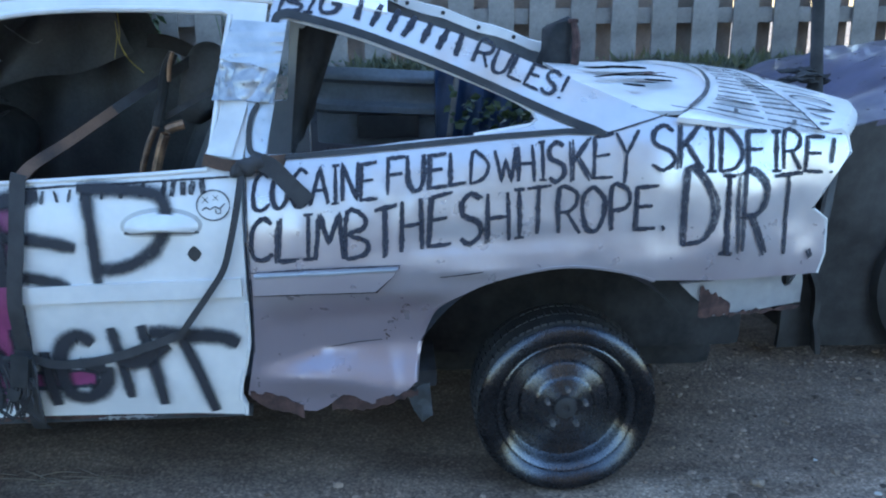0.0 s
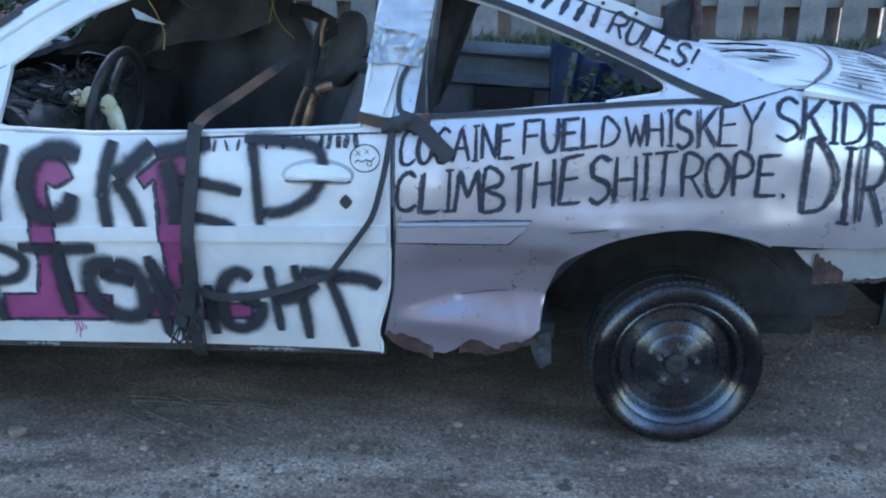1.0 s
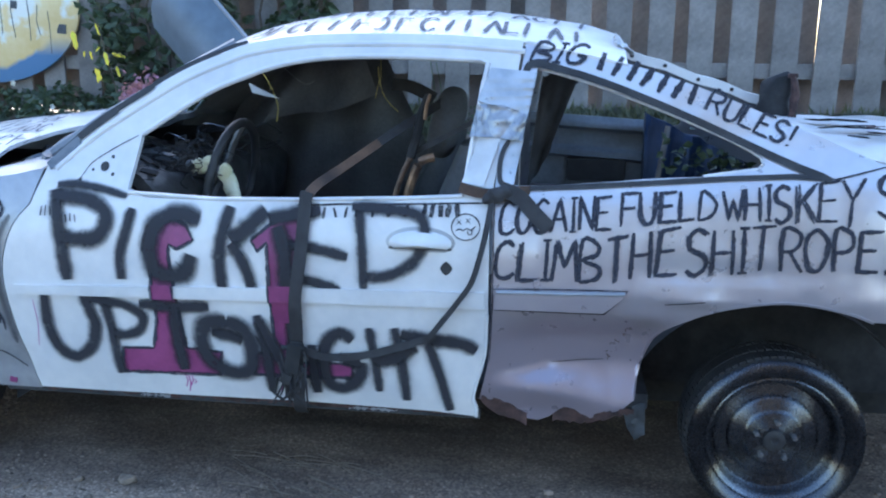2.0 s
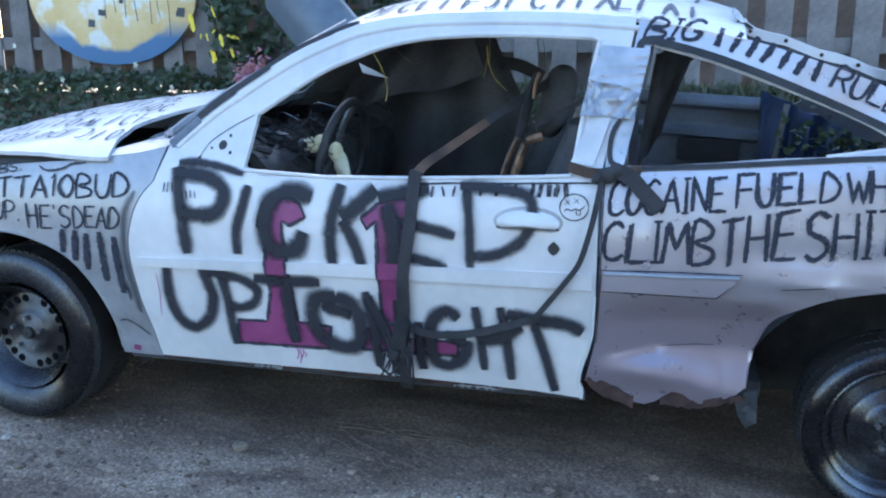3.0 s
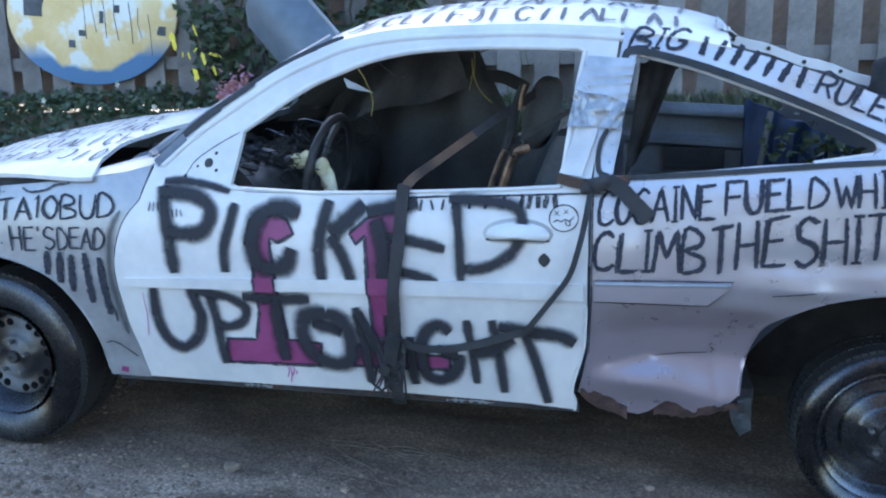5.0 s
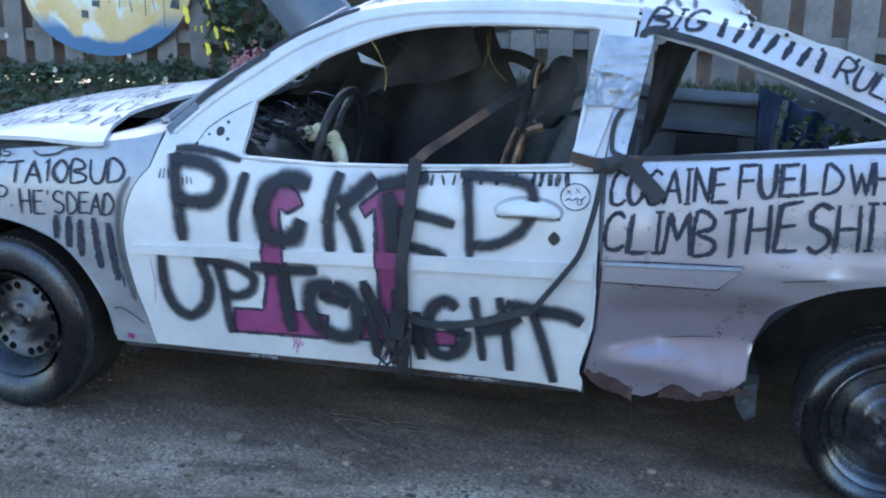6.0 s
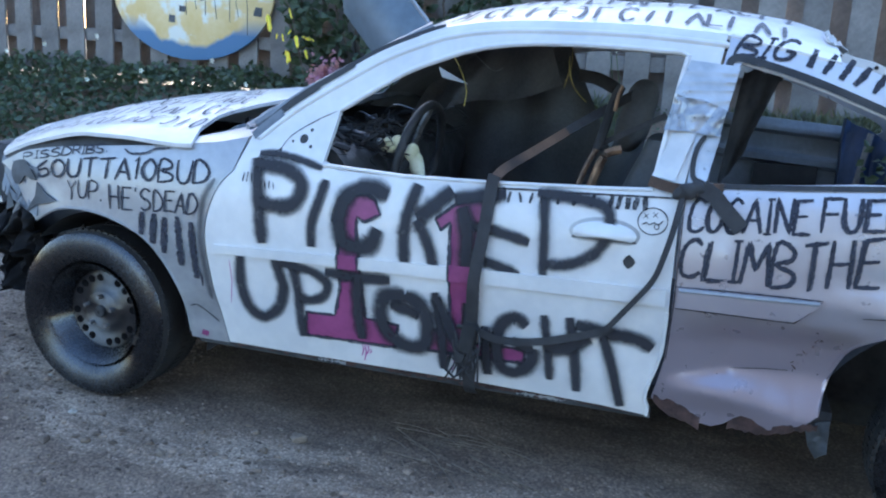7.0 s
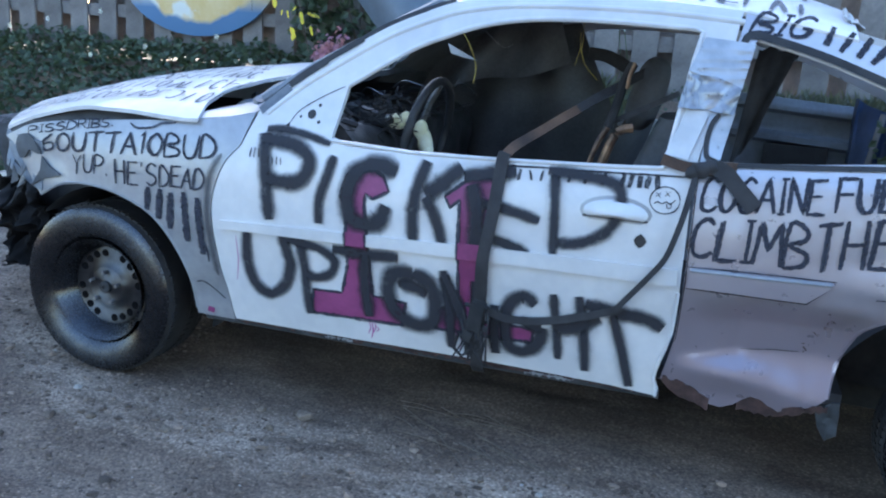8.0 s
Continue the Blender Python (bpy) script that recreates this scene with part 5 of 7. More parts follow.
def lid_at(a, b, back=False):
    """A point of the lid from a across the car and b along it: the flat part, or the raised rear edge."""
    k = 1 - min(1.0, abs(a - MID) / 0.78)
    x0, x1, x2 = 2.88 + 0.22 * (1 - (1 - k) ** 3), 3.245 - 0.05 * k, 3.33 + 0.2 * k
    return deck_at(x1 + (x2 - x1) * b / 0.2 if back else x0 + (x1 - x0) * b / 0.28, a) + Vector((0, 0, 0.004))


tagged(subpart("lettering", scrawl(34, 2, (0.03, 1.5, 0.02, 0.28), 0.016, lid_at, Vector((0, 0, 1)), 35, 0.97, 0.72), THIN, trunk, "rows of black strokes"), kind="stuff")
tagged(subpart("lettering", scrawl(18, 1, (0.08, 1.45, 0.02, 0.18), 0.016, lambda a, b: lid_at(a, b, True), Vector((0, 0, 1)), 36, 0.9, 0.5), THIN, trunk, "rows of black strokes"), kind="stuff")
bm = bmesh.new()
ribbon(bm, [(trunk_sheet(0.0, v).x, trunk_sheet(0.0, v).y) for v in [k / 30 for k in range(1, 30)]], 0.014, deck_at, Vector((0, 0, 1)), 0.003)
ribbon(bm, [(lid_at(a, 0.28).x, a) for a in [-0.01 + 1.58 * k / 30 for k in range(31)]], 0.01, deck_at, Vector((0, 0, 1)), 0.005)
ribbon(bm, [(2.86, 0.035), (3.0, 0.025), (3.15, 0.02), (3.28, 0.03)], 0.007, deck_at, Vector((0, 0, 1)), 0.005)
subpart("lid_seam", bm, THIN, trunk, "black seam of the trunk lid")


def tail(u, v):
    p = trunk_sheet(1.0, u)
    return Vector((p.x - 0.1 * v * v - 0.02 * math.sin(5 * v), p.y, p.z - 0.38 * v))


part("tail_panel", thicken(loft(tail, 24, 8), (-0.01, 0, 0)), UNDER, car, "crushed dark tail panel")
bm = tube(bmesh.new(), [on_side(x, z) + Vector((0, 0.004, 0)) for x, z in Q_REAR[:7]], 0.006, 6)
subpart("bent_edge", bm, WHITE, quarter, "bent pale edge of the panel")


def tray(u, v):
    s = abs(2 * v - 1)
    x = 2.66 + (2.9 + 0.22 * (1 - s**3) - 2.66) * u
    y = 0.06 + (1.5 - 0.06) * v
    p = deck_at(x, y)
    p.z -= 0.012 + 0.012 * math.sin(math.pi * u)
    return p


tray_ob = part("window_tray", thicken(loft(tray, 12, 20), (0, 0, -0.01)), WHITE, car, "white tray below the missing rear window")


def tray_at(x, y):
    return deck_at(x, y) - Vector((0, 0, 0.018))


bm = bmesh.new()
for line, w in (([(2.745, 0.45), (2.83, 0.5), (2.93, 0.49)], 0.06), ([(2.78, 0.33), (2.9, 0.37), (2.98, 0.36)], 0.022), ([(2.87, 0.3), (2.95, 0.31)], 0.03), ([(2.73, 0.27), (2.82, 0.36), (2.93, 0.42)], 0.018), ([(2.79, 0.212), (2.85, 0.219)], 0.03), ([(2.83, 0.25), (2.9, 0.27)], 0.012), ([(2.76, 0.6), (2.98, 0.66)], 0.012)):
    subpart("tray_slot", ribbon(bmesh.new(), line, w, tray_at, Vector((0, 0, 1)), 0.012, wobble=0.6), HOLE, tray_ob, "black slot in the tray")
bm = bmesh.new()
for k in range(6):
    ribbon(bm, [(2.89 + 0.012 * k, 0.36 + 0.01 * k), (2.91 + 0.01 * k, 0.4)], 0.02, tray_at, Vector((0, 0, 1)), 0.014, wobble=0.9)
subpart("rust_patch", bm, RUST, tray_ob, "rusty torn spot")

# sills, floor, wheel houses: the dark shell below and inside
part("floor_pan", box(bmesh.new(), (0.35, 0.12, 0.262), (2.3, 1.44, 0.31), 0.01), UNDER, car, "dark dirty floor pan")
# added hidden box, hung low to block light from the far side
part("rear_subframe", box(bmesh.new(), (0.5, 0.95, 0.13), (2.4, 1.4, 0.27), 0.03), UNDER, car, "added dark box that blocks light under the car")
part("engine_cradle", box(bmesh.new(), (-0.45, 0.3, 0.2), (0.4, 1.26, 0.5), 0.03), UNDER, car, "dark oily engine cradle")
# block added, and trunk floor deepened, to darken the ground below the rear
part("fuel_tank", box(bmesh.new(), (2.3, 0.5, 0.13), (3.2, 1.35, 0.34), 0.05), SOOT, car, "added dark block that shades the ground under the rear")
part("trunk_floor", box(bmesh.new(), (2.2, 0.34, 0.26), (3.22, 1.3, 0.55), 0.04), SOOT, car, "dark trunk floor, deepened to shade the ground")
bm = bmesh.new()
tube(bm, [on_side(x, 0.272) + Vector((0, 0.022, 0)) for x in (0.42, 0.8, 1.2, 1.6, 1.83)], 0.016, 8)
part("sill", bm, UNDER, car, "dark rusty sill under the door")
bm = sheet(ragged(0.545, 1.8, lambda u: 0.282, lambda u: 0.268, 60, 18), (), 0.05, -0.008, 0.004, 0.002)
for k, (lo, hi) in enumerate(((0.84, 0.93), (1.46, 1.6))):
    part("sill_flake", sheet(ragged(lo, hi, lambda u: 0.275, lambda u: 0.27, 16, 40 + k), (), 0.03, -0.002, 0.003, 0.002), SILVER, car, "flaking pale paint along the sill")
part("sill_edge", bm, RUST, car, "rusty scuffed lower edge below the door")
for name, cx, cz, r0, a0, a1 in (("front_wheel_house", 0.06, 0.27, 0.375, 0.24, 1.04), ("rear_wheel_house", 2.6, 0.24, 0.4, 0.04, 0.78)):
    def house(u, v, cx=cx, cz=cz, r0=r0, a0=a0, a1=a1):
        a = math.pi * (a0 + (a1 - a0) * u)
        return Vector((cx - r0 * math.cos(a), 0.0 + 0.42 * v, cz + r0 * math.sin(a) * 0.99))
    bm = loft(house, 24, 4)
    back = [bm.verts.new(house(k / 24, 1)) for k in range(25)]
    bm.faces.new(back)
    far = mirrored(bm)
    part(name, bm, UNDER, car, "black wheel house")
    part(name, far, UNDER, car, "black wheel house")
bm = bmesh.new()
box(bm, (0.42, 0.1, 0.3), (0.5, 1.46, 0.86), 0.01)
part("firewall", bm, UNDER, car)


# ---- wheels ----
def wheel(at, r, rim_r, width, holes, label, flip=False, bulge=0.0):
    w, b = width, bulge
    bm = bmesh.new()
    q = rim_r / 0.178
    if holes:  # pressed disc with a raised ring round the hub, deep in the barrel
        prof = [(0.0, 0.014), (0.05, 0.014), (0.066, 0.017), (0.076, 0.03), (0.088, 0.034), (0.098, 0.033), (0.128, 0.031), (0.134, 0.034), (0.137, 0.04)]
    else:  # flat stepped disc
        prof = [(0.0, 0.014), (0.066, 0.014), (0.074, 0.016), (0.079, 0.023), (0.085, 0.025), (0.112, 0.026), (0.118, 0.03), (0.122, 0.038), (0.152, 0.04), (0.158, 0.034), (0.162, 0.014), (0.168, 0.005)]
    if holes:
        barrel = lathe(bmesh.new(), [(0.1362 * q, 0.038), (0.139 * q, 0.034), (0.15 * q, 0.012 - b * 0.6), (rim_r - 0.003, -0.004 - b)], 64)
        lip = []
    else:
        lip = [(rim_r, -0.002 - b), (rim_r + 0.005, -b), (rim_r + 0.006, 0.012 - b), (rim_r - 0.002, 0.06), (rim_r - 0.012, w)]
    prof = [(a * q, y) for a, y in prof] + lip
    lathe(bm, prof, 64)
    rim = part("wheel", bm, FRIM if holes else RIM, car, label, at=at)
    rim.rotation_euler = (0, 0, math.pi if flip else 0)
    if holes:
        subpart("barrel", barrel, FWALL, rim, "dark rim barrel round the pressed disc")
    bm = bmesh.new()
    h = r - rim_r
    lathe(bm, [(rim_r - 0.004, 0.02 - b), (rim_r + h * 0.1, -b), (rim_r + h * 0.4, -0.012 - b), (rim_r + h * 0.7, -0.012 - b), (r - 0.014, -0.002 - b), (r - 0.004, 0.012 - b), (r, 0.03 - b), (r, w - 0.02), (r - 0.02, w), (rim_r, w)], 72)
    tyre = subpart("tyre", bm, TYRE, rim, "worn black tyre")
    bm = bmesh.new()
    lathe(bm, [(rim_r + 0.001, 0.008 - b), (rim_r + h * 0.1, -0.004 - b), (rim_r + h * 0.4, -0.0155 - b), (rim_r + h * 0.65, -0.017 - b), (rim_r + h * 0.85, -0.012 - b), (rim_r + h * 0.93, -0.004 - b)], 72)
    subpart("sidewall", bm, FWALL if holes else WALL, rim, "tyre sidewall blackened with glossy paint")
    bm = bmesh.new()
    for k in range(72):
        a = 2 * math.pi * k / 72
        m = Matrix.Rotation(-a, 4, "Y")
        for yy, ww in ((0.024 - b, 0.02), (w * 0.5, 0.03), (w - 0.03, 0.02)):
            bmesh.ops.create_cube(bm, size=1, matrix=m @ Matrix.Translation((r - 0.001, yy, 0)) @ Matrix.Diagonal((0.007, ww, r * 0.06, 1)))
    sub = new("tread", mesh_of("tread", bm, TYRE, False))
    sub.parent = rim
    tagged(sub, "worn tread blocks", kind="stuff")
    bm = bmesh.new()
    k = 0.7 if holes else 1.0
    lathe(bm, [(0.0, 0.004), (0.008 * k, 0.004), (0.01 * k, 0.0), (0.024 * k, 0.0), (0.029 * k, 0.003), (0.031 * k, 0.016)], 24)
    subpart("hub_cap", bm, RUBBER, rim, "dull steel hub centre")
    bm = bmesh.new()
    lathe(bm, [(0.0, -0.014), (0.006, -0.014), (0.0075, -0.008), (0.0075, 0.012), (0.011, 0.016)], 6)
    nut = mesh_of("lug_nut", bm, STEEL, False)
    for k in range(5):
        a = 2 * math.pi * k / 5 + 0.25
        subpart("lug_nut", nut, None, rim, at=(0.053 * math.cos(a), 0.006, 0.053 * math.sin(a)))
    if holes:
        bm = bmesh.new()
        lathe(bm, [(0.0, -0.001), (0.0125, -0.001), (0.014, 0.003)], 14)
        hole = mesh_of("vent_hole", bm, HOLE, True)
        for k in range(holes):
            a = 2 * math.pi * (k - 0.2 * (k % 4 - 1.5)) / holes
            subpart("vent_hole", hole, None, rim, at=(q * 0.114 * math.cos(a), 0.031, q * 0.114 * math.sin(a)))
    return rim


wheel((2.63, 0.018, 0.235), 0.236, 0.178, 0.17, 0, "glossy black painted steel wheel with a thin tyre")
wheel((0.0, 0.018, 0.286), 0.286, 0.178, 0.19, 16, "black painted steel wheel with round vent holes", bulge=0.028)
wheel((2.63, 2 * MID - 0.018, 0.235), 0.236, 0.178, 0.17, 0, "black painted steel wheel on the far side", True)
wheel((0.0, 2 * MID - 0.018, 0.286), 0.286, 0.178, 0.19, 16, "black painted steel wheel on the far side", True)

# crushed nose: bare beam, black lump of torn liner
tilt = Euler((0, radians(-13), 0)).to_matrix().to_4x4()
beam = part("front_bumper", box(bmesh.new(), (-0.93, 0.3, 0.42), (-0.6, 1.3, 0.55), 0.03, tilt), SILVER, car, "loose grey-white front bumper")
subpart("rusted_face", box(bmesh.new(), (-0.82, 0.292, 0.42), (-0.72, 0.31, 0.53), 0.006, tilt), RUST, beam, "rusty broken end")
bm = bmesh.new()
lathe(bm, [(0.0, -0.012), (0.016, -0.01), (0.026, -0.002), (0.032, 0.0), (0.034, 0.02)], 20)
bmesh.ops.translate(bm, vec=(-0.862, 0.29, 0.495), verts=bm.verts)
subpart("fog_lamp", bm, LENSM, beam, "small round clouded fog lamp")
for n, (cx, cy, cz, wx, hz) in enumerate(((-0.42, 0.12, 0.44, 0.22, 0.3), (-0.5, 0.2, 0.42, 0.2, 0.34), (-0.34, 0.2, 0.36, 0.18, 0.22))):
    def torn(u, v, n=n, cx=cx, cy=cy, cz=cz, wx=wx, hz=hz):
        q = Vector((u * 4 + 7 * n, v * 4, n))
        return Vector((cx + (u - 0.5) * wx * (1 - 0.3 * v) + 0.05 * noise.noise(q), cy + 0.09 * noise.noise(q * 1.3 + Vector((5, 0, 0))) + 0.03 * noise.noise(q * 3), cz + (0.5 - v) * hz + 0.05 * noise.noise(q + Vector((0, 9, 0)))))
    part("torn_liner", thicken(loft(torn, 46, 46), (0, 0.006, 0)), TORN, car, "torn crumpled black liner ahead of the front wheel")
bm = bmesh.new()
box(bm, (-0.6, 0.2, 0.45), (-0.2, 1.36, 0.8), 0.04)
for v in bm.verts:
    v.co += Vector((noise.noise(v.co * 6), noise.noise(v.co * 7), noise.noise(v.co * 5))) * 0.05
part("engine_block", bm, UNDER, car, "dark engine bay mass behind the missing grille")


# ---- inside the car ----
def dash(u, v):
    y = 0.12 + 1.3 * v
    a = math.pi * u
    x = 0.62 + 0.26 * math.sin(a * 0.75) + 0.03 * noise.noise((u * 4, v * 9, 1))
    z = 0.93 - 0.34 * u * u + 0.03 * noise.noise((u * 5, v * 11, 5))
    return Vector((x, y, z))


dash_ob = part("dashboard", thicken(loft(dash, 14, 40), (-0.03, 0, -0.02)), CHAR, car, "stripped sooty dashboard with loose wiring")
bm = bmesh.new()
rng = random.Random(21)
for k in range(70):
    p = Vector((rng.uniform(0.72, 0.98), rng.uniform(0.12, 0.7), rng.uniform(0.86, 0.98)))
    pts = [p]
    for j in range(5):
        pts.append(pts[-1] + Vector((rng.uniform(-0.05, 0.05), rng.uniform(-0.04, 0.04), rng.uniform(-0.035, 0.025))))
    tube(bm, smooth_line(pts, 3), rng.uniform(0.001, 0.0025), 5)
tagged(subpart("wiring", bm, SOOT, dash_ob, "tangle of dark wires"), kind="stuff")
bm = bmesh.new()
for k in range(26):
    p = Vector((rng.uniform(0.68, 0.96), rng.uniform(0.15, 0.8), rng.uniform(0.83, 0.95)))
    box(bm, p - Vector((0.025, 0.012, 0.004)), p + Vector((0.025, 0.012, 0.004)), 0.0, Euler((rng.random() * 3, rng.random() * 3, rng.random() * 3)).to_matrix().to_4x4())
tagged(subpart("broken_trim", bm, SOOT, dash_ob, "broken dashboard trim", smooth=False), kind="stuff")

for pts in ([(0.66, 0.7, 0.99), (0.72, 0.68, 1.03), (0.76, 0.7, 1.08)], [(0.8, 0.55, 0.99), (0.86, 0.5, 1.02), (0.95, 0.5, 1.0)], [(1.1, 0.6, 1.2), (1.16, 0.62, 1.15), (1.2, 0.6, 1.16)], [(0.7, 0.5, 0.95), (0.74, 0.46, 0.99), (0.82, 0.42, 0.97)]):
    subpart("loose_wire", tube(bmesh.new(), smooth_line(pts, 4), 0.0016, 5), STEEL, dash_ob, "bright loose wire")
# steering wheel with foam coming out
m = Matrix.Translation((1.0, 0.35, 0.86)) @ Euler((0, radians(-78), radians(-2))).to_matrix().to_4x4()
bm = bmesh.new()
ring = [m @ Vector((0.18 * math.cos(a), 0.18 * math.sin(a), 0)) for a in (2 * math.pi * k / 40 for k in range(41))]
tube(bm, ring, 0.014, 10)
steering = part("steering_wheel", bm, RUBBER, car, "black steering wheel with torn rim")
bm = bmesh.new()
for a in (0.1, 2.2, 4.1):
    tube(bm, [m @ Vector((0.0, 0.0, 0.03)), m @ Vector((0.1 * math.cos(a), 0.1 * math.sin(a), 0.02)), m @ Vector((0.18 * math.cos(a), 0.18 * math.sin(a), 0))], 0.011, 6)
tube(bm, [m @ Vector((0, 0, 0.02)), m @ Vector((0, 0, 0.3))], 0.03, 10)
subpart("spoke", bm, CHAR, steering, "dark spokes and column")
bm = bmesh.new()
for c, r, sc in (((0.925, 0.28, 0.905), 0.03, (1.2, 0.8, 0.8)), ((0.955, 0.28, 0.915), 0.026, (1, 0.8, 0.9)), ((1.005, 0.28, 0.885), 0.024, (0.9, 0.8, 1.4)), ((1.02, 0.28, 0.85), 0.026, (0.9, 0.8, 1.5)), ((1.03, 0.28, 0.815), 0.025, (0.9, 0.8, 1.2))):
    bmesh.ops.create_icosphere(bm, subdivisions=3, radius=r, matrix=Matrix.Translation(c) @ Matrix.Diagonal((*sc, 1)))
for v in bm.verts:
    v.co += Vector((noise.noise(v.co * 40), noise.noise(v.co * 41), noise.noise(v.co * 43))) * 0.006
subpart("foam_lump", bm, FOAM, steering, "pale yellow foam bursting from the wheel")


def seat(cx, cy, label, rest=True):
    def back(u, v):
        a = 2 * math.pi * u
        z = 0.4 + 0.58 * v
        half, deep = 0.25 * (1 - 0.35 * v**3), 0.085 * (1 - 0.45 * v)
        k = math.sin(math.pi * min(1.0, 0.5 + 0.5 * (1 - v) * 6)) if v > 0.9 else 1.0
        ca, sa = math.cos(a), math.sin(a)
        return Vector((cx + 0.2 * v + deep * math.copysign(abs(ca) ** 0.6, ca), cy + half * math.copysign(abs(sa) ** 0.6, sa), z))
    bm = loft(back, 28, 12)
    bmesh.ops.remove_doubles(bm, verts=bm.verts, dist=0.0005)
    bmesh.ops.holes_fill(bm, edges=bm.edges)
    bmesh.ops.recalc_face_normals(bm, faces=bm.faces)
    s = part("seat", bm, SEATM, car, label)
    bm = bmesh.new()
    bmesh.ops.create_uvsphere(bm, u_segments=24, v_segments=16, radius=1)
    for v in bm.verts:
        v.co = Vector(math.copysign(abs(c) ** 0.72, c) for c in v.co)
    bmesh.ops.transform(bm, verts=bm.verts, matrix=Matrix.Translation((cx + 0.105, cy, 1.04)) @ Euler((0, 0.25, 0)).to_matrix().to_4x4() @ Matrix.Diagonal((0.05, 0.125, 0.115, 1)))
    if rest:
        subpart("headrest", bm, SEATM, s, "scorched black headrest")
    bm = bmesh.new()
    box(bm, (cx - 0.46, cy - 0.25, 0.34), (cx + 0.06, cy + 0.25, 0.5), 0.05)
    subpart("cushion", bm, SEATM, s, "black seat cushion")
    return s


driver = seat(1.56, 0.5, "burnt black front seat with bare rusty tubes")
seat(1.42, 1.1, "burnt black front seat", False)
bm = bmesh.new()
tube(bm, smooth_line([(1.525, 0.29, 0.80), (1.545, 0.295, 0.87), (1.56, 0.3, 0.91), (1.582, 0.305, 0.952)], 4), 0.0085, 8)
subpart("seat_tube", bm, BRONZE, driver, "bare rusty seat tube")
bm = tube(bmesh.new(), smooth_line([(1.578, 0.305, 0.945), (1.598, 0.31, 1.02), (1.61, 0.315, 1.08), (1.63, 0.33, 1.13)], 4), 0.014, 8)
subpart("seat_side", bm, SOOT, driver, "black torn seat side")
bm = tube(bmesh.new(), smooth_line([(1.622, 0.3, 1.06), (1.626, 0.3, 1.1), (1.637, 0.3, 1.135)], 4), 0.0055, 8)
subpart("seat_tube", bm, BRONZE, driver, "bare rusty seat tube")
bm = bmesh.new()
tube(bm, smooth_line([(1.562, 0.29, 0.80), (1.585, 0.29, 0.88), (1.61, 0.29, 0.935), (1.65, 0.3, 0.95)], 4), 0.0135, 8)
subpart("seat_tube", bm, BRONZE, driver, "bare rusty seat tube")

# sheets and cloths hanging inside
def hang(corners, folds, depth, seed, nu=20, nv=16):
    a, b, c, d = (Vector(p) for p in corners)

    def f(u, v):
        p = (a.lerp(b, u)).lerp(d.lerp(c, u), v)
        p.y += depth * math.sin(u * folds * math.pi * 2 + 2 * v + seed) * (0.3 + v) + 0.5 * depth * noise.noise((u * 5 + seed, v * 4, 2))
        p.z += 0.03 * noise.noise((u * 3, seed, 1.5)) * (1 if v > 0.9 or v < 0.1 else 0)
        return p
    return loft(f, nu, nv)


part("hanging_liner", hang([(0.8, 1.3, 1.2), (1.3, 1.32, 1.25), (1.62, 1.3, 0.6), (0.5, 1.3, 0.5)], 3, 0.03, 2), CLOTH, car, "black liner sagging over the far side")
part("hanging_liner", hang([(0.95, 1.0, 1.28), (1.26, 1.0, 1.33), (1.32, 1.05, 1.1), (0.7, 1.0, 0.92)], 2, 0.03, 5), CLOTH, car, "black liner sagging from the roof")
part("windscreen_liner", hang([(0.68, 0.62, 1.0), (1.03, 0.7, 1.25), (1.05, 1.42, 1.22), (0.66, 1.42, 0.95)], 2, 0.012, 4), CLOTH, car, "black cloth stretched under the missing windscreen")
part("hood_corner", hang([(0.285, 0.04, 0.905), (0.34, 0.06, 0.93), (0.37, 0.03, 0.898), (0.27, 0.02, 0.885)], 1, 0.012, 7, 8, 6), GREYPL, car, "grey crumpled corner at the hood's rear")
part("hanging_belt", hang([(1.965, 0.27, 1.205), (2.07, 0.29, 1.2), (1.99, 0.3, 0.98), (1.925, 0.28, 0.85)], 1, 0.012, 3), SOOT, car, "black cloth hanging behind the pillar")
bm = bmesh.new()
tube(bm, smooth_line([(1.02, 0.5, 1.235), (1.075, 0.5, 1.16), (1.105, 0.5, 1.085), (1.1, 0.5, 1.03)], 5), 0.0015, 6)
part("yellow_wire", bm, WIRE, car, "yellow wire hanging from the roof")
bm = bmesh.new()
tube(bm, smooth_line([(1.44, 0.5, 1.21), (1.445, 0.5, 1.16), (1.465, 0.5, 1.11), (1.505, 0.5, 1.07)], 5), 0.0009, 5)
tube(bm, smooth_line([(1.443, 0.51, 1.27), (1.447, 0.51, 1.2), (1.443, 0.51, 1.15)], 5), 0.0007, 5)
tube(bm, smooth_line([(1.445, 0.49, 1.17), (1.436, 0.49, 1.13), (1.432, 0.49, 1.11)], 5), 0.0007, 5)
part("yellow_wire", bm, WIRE, car, "bunch of thin yellow wires hanging from the roof")

bm = bmesh.new()
vs = [bm.verts.new(p) for p in ((0.973, 0.6, 1.15), (0.985, 0.6, 1.118), (1.03, 0.6, 1.108), (1.075, 0.605, 1.1), (1.02, 0.6, 1.128))]
bm.faces.new(vs)
part("torn_card", thicken(bm, (0.002, 0.004, 0)), CARDM, car, "torn pale card hanging under the windscreen edge", smooth=False)

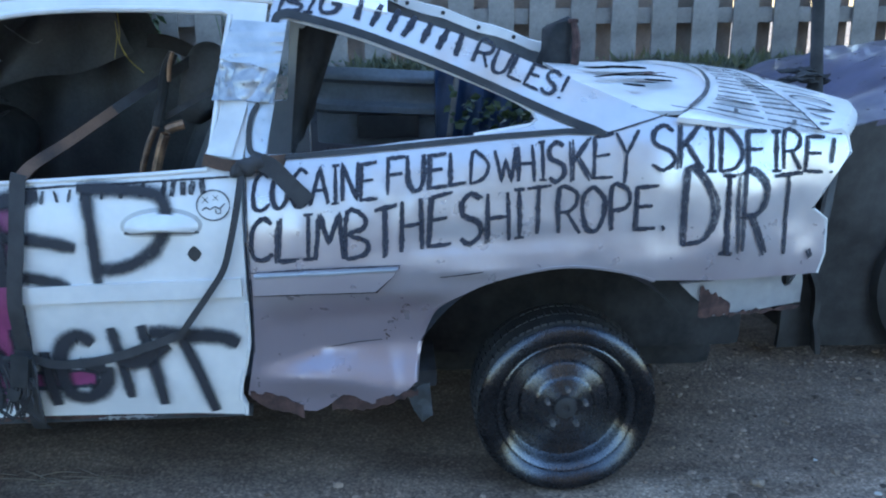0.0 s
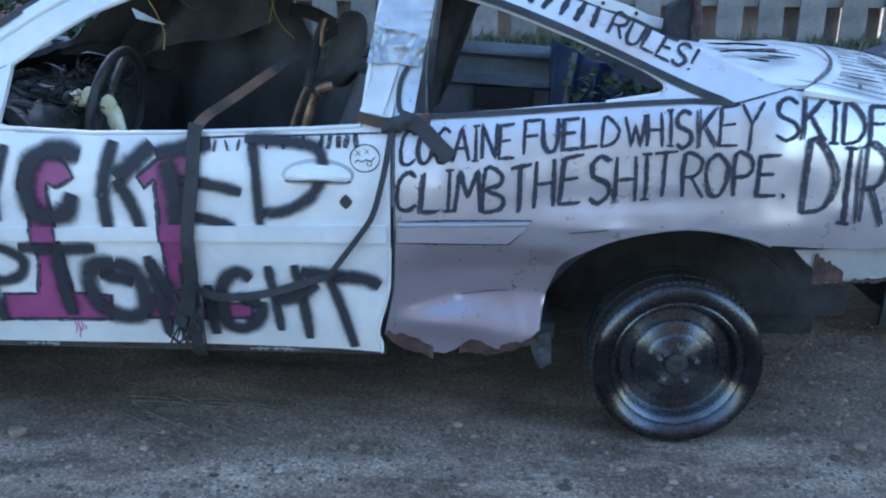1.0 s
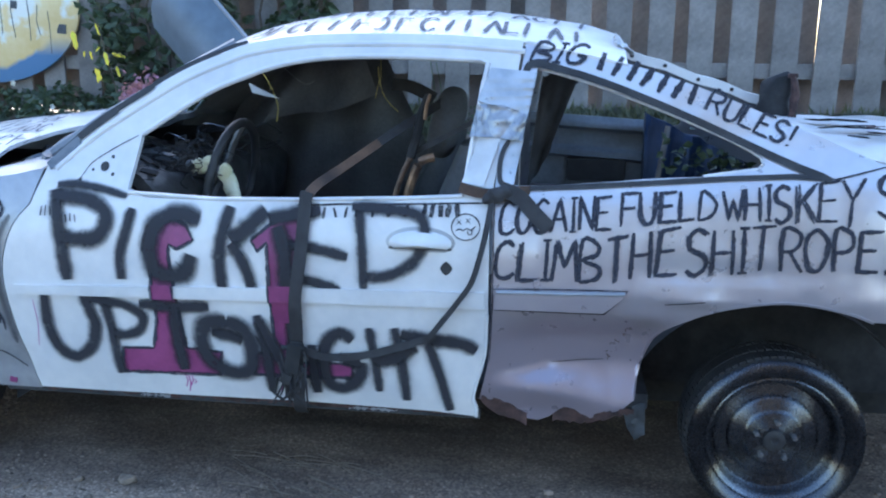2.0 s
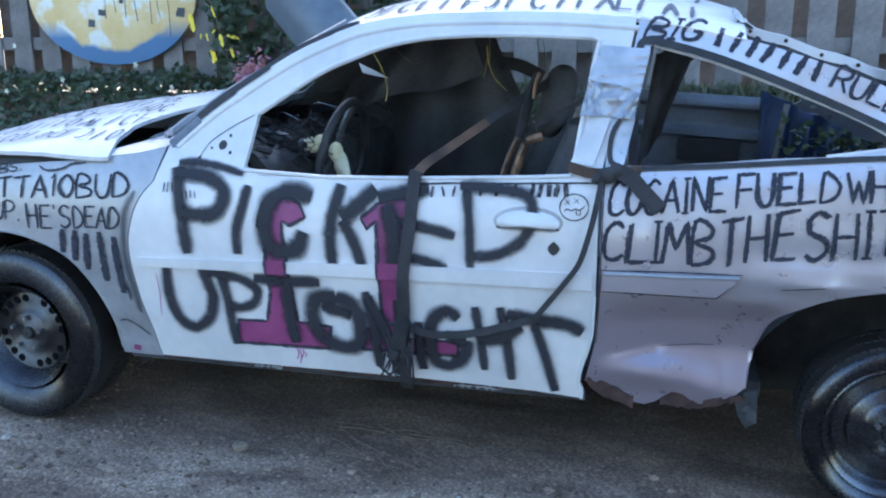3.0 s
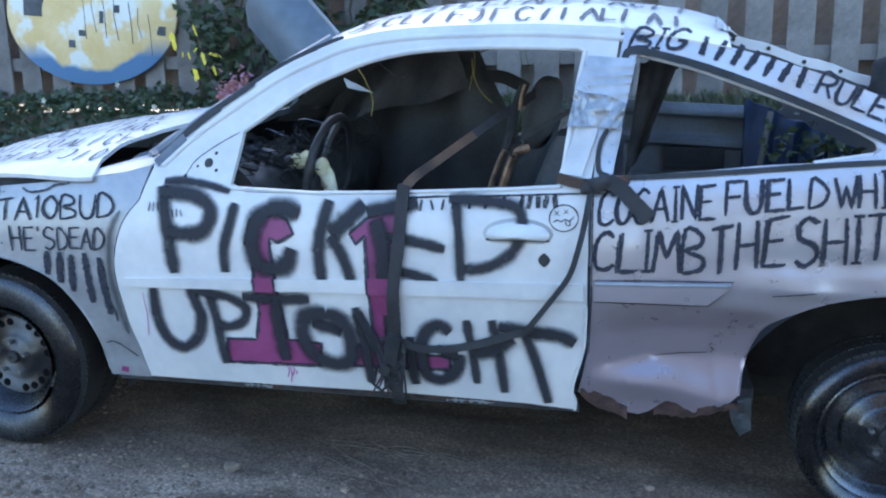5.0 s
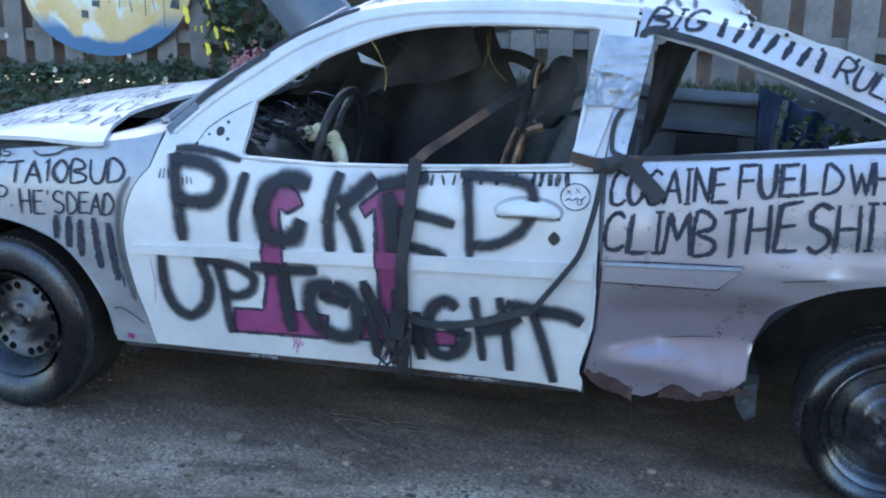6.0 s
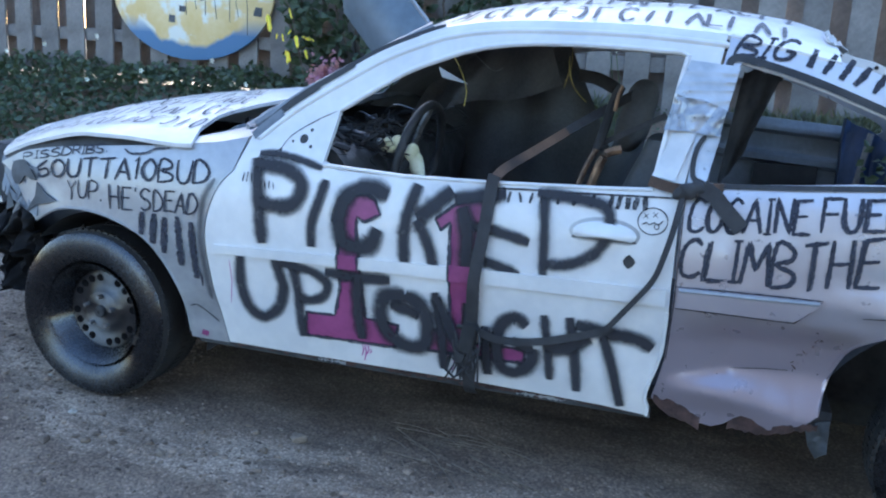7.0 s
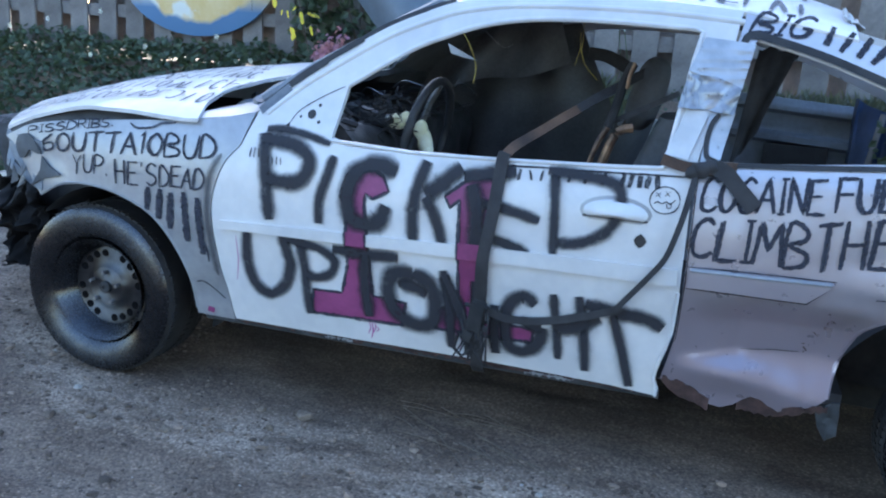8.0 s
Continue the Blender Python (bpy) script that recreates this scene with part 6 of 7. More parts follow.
# far inner side of the rear: ridged trim, blue tarp, stick
def trim_panel(u, v):
    prof = [(0.0, 1.385), (0.1, 1.36), (0.16, 1.36), (0.2, 1.4), (0.42, 1.405), (0.46, 1.37), (0.55, 1.37), (0.6, 1.41), (1.0, 1.41)]
    x = 1.9 + 0.52 * u
    z = 1.03 - 0.03 * u - (0.3 + 0.0 * u) * v
    edge = 0.03 * max(0.0, 1 - u * 14)
    return Vector((x, lerp_at(prof, v) + edge, z))


trim = part("rear_side_trim", thicken(loft(trim_panel, 16, 40), (0, 0.02, 0)), GREYPL, car, "grey ridged plastic side trim")
bm = bmesh.new()
box(bm, (2.06, 1.375, 0.75), (2.3, 1.4, 0.84), 0.01)
subpart("trim_recess", bm, RUBBER, trim, "black recess in the side trim")


def tarp_sheet(u, v):
    x = 2.36 + 0.42 * u
    y = 1.25 + 0.022 * math.sin(u * 26 + 2.5 * math.sin(3 * v) + 2 * noise.noise((u * 4, v * 2, 1))) + 0.03 * noise.noise((u * 9, v * 4, 3))
    z = (1.04 - 0.2 * u + 0.02 * noise.noise((u * 7, 1, 1))) * (1 - v) + 0.45 * v
    return Vector((x, y - 0.04 * v, z))


tagged(new("blue_tarp", mesh_of("blue_tarp", thicken(loft(tarp_sheet, 40, 14), (0, 0.08, 0)), TARP)), "crumpled blue plastic tarp bundled in the car's rear", "tarp")
bm = bmesh.new()
tube(bm, [(2.36, 1.1, 0.5), (2.43, 1.12, 1.0)], 0.011, 8)
whole("broom_stick", bm, WOOD, "thin grey wooden stick leaning in the rear", "stick")

# a black boot-like rubber piece standing on the rear tray
bm = bmesh.new()
prof = [(0.0, 0.055), (0.03, 0.056), (0.06, 0.05), (0.09, 0.052), (0.12, 0.048), (0.14, 0.04), (0.15, 0.02)]
for i, (h, r) in enumerate(prof):
    for k in range(16):
        a = 2 * math.pi * k / 16
        bend = 0.02 * (h / 0.15) ** 2
        bm.verts.new((2.70 + bend + r * math.cos(a), 0.7 + 0.7 * r * math.sin(a), 1.055 + h + 0.008 * math.cos(a) * (i > 4)))
bm.verts.ensure_lookup_table()
for i in range(len(prof) - 1):
    for k in range(16):
        bm.faces.new([bm.verts[i * 16 + k], bm.verts[i * 16 + (k + 1) % 16], bm.verts[(i + 1) * 16 + (k + 1) % 16], bm.verts[(i + 1) * 16 + k]])
bm.faces.new([bm.verts[(len(prof) - 1) * 16 + k] for k in range(16)])
for v in bm.verts:
    v.co += Vector((noise.noise(v.co * 22), noise.noise(v.co * 23), 0)) * 0.012
boot = part("rubber_post", bm, SOOT, car, "bent black rubber post on the rear tray")
bm = bmesh.new()
box(bm, (2.735, 0.66, 1.192), (2.765, 0.7, 1.206), 0.004)
tube(bm, smooth_line([(2.752, 0.655, 1.05), (2.758, 0.655, 1.12), (2.752, 0.66, 1.195)], 4), [0.012, 0.012, 0.013, 0.013, 0.013, 0.012, 0.012, 0.011, 0.009], 8)
for v in bm.verts:
    v.co += Vector((noise.noise(v.co * 40), 0, 0)) * 0.006
subpart("rusty_tip", bm, RUST, boot, "rusty brown tip")


# ---- straps tied round the door ----
def webbing(bm, pts, w, thick=0.003, across=None):
    """A flat band along 3D points."""
    P = smooth_line(pts, 6)
    rows = []
    for i, p in enumerate(P):
        t = (P[min(i + 1, len(P) - 1)] - P[max(i - 1, 0)]).normalized()
        n = Vector((0, -1, 0.15)) if across is None else Vector(across)
        s = t.cross(n).normalized() * (w / 2) * (1 + 0.08 * noise.noise((p.x * 9, p.z * 9, 1)))
        o = s.cross(t).normalized() * thick
        rows.append([bm.verts.new(q) for q in (p - s, p + s, p + s + o, p - s + o)])
    for a, b in zip(rows, rows[1:]):
        for k in range(4):
            bm.faces.new((a[k], a[(k + 1) % 4], b[(k + 1) % 4], b[k]))
    bm.faces.new(rows[0])
    bm.faces.new(rows[-1][::-1])
    bmesh.ops.recalc_face_normals(bm, faces=bm.faces)
    return bm


def off_side(x, z, d=0.022):
    return on_side(x, z) + Vector((0, -d, 0))


strap = thing("ratchet_strap", (1.33, -0.1, 0.28), "black webbing strap with a ratchet, tied round the door", "strap")
bm = webbing(bmesh.new(), [off_side(1.362, 0.888, 0.03), off_side(1.357, 0.86), off_side(1.35, 0.725), off_side(1.335, 0.6, 0.03), off_side(1.331, 0.48), off_side(1.328, 0.36), off_side(1.326, 0.28), off_side(1.326, 0.25, 0.0)], 0.034)
part("webbing", bm, WEB, strap, "black webbing band down the door")
bm = webbing(bmesh.new(), [off_side(1.357, 0.87, 0.024), (1.372, 0.0, 0.898), (1.41, 0.12, 0.93), (1.455, 0.18, 0.964), (1.5, 0.23, 0.997)], 0.027, across=(0.3, -1, 0.5))
part("webbing", bm, WEBBROWN, strap, "faded brown webbing running into the cabin")
bm = webbing(bmesh.new(), [(1.498, 0.228, 0.996), (1.56, 0.3, 1.04), (1.68, 0.42, 1.12)], 0.027, across=(0.3, -1, 0.5))
part("webbing", bm, WEB, strap, "dark end of the webbing inside the cabin")
bm = webbing(bmesh.new(), [off_side(1.345, 0.462, 0.03), off_side(1.402, 0.44, 0.025), off_side(1.5, 0.446), off_side(1.6, 0.475), off_side(1.69, 0.508), off_side(1.712, 0.525, 0.024)], 0.021)
part("webbing", bm, WEB, strap, "black webbing slung along the door")
bm = webbing(bmesh.new(), [off_side(1.69, 0.505, 0.028), off_side(1.73, 0.56, 0.03), off_side(1.77, 0.615, 0.03), off_side(1.806, 0.67, 0.03), off_side(1.826, 0.735, 0.03), off_side(1.842, 0.81, 0.028), off_side(1.853, 0.892)], 0.015)
part("webbing", bm, WEB, strap, "black webbing slung up to the pillar")
bm = bmesh.new()
for y in (-0.125, -0.1):
    box(bm, (1.312, y - 0.002, 0.405), (1.352, y + 0.002, 0.485), 0.002, Euler((0, 0.15, 0)).to_matrix().to_4x4())
box(bm, (1.296, -0.128, 0.372), (1.326, -0.104, 0.402), 0.006, Euler((0, 0.5, 0)).to_matrix().to_4x4())
tube(bm, [(1.285, -0.115, 0.385), (1.275, -0.12, 0.345), (1.3, -0.12, 0.325), (1.325, -0.115, 0.35)], 0.005, 6)
tube(bm, [(1.3, -0.12, 0.475), (1.365, -0.12, 0.473)], 0.006, 8)
ratchet = part("ratchet", bm, SOOT, strap, "dark ratchet buckle")
bm = bmesh.new()
rng = random.Random(6)
for k in range(14):
    x = rng.uniform(1.285, 1.36)
    tube(bm, smooth_line([(x, -0.11, rng.uniform(0.4, 0.47)), (x + rng.uniform(-0.03, 0.03), -0.125, rng.uniform(0.36, 0.44)), (x + rng.uniform(-0.03, 0.03), -0.11, rng.uniform(0.3, 0.34))], 4), 0.003, 5)
tagged(subpart("frayed_cord", bm, WEB, ratchet, "frayed black cord ends"), kind="stuff")
part("seat_belt", webbing(bmesh.new(), [(1.401, 0.950, 1.144), (1.474, 0.950, 1.135), (1.560, 0.950, 1.094)], 0.045, across=(0, -1, 0.2)), WEB, car, "black seat belt hanging across the cabin")
part("seat_belt", webbing(bmesh.new(), [(1.590, 0.330, 0.962), (1.672, 0.330, 1.005), (1.770, 0.300, 1.059)], 0.016, across=(0, -1, 0.2)), WEB, car, "black seat belt pulled to the pillar")
knot = thing("tied_belt", (1.86, -0.05, 0.9), "brown and black belt knotted round the pillar foot", "belt")
bm = webbing(bmesh.new(), [off_side(1.765, 0.91, 0.02), off_side(1.82, 0.898, 0.026), off_side(1.88, 0.898, 0.028), off_side(1.925, 0.905, 0.02), off_side(1.97, 0.9, -0.03)], 0.028)
part("band", bm, WEBBROWN, knot, "faded brown belt band")
bm = bmesh.new()
for c, r in (((1.862, 0.893), 0.022), ((1.885, 0.9), 0.02), ((1.845, 0.884), 0.016)):
    bmesh.ops.create_icosphere(bm, subdivisions=3, radius=r, matrix=Matrix.Translation(off_side(*c, 0.026)) @ Matrix.Diagonal((1.1, 0.6, 1, 1)))
for v in bm.verts:
    v.co += Vector((noise.noise(v.co * 50), noise.noise(v.co * 51), noise.noise(v.co * 52))) * 0.006
part("knot", bm, WEB, knot, "black knot")
bm = webbing(bmesh.new(), [off_side(1.895, 0.905, 0.03), off_side(1.925, 0.89, 0.03), off_side(1.96, 0.855, 0.022), off_side(2.0, 0.815, 0.015)], 0.042)
part("tail", bm, WEB, knot, "loose black end of the belt")


# ---- fence on the bank ----
fence = thing("fence", (0.5, 3.3, 0.8), "weathered grey-brown wooden board fence on a bank", "fence")
F0, F1, PITCH = -6.458, 8.0, 0.245


def board_mesh(w, h, material):
    bm = bmesh.new()
    box(bm, (-w / 2, -0.009, 0), (w / 2, 0.009, h), 0.003)
    return mesh_of("board", bm, material)


FRONT_BOARD, BACK_BOARD, WIDE_BOARD = board_mesh(0.15, 2.05, WOOD), board_mesh(0.178, 2.05, WOODSHADE), board_mesh(0.212, 2.05, WOODSHADE)
rng = random.Random(9)
count = int((F1 - F0) / PITCH)
for i in range(count):
    x = F0 + i * PITCH
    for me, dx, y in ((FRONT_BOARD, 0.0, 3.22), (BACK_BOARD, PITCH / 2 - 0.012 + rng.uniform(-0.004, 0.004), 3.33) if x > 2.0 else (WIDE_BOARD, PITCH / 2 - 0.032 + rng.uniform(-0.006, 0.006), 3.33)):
        b = part("board", me, None, fence, at=(x + dx + rng.uniform(-0.006, 0.006), y, (0.8 if x > -1.0 else 0.9) + rng.uniform(-0.03, 0.03)))
        b.rotation_euler = (rng.uniform(-0.01, 0.01), rng.uniform(-0.012, 0.012), rng.uniform(-0.03, 0.03))
for z in (1.19, 2.5):
    bm = bmesh.new()
    box(bm, (F0 - 0.1, 3.235, z - 0.045), (F1, 3.315, z + 0.045), 0.004)
    part("rail", bm, WOOD, fence, "horizontal fence rail")
for x in (-5.6, -3.2, -0.8, 1.6, 4.0, 6.4):
    bm = bmesh.new()
    box(bm, (x - 0.05, 3.35, 0.3), (x + 0.05, 3.45, 2.8), 0.006)
    part("post", bm, WOOD, fence, "fence post")


# ---- plants ----
def leaf_cloud(name, points, size, material, label, category, kind="stuff", droop=0.35, seed=1, long=1.0, parent=None):
    """Many single leaves, each a folded blade of two faces."""
    r = np.random.RandomState(seed)
    P = np.array(points, float)
    n = len(P)
    ax = r.normal(size=(n, 3))
    ax[:, 2] = ax[:, 2] * 0.5 - droop
    ax /= np.linalg.norm(ax, axis=1)[:, None]
    sd = np.cross(ax, r.normal(size=(n, 3)))
    sd /= np.linalg.norm(sd, axis=1)[:, None]
    up = np.cross(sd, ax)
    s = size * r.uniform(0.6, 1.3, (n, 1))
    V = np.empty((n, 5, 3))
    V[:, 0] = P
    V[:, 1] = P + ax * s * 0.45 * long + sd * s * 0.36 + up * s * 0.1
    V[:, 2] = P + ax * s * long
    V[:, 3] = P + ax * s * 0.45 * long - sd * s * 0.36 + up * s * 0.1
    V[:, 4] = P + ax * s * 0.5 * long
    idx = np.arange(n)[:, None] * 5
    F = np.concatenate([np.concatenate([idx, idx + 1, idx + 2, idx + 4], 1), np.concatenate([idx, idx + 4, idx + 2, idx + 3], 1)])
    me = bpy.data.meshes.new(name)
    me.from_pydata(V.reshape(-1, 3).tolist(), [], F.tolist())
    me.materials.append(material)
    ob = new(name, me)
    if parent:
        ob.parent, ob.matrix_parent_inverse = parent, Matrix.Translation(parent.location).inverted()
        return tagged(ob, label)
    return tagged(ob, label, category, kind=kind)


rng = random.Random(40)
pts = []
for k in range(26000):
    x = rng.uniform(-6.5, 0.9)
    y = rng.uniform(2.0, 3.18)
    clump = 0.16 + 0.14 * noise.noise((x * 2.2, y * 3, 3)) + 0.06 * noise.noise((x * 7, y * 7, 1))
    pts.append((x, y, bank(x, y) + max(0.0, clump) * rng.random() ** 0.6))
leaf_cloud("ivy_bank", pts, 0.05, IVY, "dense dark green ivy covering the bank", "ivy", seed=2)
pts = []
for k in range(9000):
    x = rng.uniform(0.9, 7.5)
    y = rng.uniform(2.3, 3.2)
    pts.append((x, y, bank(x, y) + 0.1 * rng.random()))
leaf_cloud("weeds", pts, 0.022, IVY, "low green weeds along the fence foot", "weeds", seed=3)
pts = []
for k in range(9000):
    x = rng.uniform(0.4, 7.5)
    y = rng.uniform(2.85, 3.2)
    if noise.noise((x * 1.7, 2.0, 0.3)) > -0.25:
        pts.append((x, y, bank(x, y) + 0.02))
leaf_cloud("grass", pts, 0.03, GRASS, "tall dry grass along the fence foot", "grass", droop=-1.0, seed=4, long=4.0)

# climbing vine left of the windscreen, with some yellow leaves in the sun
vine = thing("vine", (-0.55, 3.1, 0.8), "leafy green vine climbing the fence", "vine")
pts = []
for k in range(3600):
    a, h = rng.random(), rng.random()
    x = -0.95 + 1.7 * a + 0.25 * noise.noise((h * 3, a * 3, 5))
    if noise.noise((x * 3.1, h * 5, 8)) > -0.22 and h < 0.95 - 0.35 * abs(a - 0.45):
        pts.append((x, rng.uniform(2.95, 3.17), 0.9 + 1.5 * h))
leaf_cloud("leaves", pts, 0.075, IVY, "green vine leaves", "", seed=6, parent=vine)
for k in range(6):
    bm = bmesh.new()
    x = -0.8 + 0.25 * k
    tube(bm, smooth_line([(x, 3.1, 0.75), (x + 0.06, 3.12, 1.1), (x - 0.05, 3.1, 1.5), (x + 0.1, 3.12, 1.9), (x + 0.05, 3.12, 2.2)], 4), 0.008, 6)
    part("stem", bm, BARK, vine, "thin brown vine stem")
branch = thing("yellow_branch", (-0.8, 2.9, 0.85), "twig with bright yellow leaves standing out from the vine", "branch")
bm = bmesh.new()
tube(bm, smooth_line([(-0.72, 2.98, 0.85), (-0.78, 2.92, 1.2), (-0.82, 2.9, 1.42), (-0.9, 2.9, 1.5)], 4), 0.004, 6)
tube(bm, smooth_line([(-0.78, 2.92, 1.2), (-0.7, 2.9, 1.25), (-0.66, 2.9, 1.22)], 4), 0.003, 6)
part("twig", bm, BARK, branch)


def big_leaf(at, size, lean, turn):
    def f(u, v):
        w = math.sin(math.pi * min(1, u * 0.92 + 0.06)) ** 0.8 * (0.17 + 0.05 * math.sin(9 * u))
        return Vector(((v - 0.5) * 2 * w * size, 0.12 * size * abs(v - 0.5) - 0.15 * size * u * u, -u * size))
    bm = loft(f, 6, 4)
    bmesh.ops.transform(bm, matrix=Matrix.Translation(at) @ Euler((0, lean, turn)).to_matrix().to_4x4(), verts=bm.verts)
    return bm


for x, z, s, lean, turn in ((-0.992, 1.38, 0.115, -0.22, 0.2), (-0.826, 1.43, 0.075, -0.2, 0.9), (-0.785, 1.255, 0.082, -0.22, 0.3), (-0.737, 1.25, 0.06, -1.2, 0.2), (-0.7, 1.25, 0.055, -1.0, 0.4), (-0.857, 1.155, 0.08, -0.5, 0.2), (-0.835, 1.15, 0.08, 0.05, 0.5), (-0.71, 1.17, 0.065, -0.2, 0.9), (-0.877, 1.26, 0.05, -0.1, 1.2), (-0.918, 1.26, 0.035, 0.1, 0.6), (-0.816, 1.285, 0.035, 0.7, 0.3)):
    part("yellow_leaf", big_leaf((x, 2.9, z), s, lean, turn), YELLOW, branch)

pts = []
for k in range(95):
    a = rng.random()
    pts.append((2.42 + 0.26 * a + rng.gauss(0, 0.03), 0.95 + rng.gauss(0, 0.05), 0.86 + 0.1 * (1 - a) * rng.random() + rng.gauss(0, 0.03)))
leaf_cloud("leafy_sprig", pts, 0.035, IVY, "leafy green sprig growing into the car's rear", "weeds", seed=11)

# small white flowers in the ivy
def flower(at, size):
    bm = bmesh.new()
    for k in range(5):
        a = 2 * math.pi * k / 5
        c = bm.verts.new(at)
        p = [bm.verts.new(Vector(at) + size * Vector((r * math.cos(a + d), -0.12, r * math.sin(a + d)))) for r, d in ((0.6, -0.4), (1.0, 0.0), (0.6, 0.4))]
        bm.faces.new((c, *p))
    return bm


blooms = thing("white_flowers", (-2.0, 2.7, 0.6), "scattered small white flowers in the ivy", "flowers")
for x, y, z in ((-2.75, 2.62, 0.93), (-2.95, 2.6, 0.86), (-1.66, 2.6, 0.86), (-2.28, 2.95, 1.06), (-3.2, 2.7, 0.95), (-1.2, 2.7, 0.95), (-2.1, 2.62, 0.78), (-2.55, 2.75, 0.99), (-0.9, 2.6, 0.82), (-3.05, 2.6, 0.78), (-2.9, 2.65, 0.95), (-3.1, 2.62, 0.9)):
    part("flower", flower((x, y - 0.12, z + 0.12), 0.021), PETAL, blooms)
tall_flowers = thing("tall_white_flowers", (1.46, 2.75, 0.7), "two small white flowers on tall stalks by the fence", "flowers")
for x, z in ((1.26, 1.335), (1.3, 1.275)):
    part("flower", flower((x, 2.75, z), 0.03), PETAL, tall_flowers)
    bm = bmesh.new()
    tube(bm, smooth_line([(x + 0.1, 2.8, 0.6), (x + 0.05, 2.78, 1.0), (x, 2.755, z)], 4), 0.003, 5)
    part("stalk", bm, IVY, tall_flowers)
pts = []
for k in range(900):
    a, b = rng.gauss(0, 0.045), rng.gauss(0, 0.045)
    pts.append((-0.42 + a, 2.62 + rng.gauss(0, 0.06), 1.0 + b + 0.25 * a))
leaf_cloud("pink_flower_bush", pts, 0.035, PINKP, "faded pink flowering clump by the ivy", "flowers", seed=8)

# painted round board hung on the fence
disc = thing("painted_board", (-1.83, 3.17, 1.05), "round board painted yellow and white with a blue lower rim", "sign")


def dish(u, v):
    a, r = 2 * math.pi * v, u
    return Vector((0.655 * r * math.cos(a), -0.05 * (1 - r**3), 0.48 * r * math.sin(a)))


part("board_face", thicken(loft(dish, 10, 48), (0, 0.02, 0)), BOARD, disc, at=(-1.74, 3.16, 1.53))
for x, z, w, h in ((-2.12, 1.62, 0.2, 0.2), (-1.2, 1.4, 0.06, 0.06), (-1.78, 1.4, 0.05, 0.04), (-1.87, 1.33, 0.05, 0.05), (-1.62, 1.5, 0.03, 0.08), (-1.5, 1.55, 0.04, 0.05)):
    bm = bmesh.new()
    y = 3.16 - 0.05 * (1 - math.hypot((x + 1.74) / 0.655, (z - 1.53) / 0.48) ** 3)
    box(bm, (x - w / 2, y - 0.004, z - h / 2), (x + w / 2, y + 0.003, z + h / 2), 0.0015, Euler((0, 0.1, 0)).to_matrix().to_4x4())
    part("dark_patch", bm, FLAP, disc, "dark square patch")
for k in range(7):
    x = -1.75 + 0.08 * k + rng.uniform(-0.02, 0.02)
    bm = bmesh.new()
    tube(bm, [(x, 3.112, 1.75 - 0.04 * k), (x + 0.01 * (-1) ** k, 3.11, 1.6 - 0.03 * k), (x + 0.01, 3.11, 1.42 - 0.02 * k + rng.uniform(-0.06, 0.06))], 0.0022, 5)
    part("crack", bm, FLAP, disc, "dark vertical crack")


# large blue-grey panel leaning behind the windscreen
def leaning(u, v):
    w = 0.185 * min(1.0, 6 * v + 0.6, 9 * (1.0 - v) + 0.7)
    x = (u - 0.5) * 2 * w
    p = Vector((x, -0.08 * math.cos(math.pi * (u - 0.5)) - 0.05 * math.sin(math.pi * v), 2.03 * v))
    return Matrix.Translation((1.23, 2.3, 0.1)) @ Euler((radians(-4), radians(-43), 0)).to_matrix().to_4x4() @ p


panel = thing("leaning_panel", (1.3, 2.3, 0.0), "curved blue-grey metal panel leaning on the bank", "panel")
part("panel_sheet", thicken(loft(leaning, 16, 24), (0, 0.015, 0)), PANELM, panel)
# highlight along the panel's right edge, put into a paler tube
bm = bmesh.new()
tube(bm, [leaning(1.0, v) for v in [k / 12 for k in range(13)]], 0.012, 6)
part("rolled_edge", bm, SILVER, panel, "edge tube in a paler colour for its highlight")


# ---- dark blue wreck standing behind the car ----
wreck = thing("wrecked_car", (4.4, 1.5, 0.0), "crumpled dark blue derby car parked behind", "car")


def wreck_hood(u, v):
    x, y = 3.55 + 1.7 * u, 0.75 + 1.6 * v
    z = 0.8 + 0.34 * math.sin(min(1.0, u * 1.25) * math.pi / 2) * (0.8 + 0.2 * math.sin(math.pi * v)) + 0.05 * noise.noise((x * 3, y * 3, 2)) + 0.02 * noise.noise((x * 9, y * 9, 2))
    return Vector((x, y, z))


part("hood", thicken(loft(wreck_hood, 30, 24), (0, 0, -0.02)), NAVY, wreck, "crumpled dark blue hood")


def wreck_front(u, v):
    p = wreck_hood(0, u)
    return p + Vector((0.05 * noise.noise((u * 6, v * 5, 4)) + 0.12 * v, 0, -(p.z - 0.05) * v))


part("nose", thicken(loft(wreck_front, 20, 12), (0.02, 0, 0)), RUBBER, wreck, "smashed black nose")


def wreck_side(u, v):
    p = wreck_hood(u, 0)
    return p + Vector((0, 0.03 * noise.noise((u * 7, v * 4, 9)) + 0.05 * v, -(p.z - 0.06) * v))


part("side", thicken(loft(wreck_side, 24, 10), (0, 0.02, 0)), RUBBER, wreck, "dark battered flank")
bm = bmesh.new()
lathe(bm, [(0.1, 0.02), (0.16, 0.0), (0.24, -0.01), (0.29, 0.02), (0.3, 0.1), (0.28, 0.18), (0.1, 0.18)], 40)
part("tyre", bm, TYRE, wreck, "black tyre", at=(4.15, 0.72, 0.3))
bm = bmesh.new()
tube(bm, [(3.66, 0.95, 0.86), (3.665, 0.95, 1.0), (3.64, 0.95, 1.3), (3.63, 0.95, 1.6)], [0.045, 0.022, 0.021, 0.021], 12)
part("exhaust_pipe", bm, SOOT, wreck, "black exhaust pipe rising through the hood")
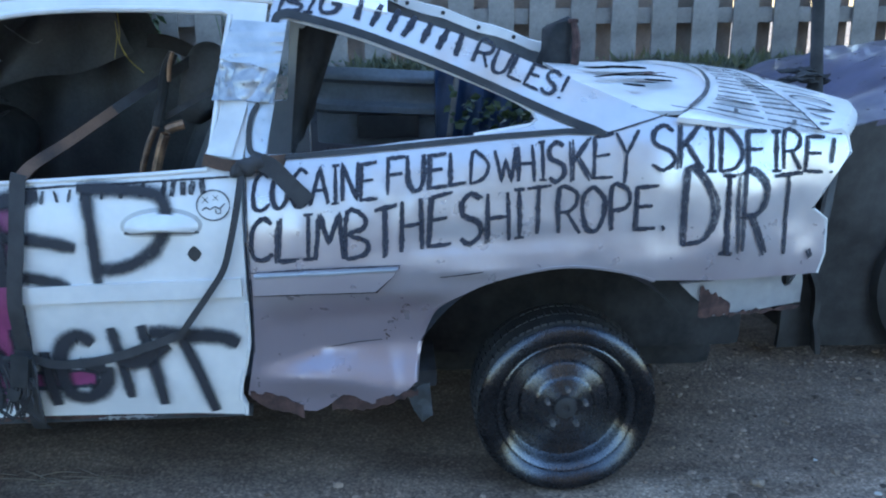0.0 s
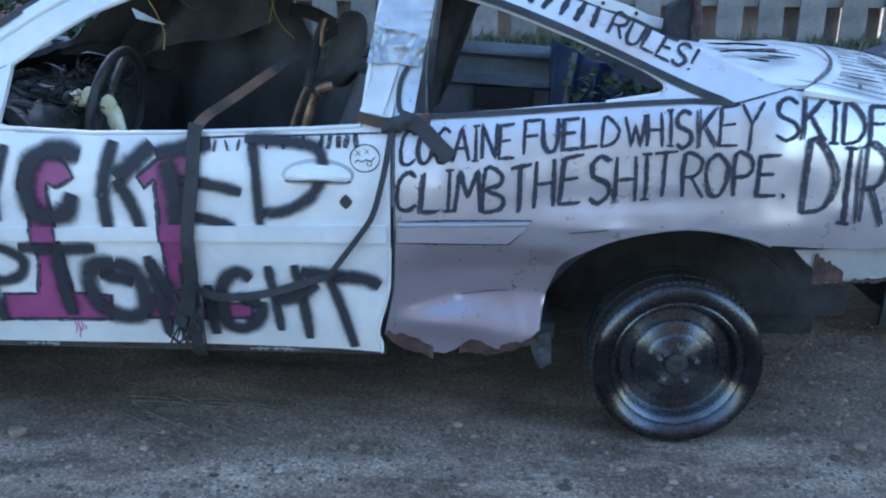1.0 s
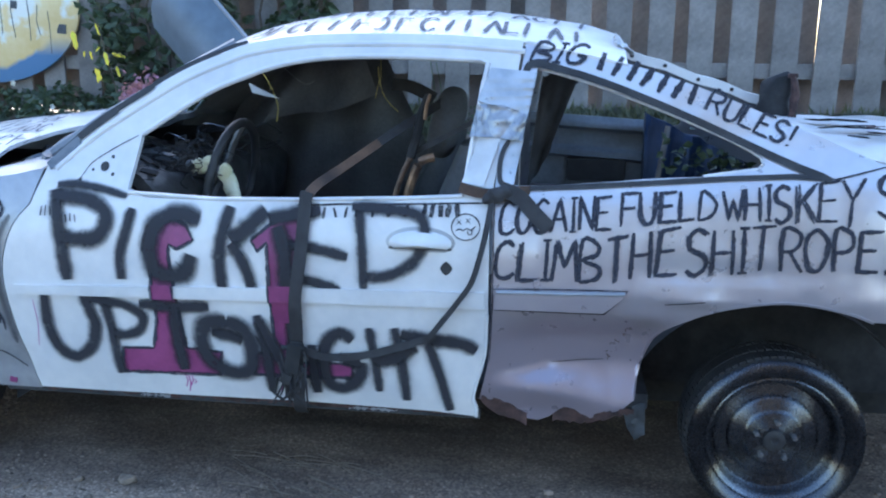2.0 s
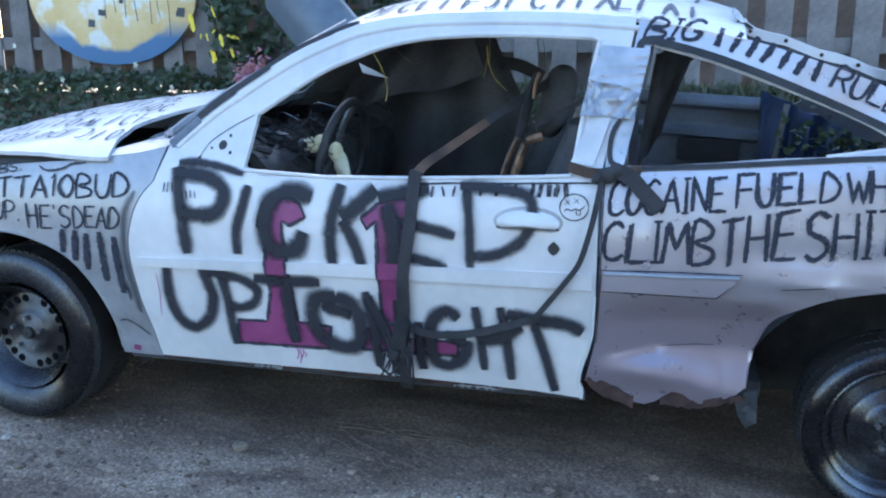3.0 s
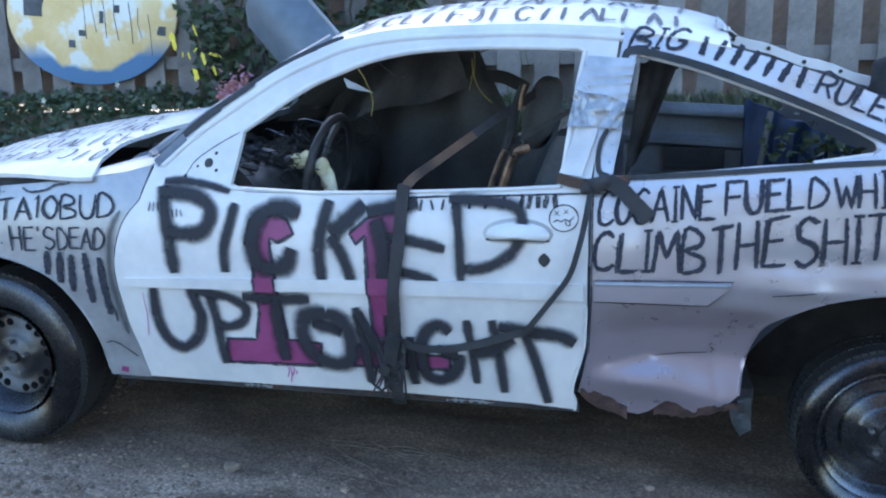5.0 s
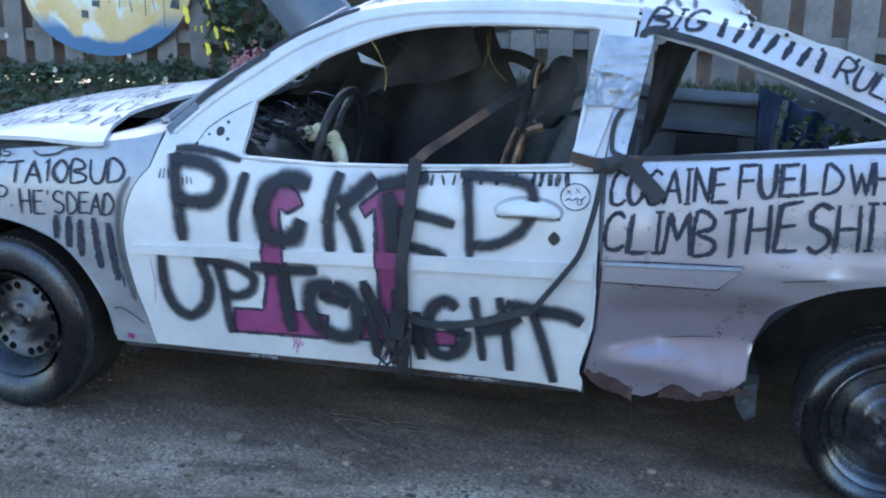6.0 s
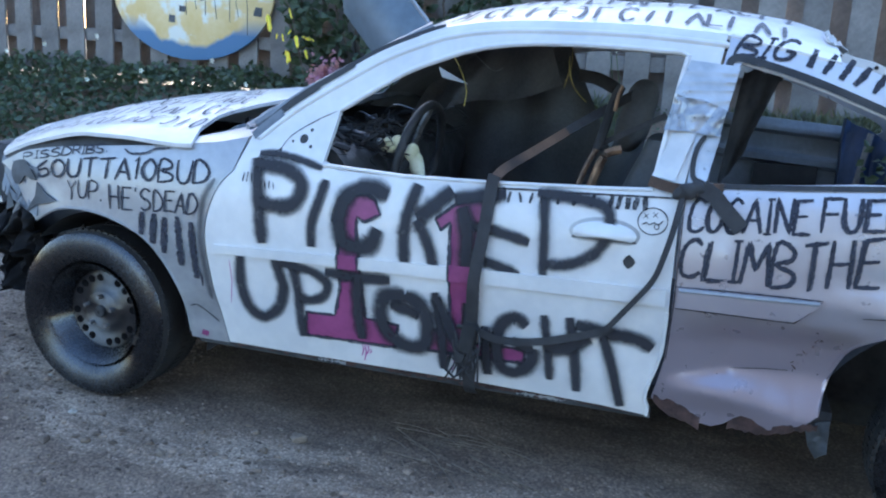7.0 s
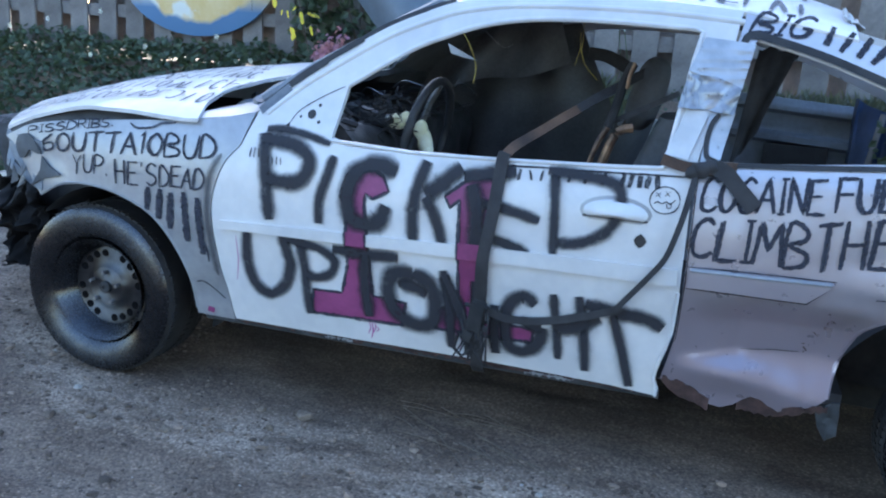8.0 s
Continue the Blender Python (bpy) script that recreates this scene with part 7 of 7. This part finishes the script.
for k in range(12):
    rr = random.Random(k)
    p = Vector((3.64 + rr.uniform(-0.08, 0.08), 0.95 + rr.uniform(-0.06, 0.06), 1.0 + rr.uniform(-0.02, 0.03)))
    bm = bmesh.new()
    bmesh.ops.create_icosphere(bm, subdivisions=2, radius=0.03, matrix=Matrix.Translation(p) @ Matrix.Diagonal((1.3, 1, 0.25, 1)))
    for v in bm.verts:
        v.co += Vector((noise.noise(v.co * 40), noise.noise(v.co * 41), noise.noise(v.co * 42))) * 0.012
    part("metal_shard", bm, SOOT, wreck, "torn metal round the pipe", smooth=False)


# ---- stones and twigs on the lane ----
def stones(n, area, size, seed, name, label, material=None):
    r = random.Random(seed)
    base = bmesh.new()
    bmesh.ops.create_icosphere(base, subdivisions=1, radius=1)
    V = np.array([v.co[:] for v in base.verts])
    F = np.array([[v.index for v in f.verts] for f in base.faces])
    base.free()
    vs, fs = [], []
    for k in range(n):
        x, y = r.uniform(area[0], area[1]), r.uniform(area[2], area[3])
        while 0.15 < x < 2.9 and y > r.uniform(-0.1, 0.12):  # swept bare under the car
            x, y = r.uniform(area[0], area[1]), r.uniform(area[2], area[3])
        s = size * r.lognormvariate(0, 0.5)
        rot = np.array(Euler((r.random() * 6, r.random() * 6, r.random() * 6)).to_matrix())
        q = (V * (1 + 0.25 * np.random.RandomState(seed * 9999 + k).uniform(-1, 1, (len(V), 1)))) @ rot.T * s * np.array((r.uniform(0.8, 1.4), 1, 0.55))
        vs.append(q + np.array((x, y, ground_z(x, y) + 0.1 * s)))
        fs.append(F + k * len(V))
    me = bpy.data.meshes.new(name)
    me.from_pydata(np.concatenate(vs).tolist(), [], np.concatenate(fs).tolist())
    me.materials.append(material or GRAVEL)
    tagged(new(name, me), label, "gravel", kind="stuff")


stones(30000, (-1.8, 4.2, -1.0, 1.0), 0.0035, 3, "gravel", "loose small gravel on the dirt")
stones(330, (-1.8, 4.2, -1.0, 0.9), 0.0065, 5, "pebbles", "scattered grey pebbles on the dirt")
stones(45, (-1.6, 3.8, -1.0, 0.3), 0.005, 8, "pale_pebbles", "few pale pebbles on the dirt", PALE)


def rock(at, s, seed):
    bm = bmesh.new()
    bmesh.ops.create_icosphere(bm, subdivisions=3, radius=s * 0.85, matrix=Matrix.Translation(at) @ Matrix.Diagonal((1.2, 1, 0.75, 1)))
    for v in bm.verts:
        q = v.co * (1.1 / s) + Vector((seed * 3, 0, 0))
        v.co += (v.co - Vector(at)) * (0.5 * noise.noise(q) + 0.25 * noise.noise(q * 2.7))
    return bm


for k, (x, y, s) in enumerate(((0.778, -0.02, 0.026), (0.64, -0.05, 0.013), (0.72, -0.14, 0.014), (0.2, -0.3, 0.016), (3.15, 0.0, 0.018), (1.4, -0.2, 0.012), (0.45, -0.28, 0.015), (2.2, -0.2, 0.013))):
    whole("stone", rock((x, y, ground_z(x, y) + s * 0.3), s, k), STONE, "grey stone lying on the dirt", "stone", "stones on the lane")
bm = bmesh.new()
rng = random.Random(77)
for k in range(26):
    x, y = rng.uniform(1.0, 1.4), rng.uniform(-0.02, 0.22)
    a = rng.gauss(-0.5, 0.25)
    l = rng.uniform(0.08, 0.28)
    z = ground_z(x, y)
    tube(bm, smooth_line([(x, y, z + 0.008), (x + l * 0.5 * math.cos(a), y + l * 0.5 * math.sin(a), z + 0.009 + rng.random() * 0.006), (x + l * math.cos(a), y + l * math.sin(a), z + 0.006)], 3), 0.0016, 5)
whole("dry_twigs", bm, DRY, "small heap of dry twigs under the car", "twigs", kind="stuff")


# added tall dark wall, unseen behind the camera, blocks sky to shape wheel reflections
whole("reflection_wall", box(bmesh.new(), (1.2, -6.3, 0.0), (6.2, -6.0, 6.5), 0.02), WALLM, "added unseen dark wall that shapes the wheel reflections", "wall", kind="structure")
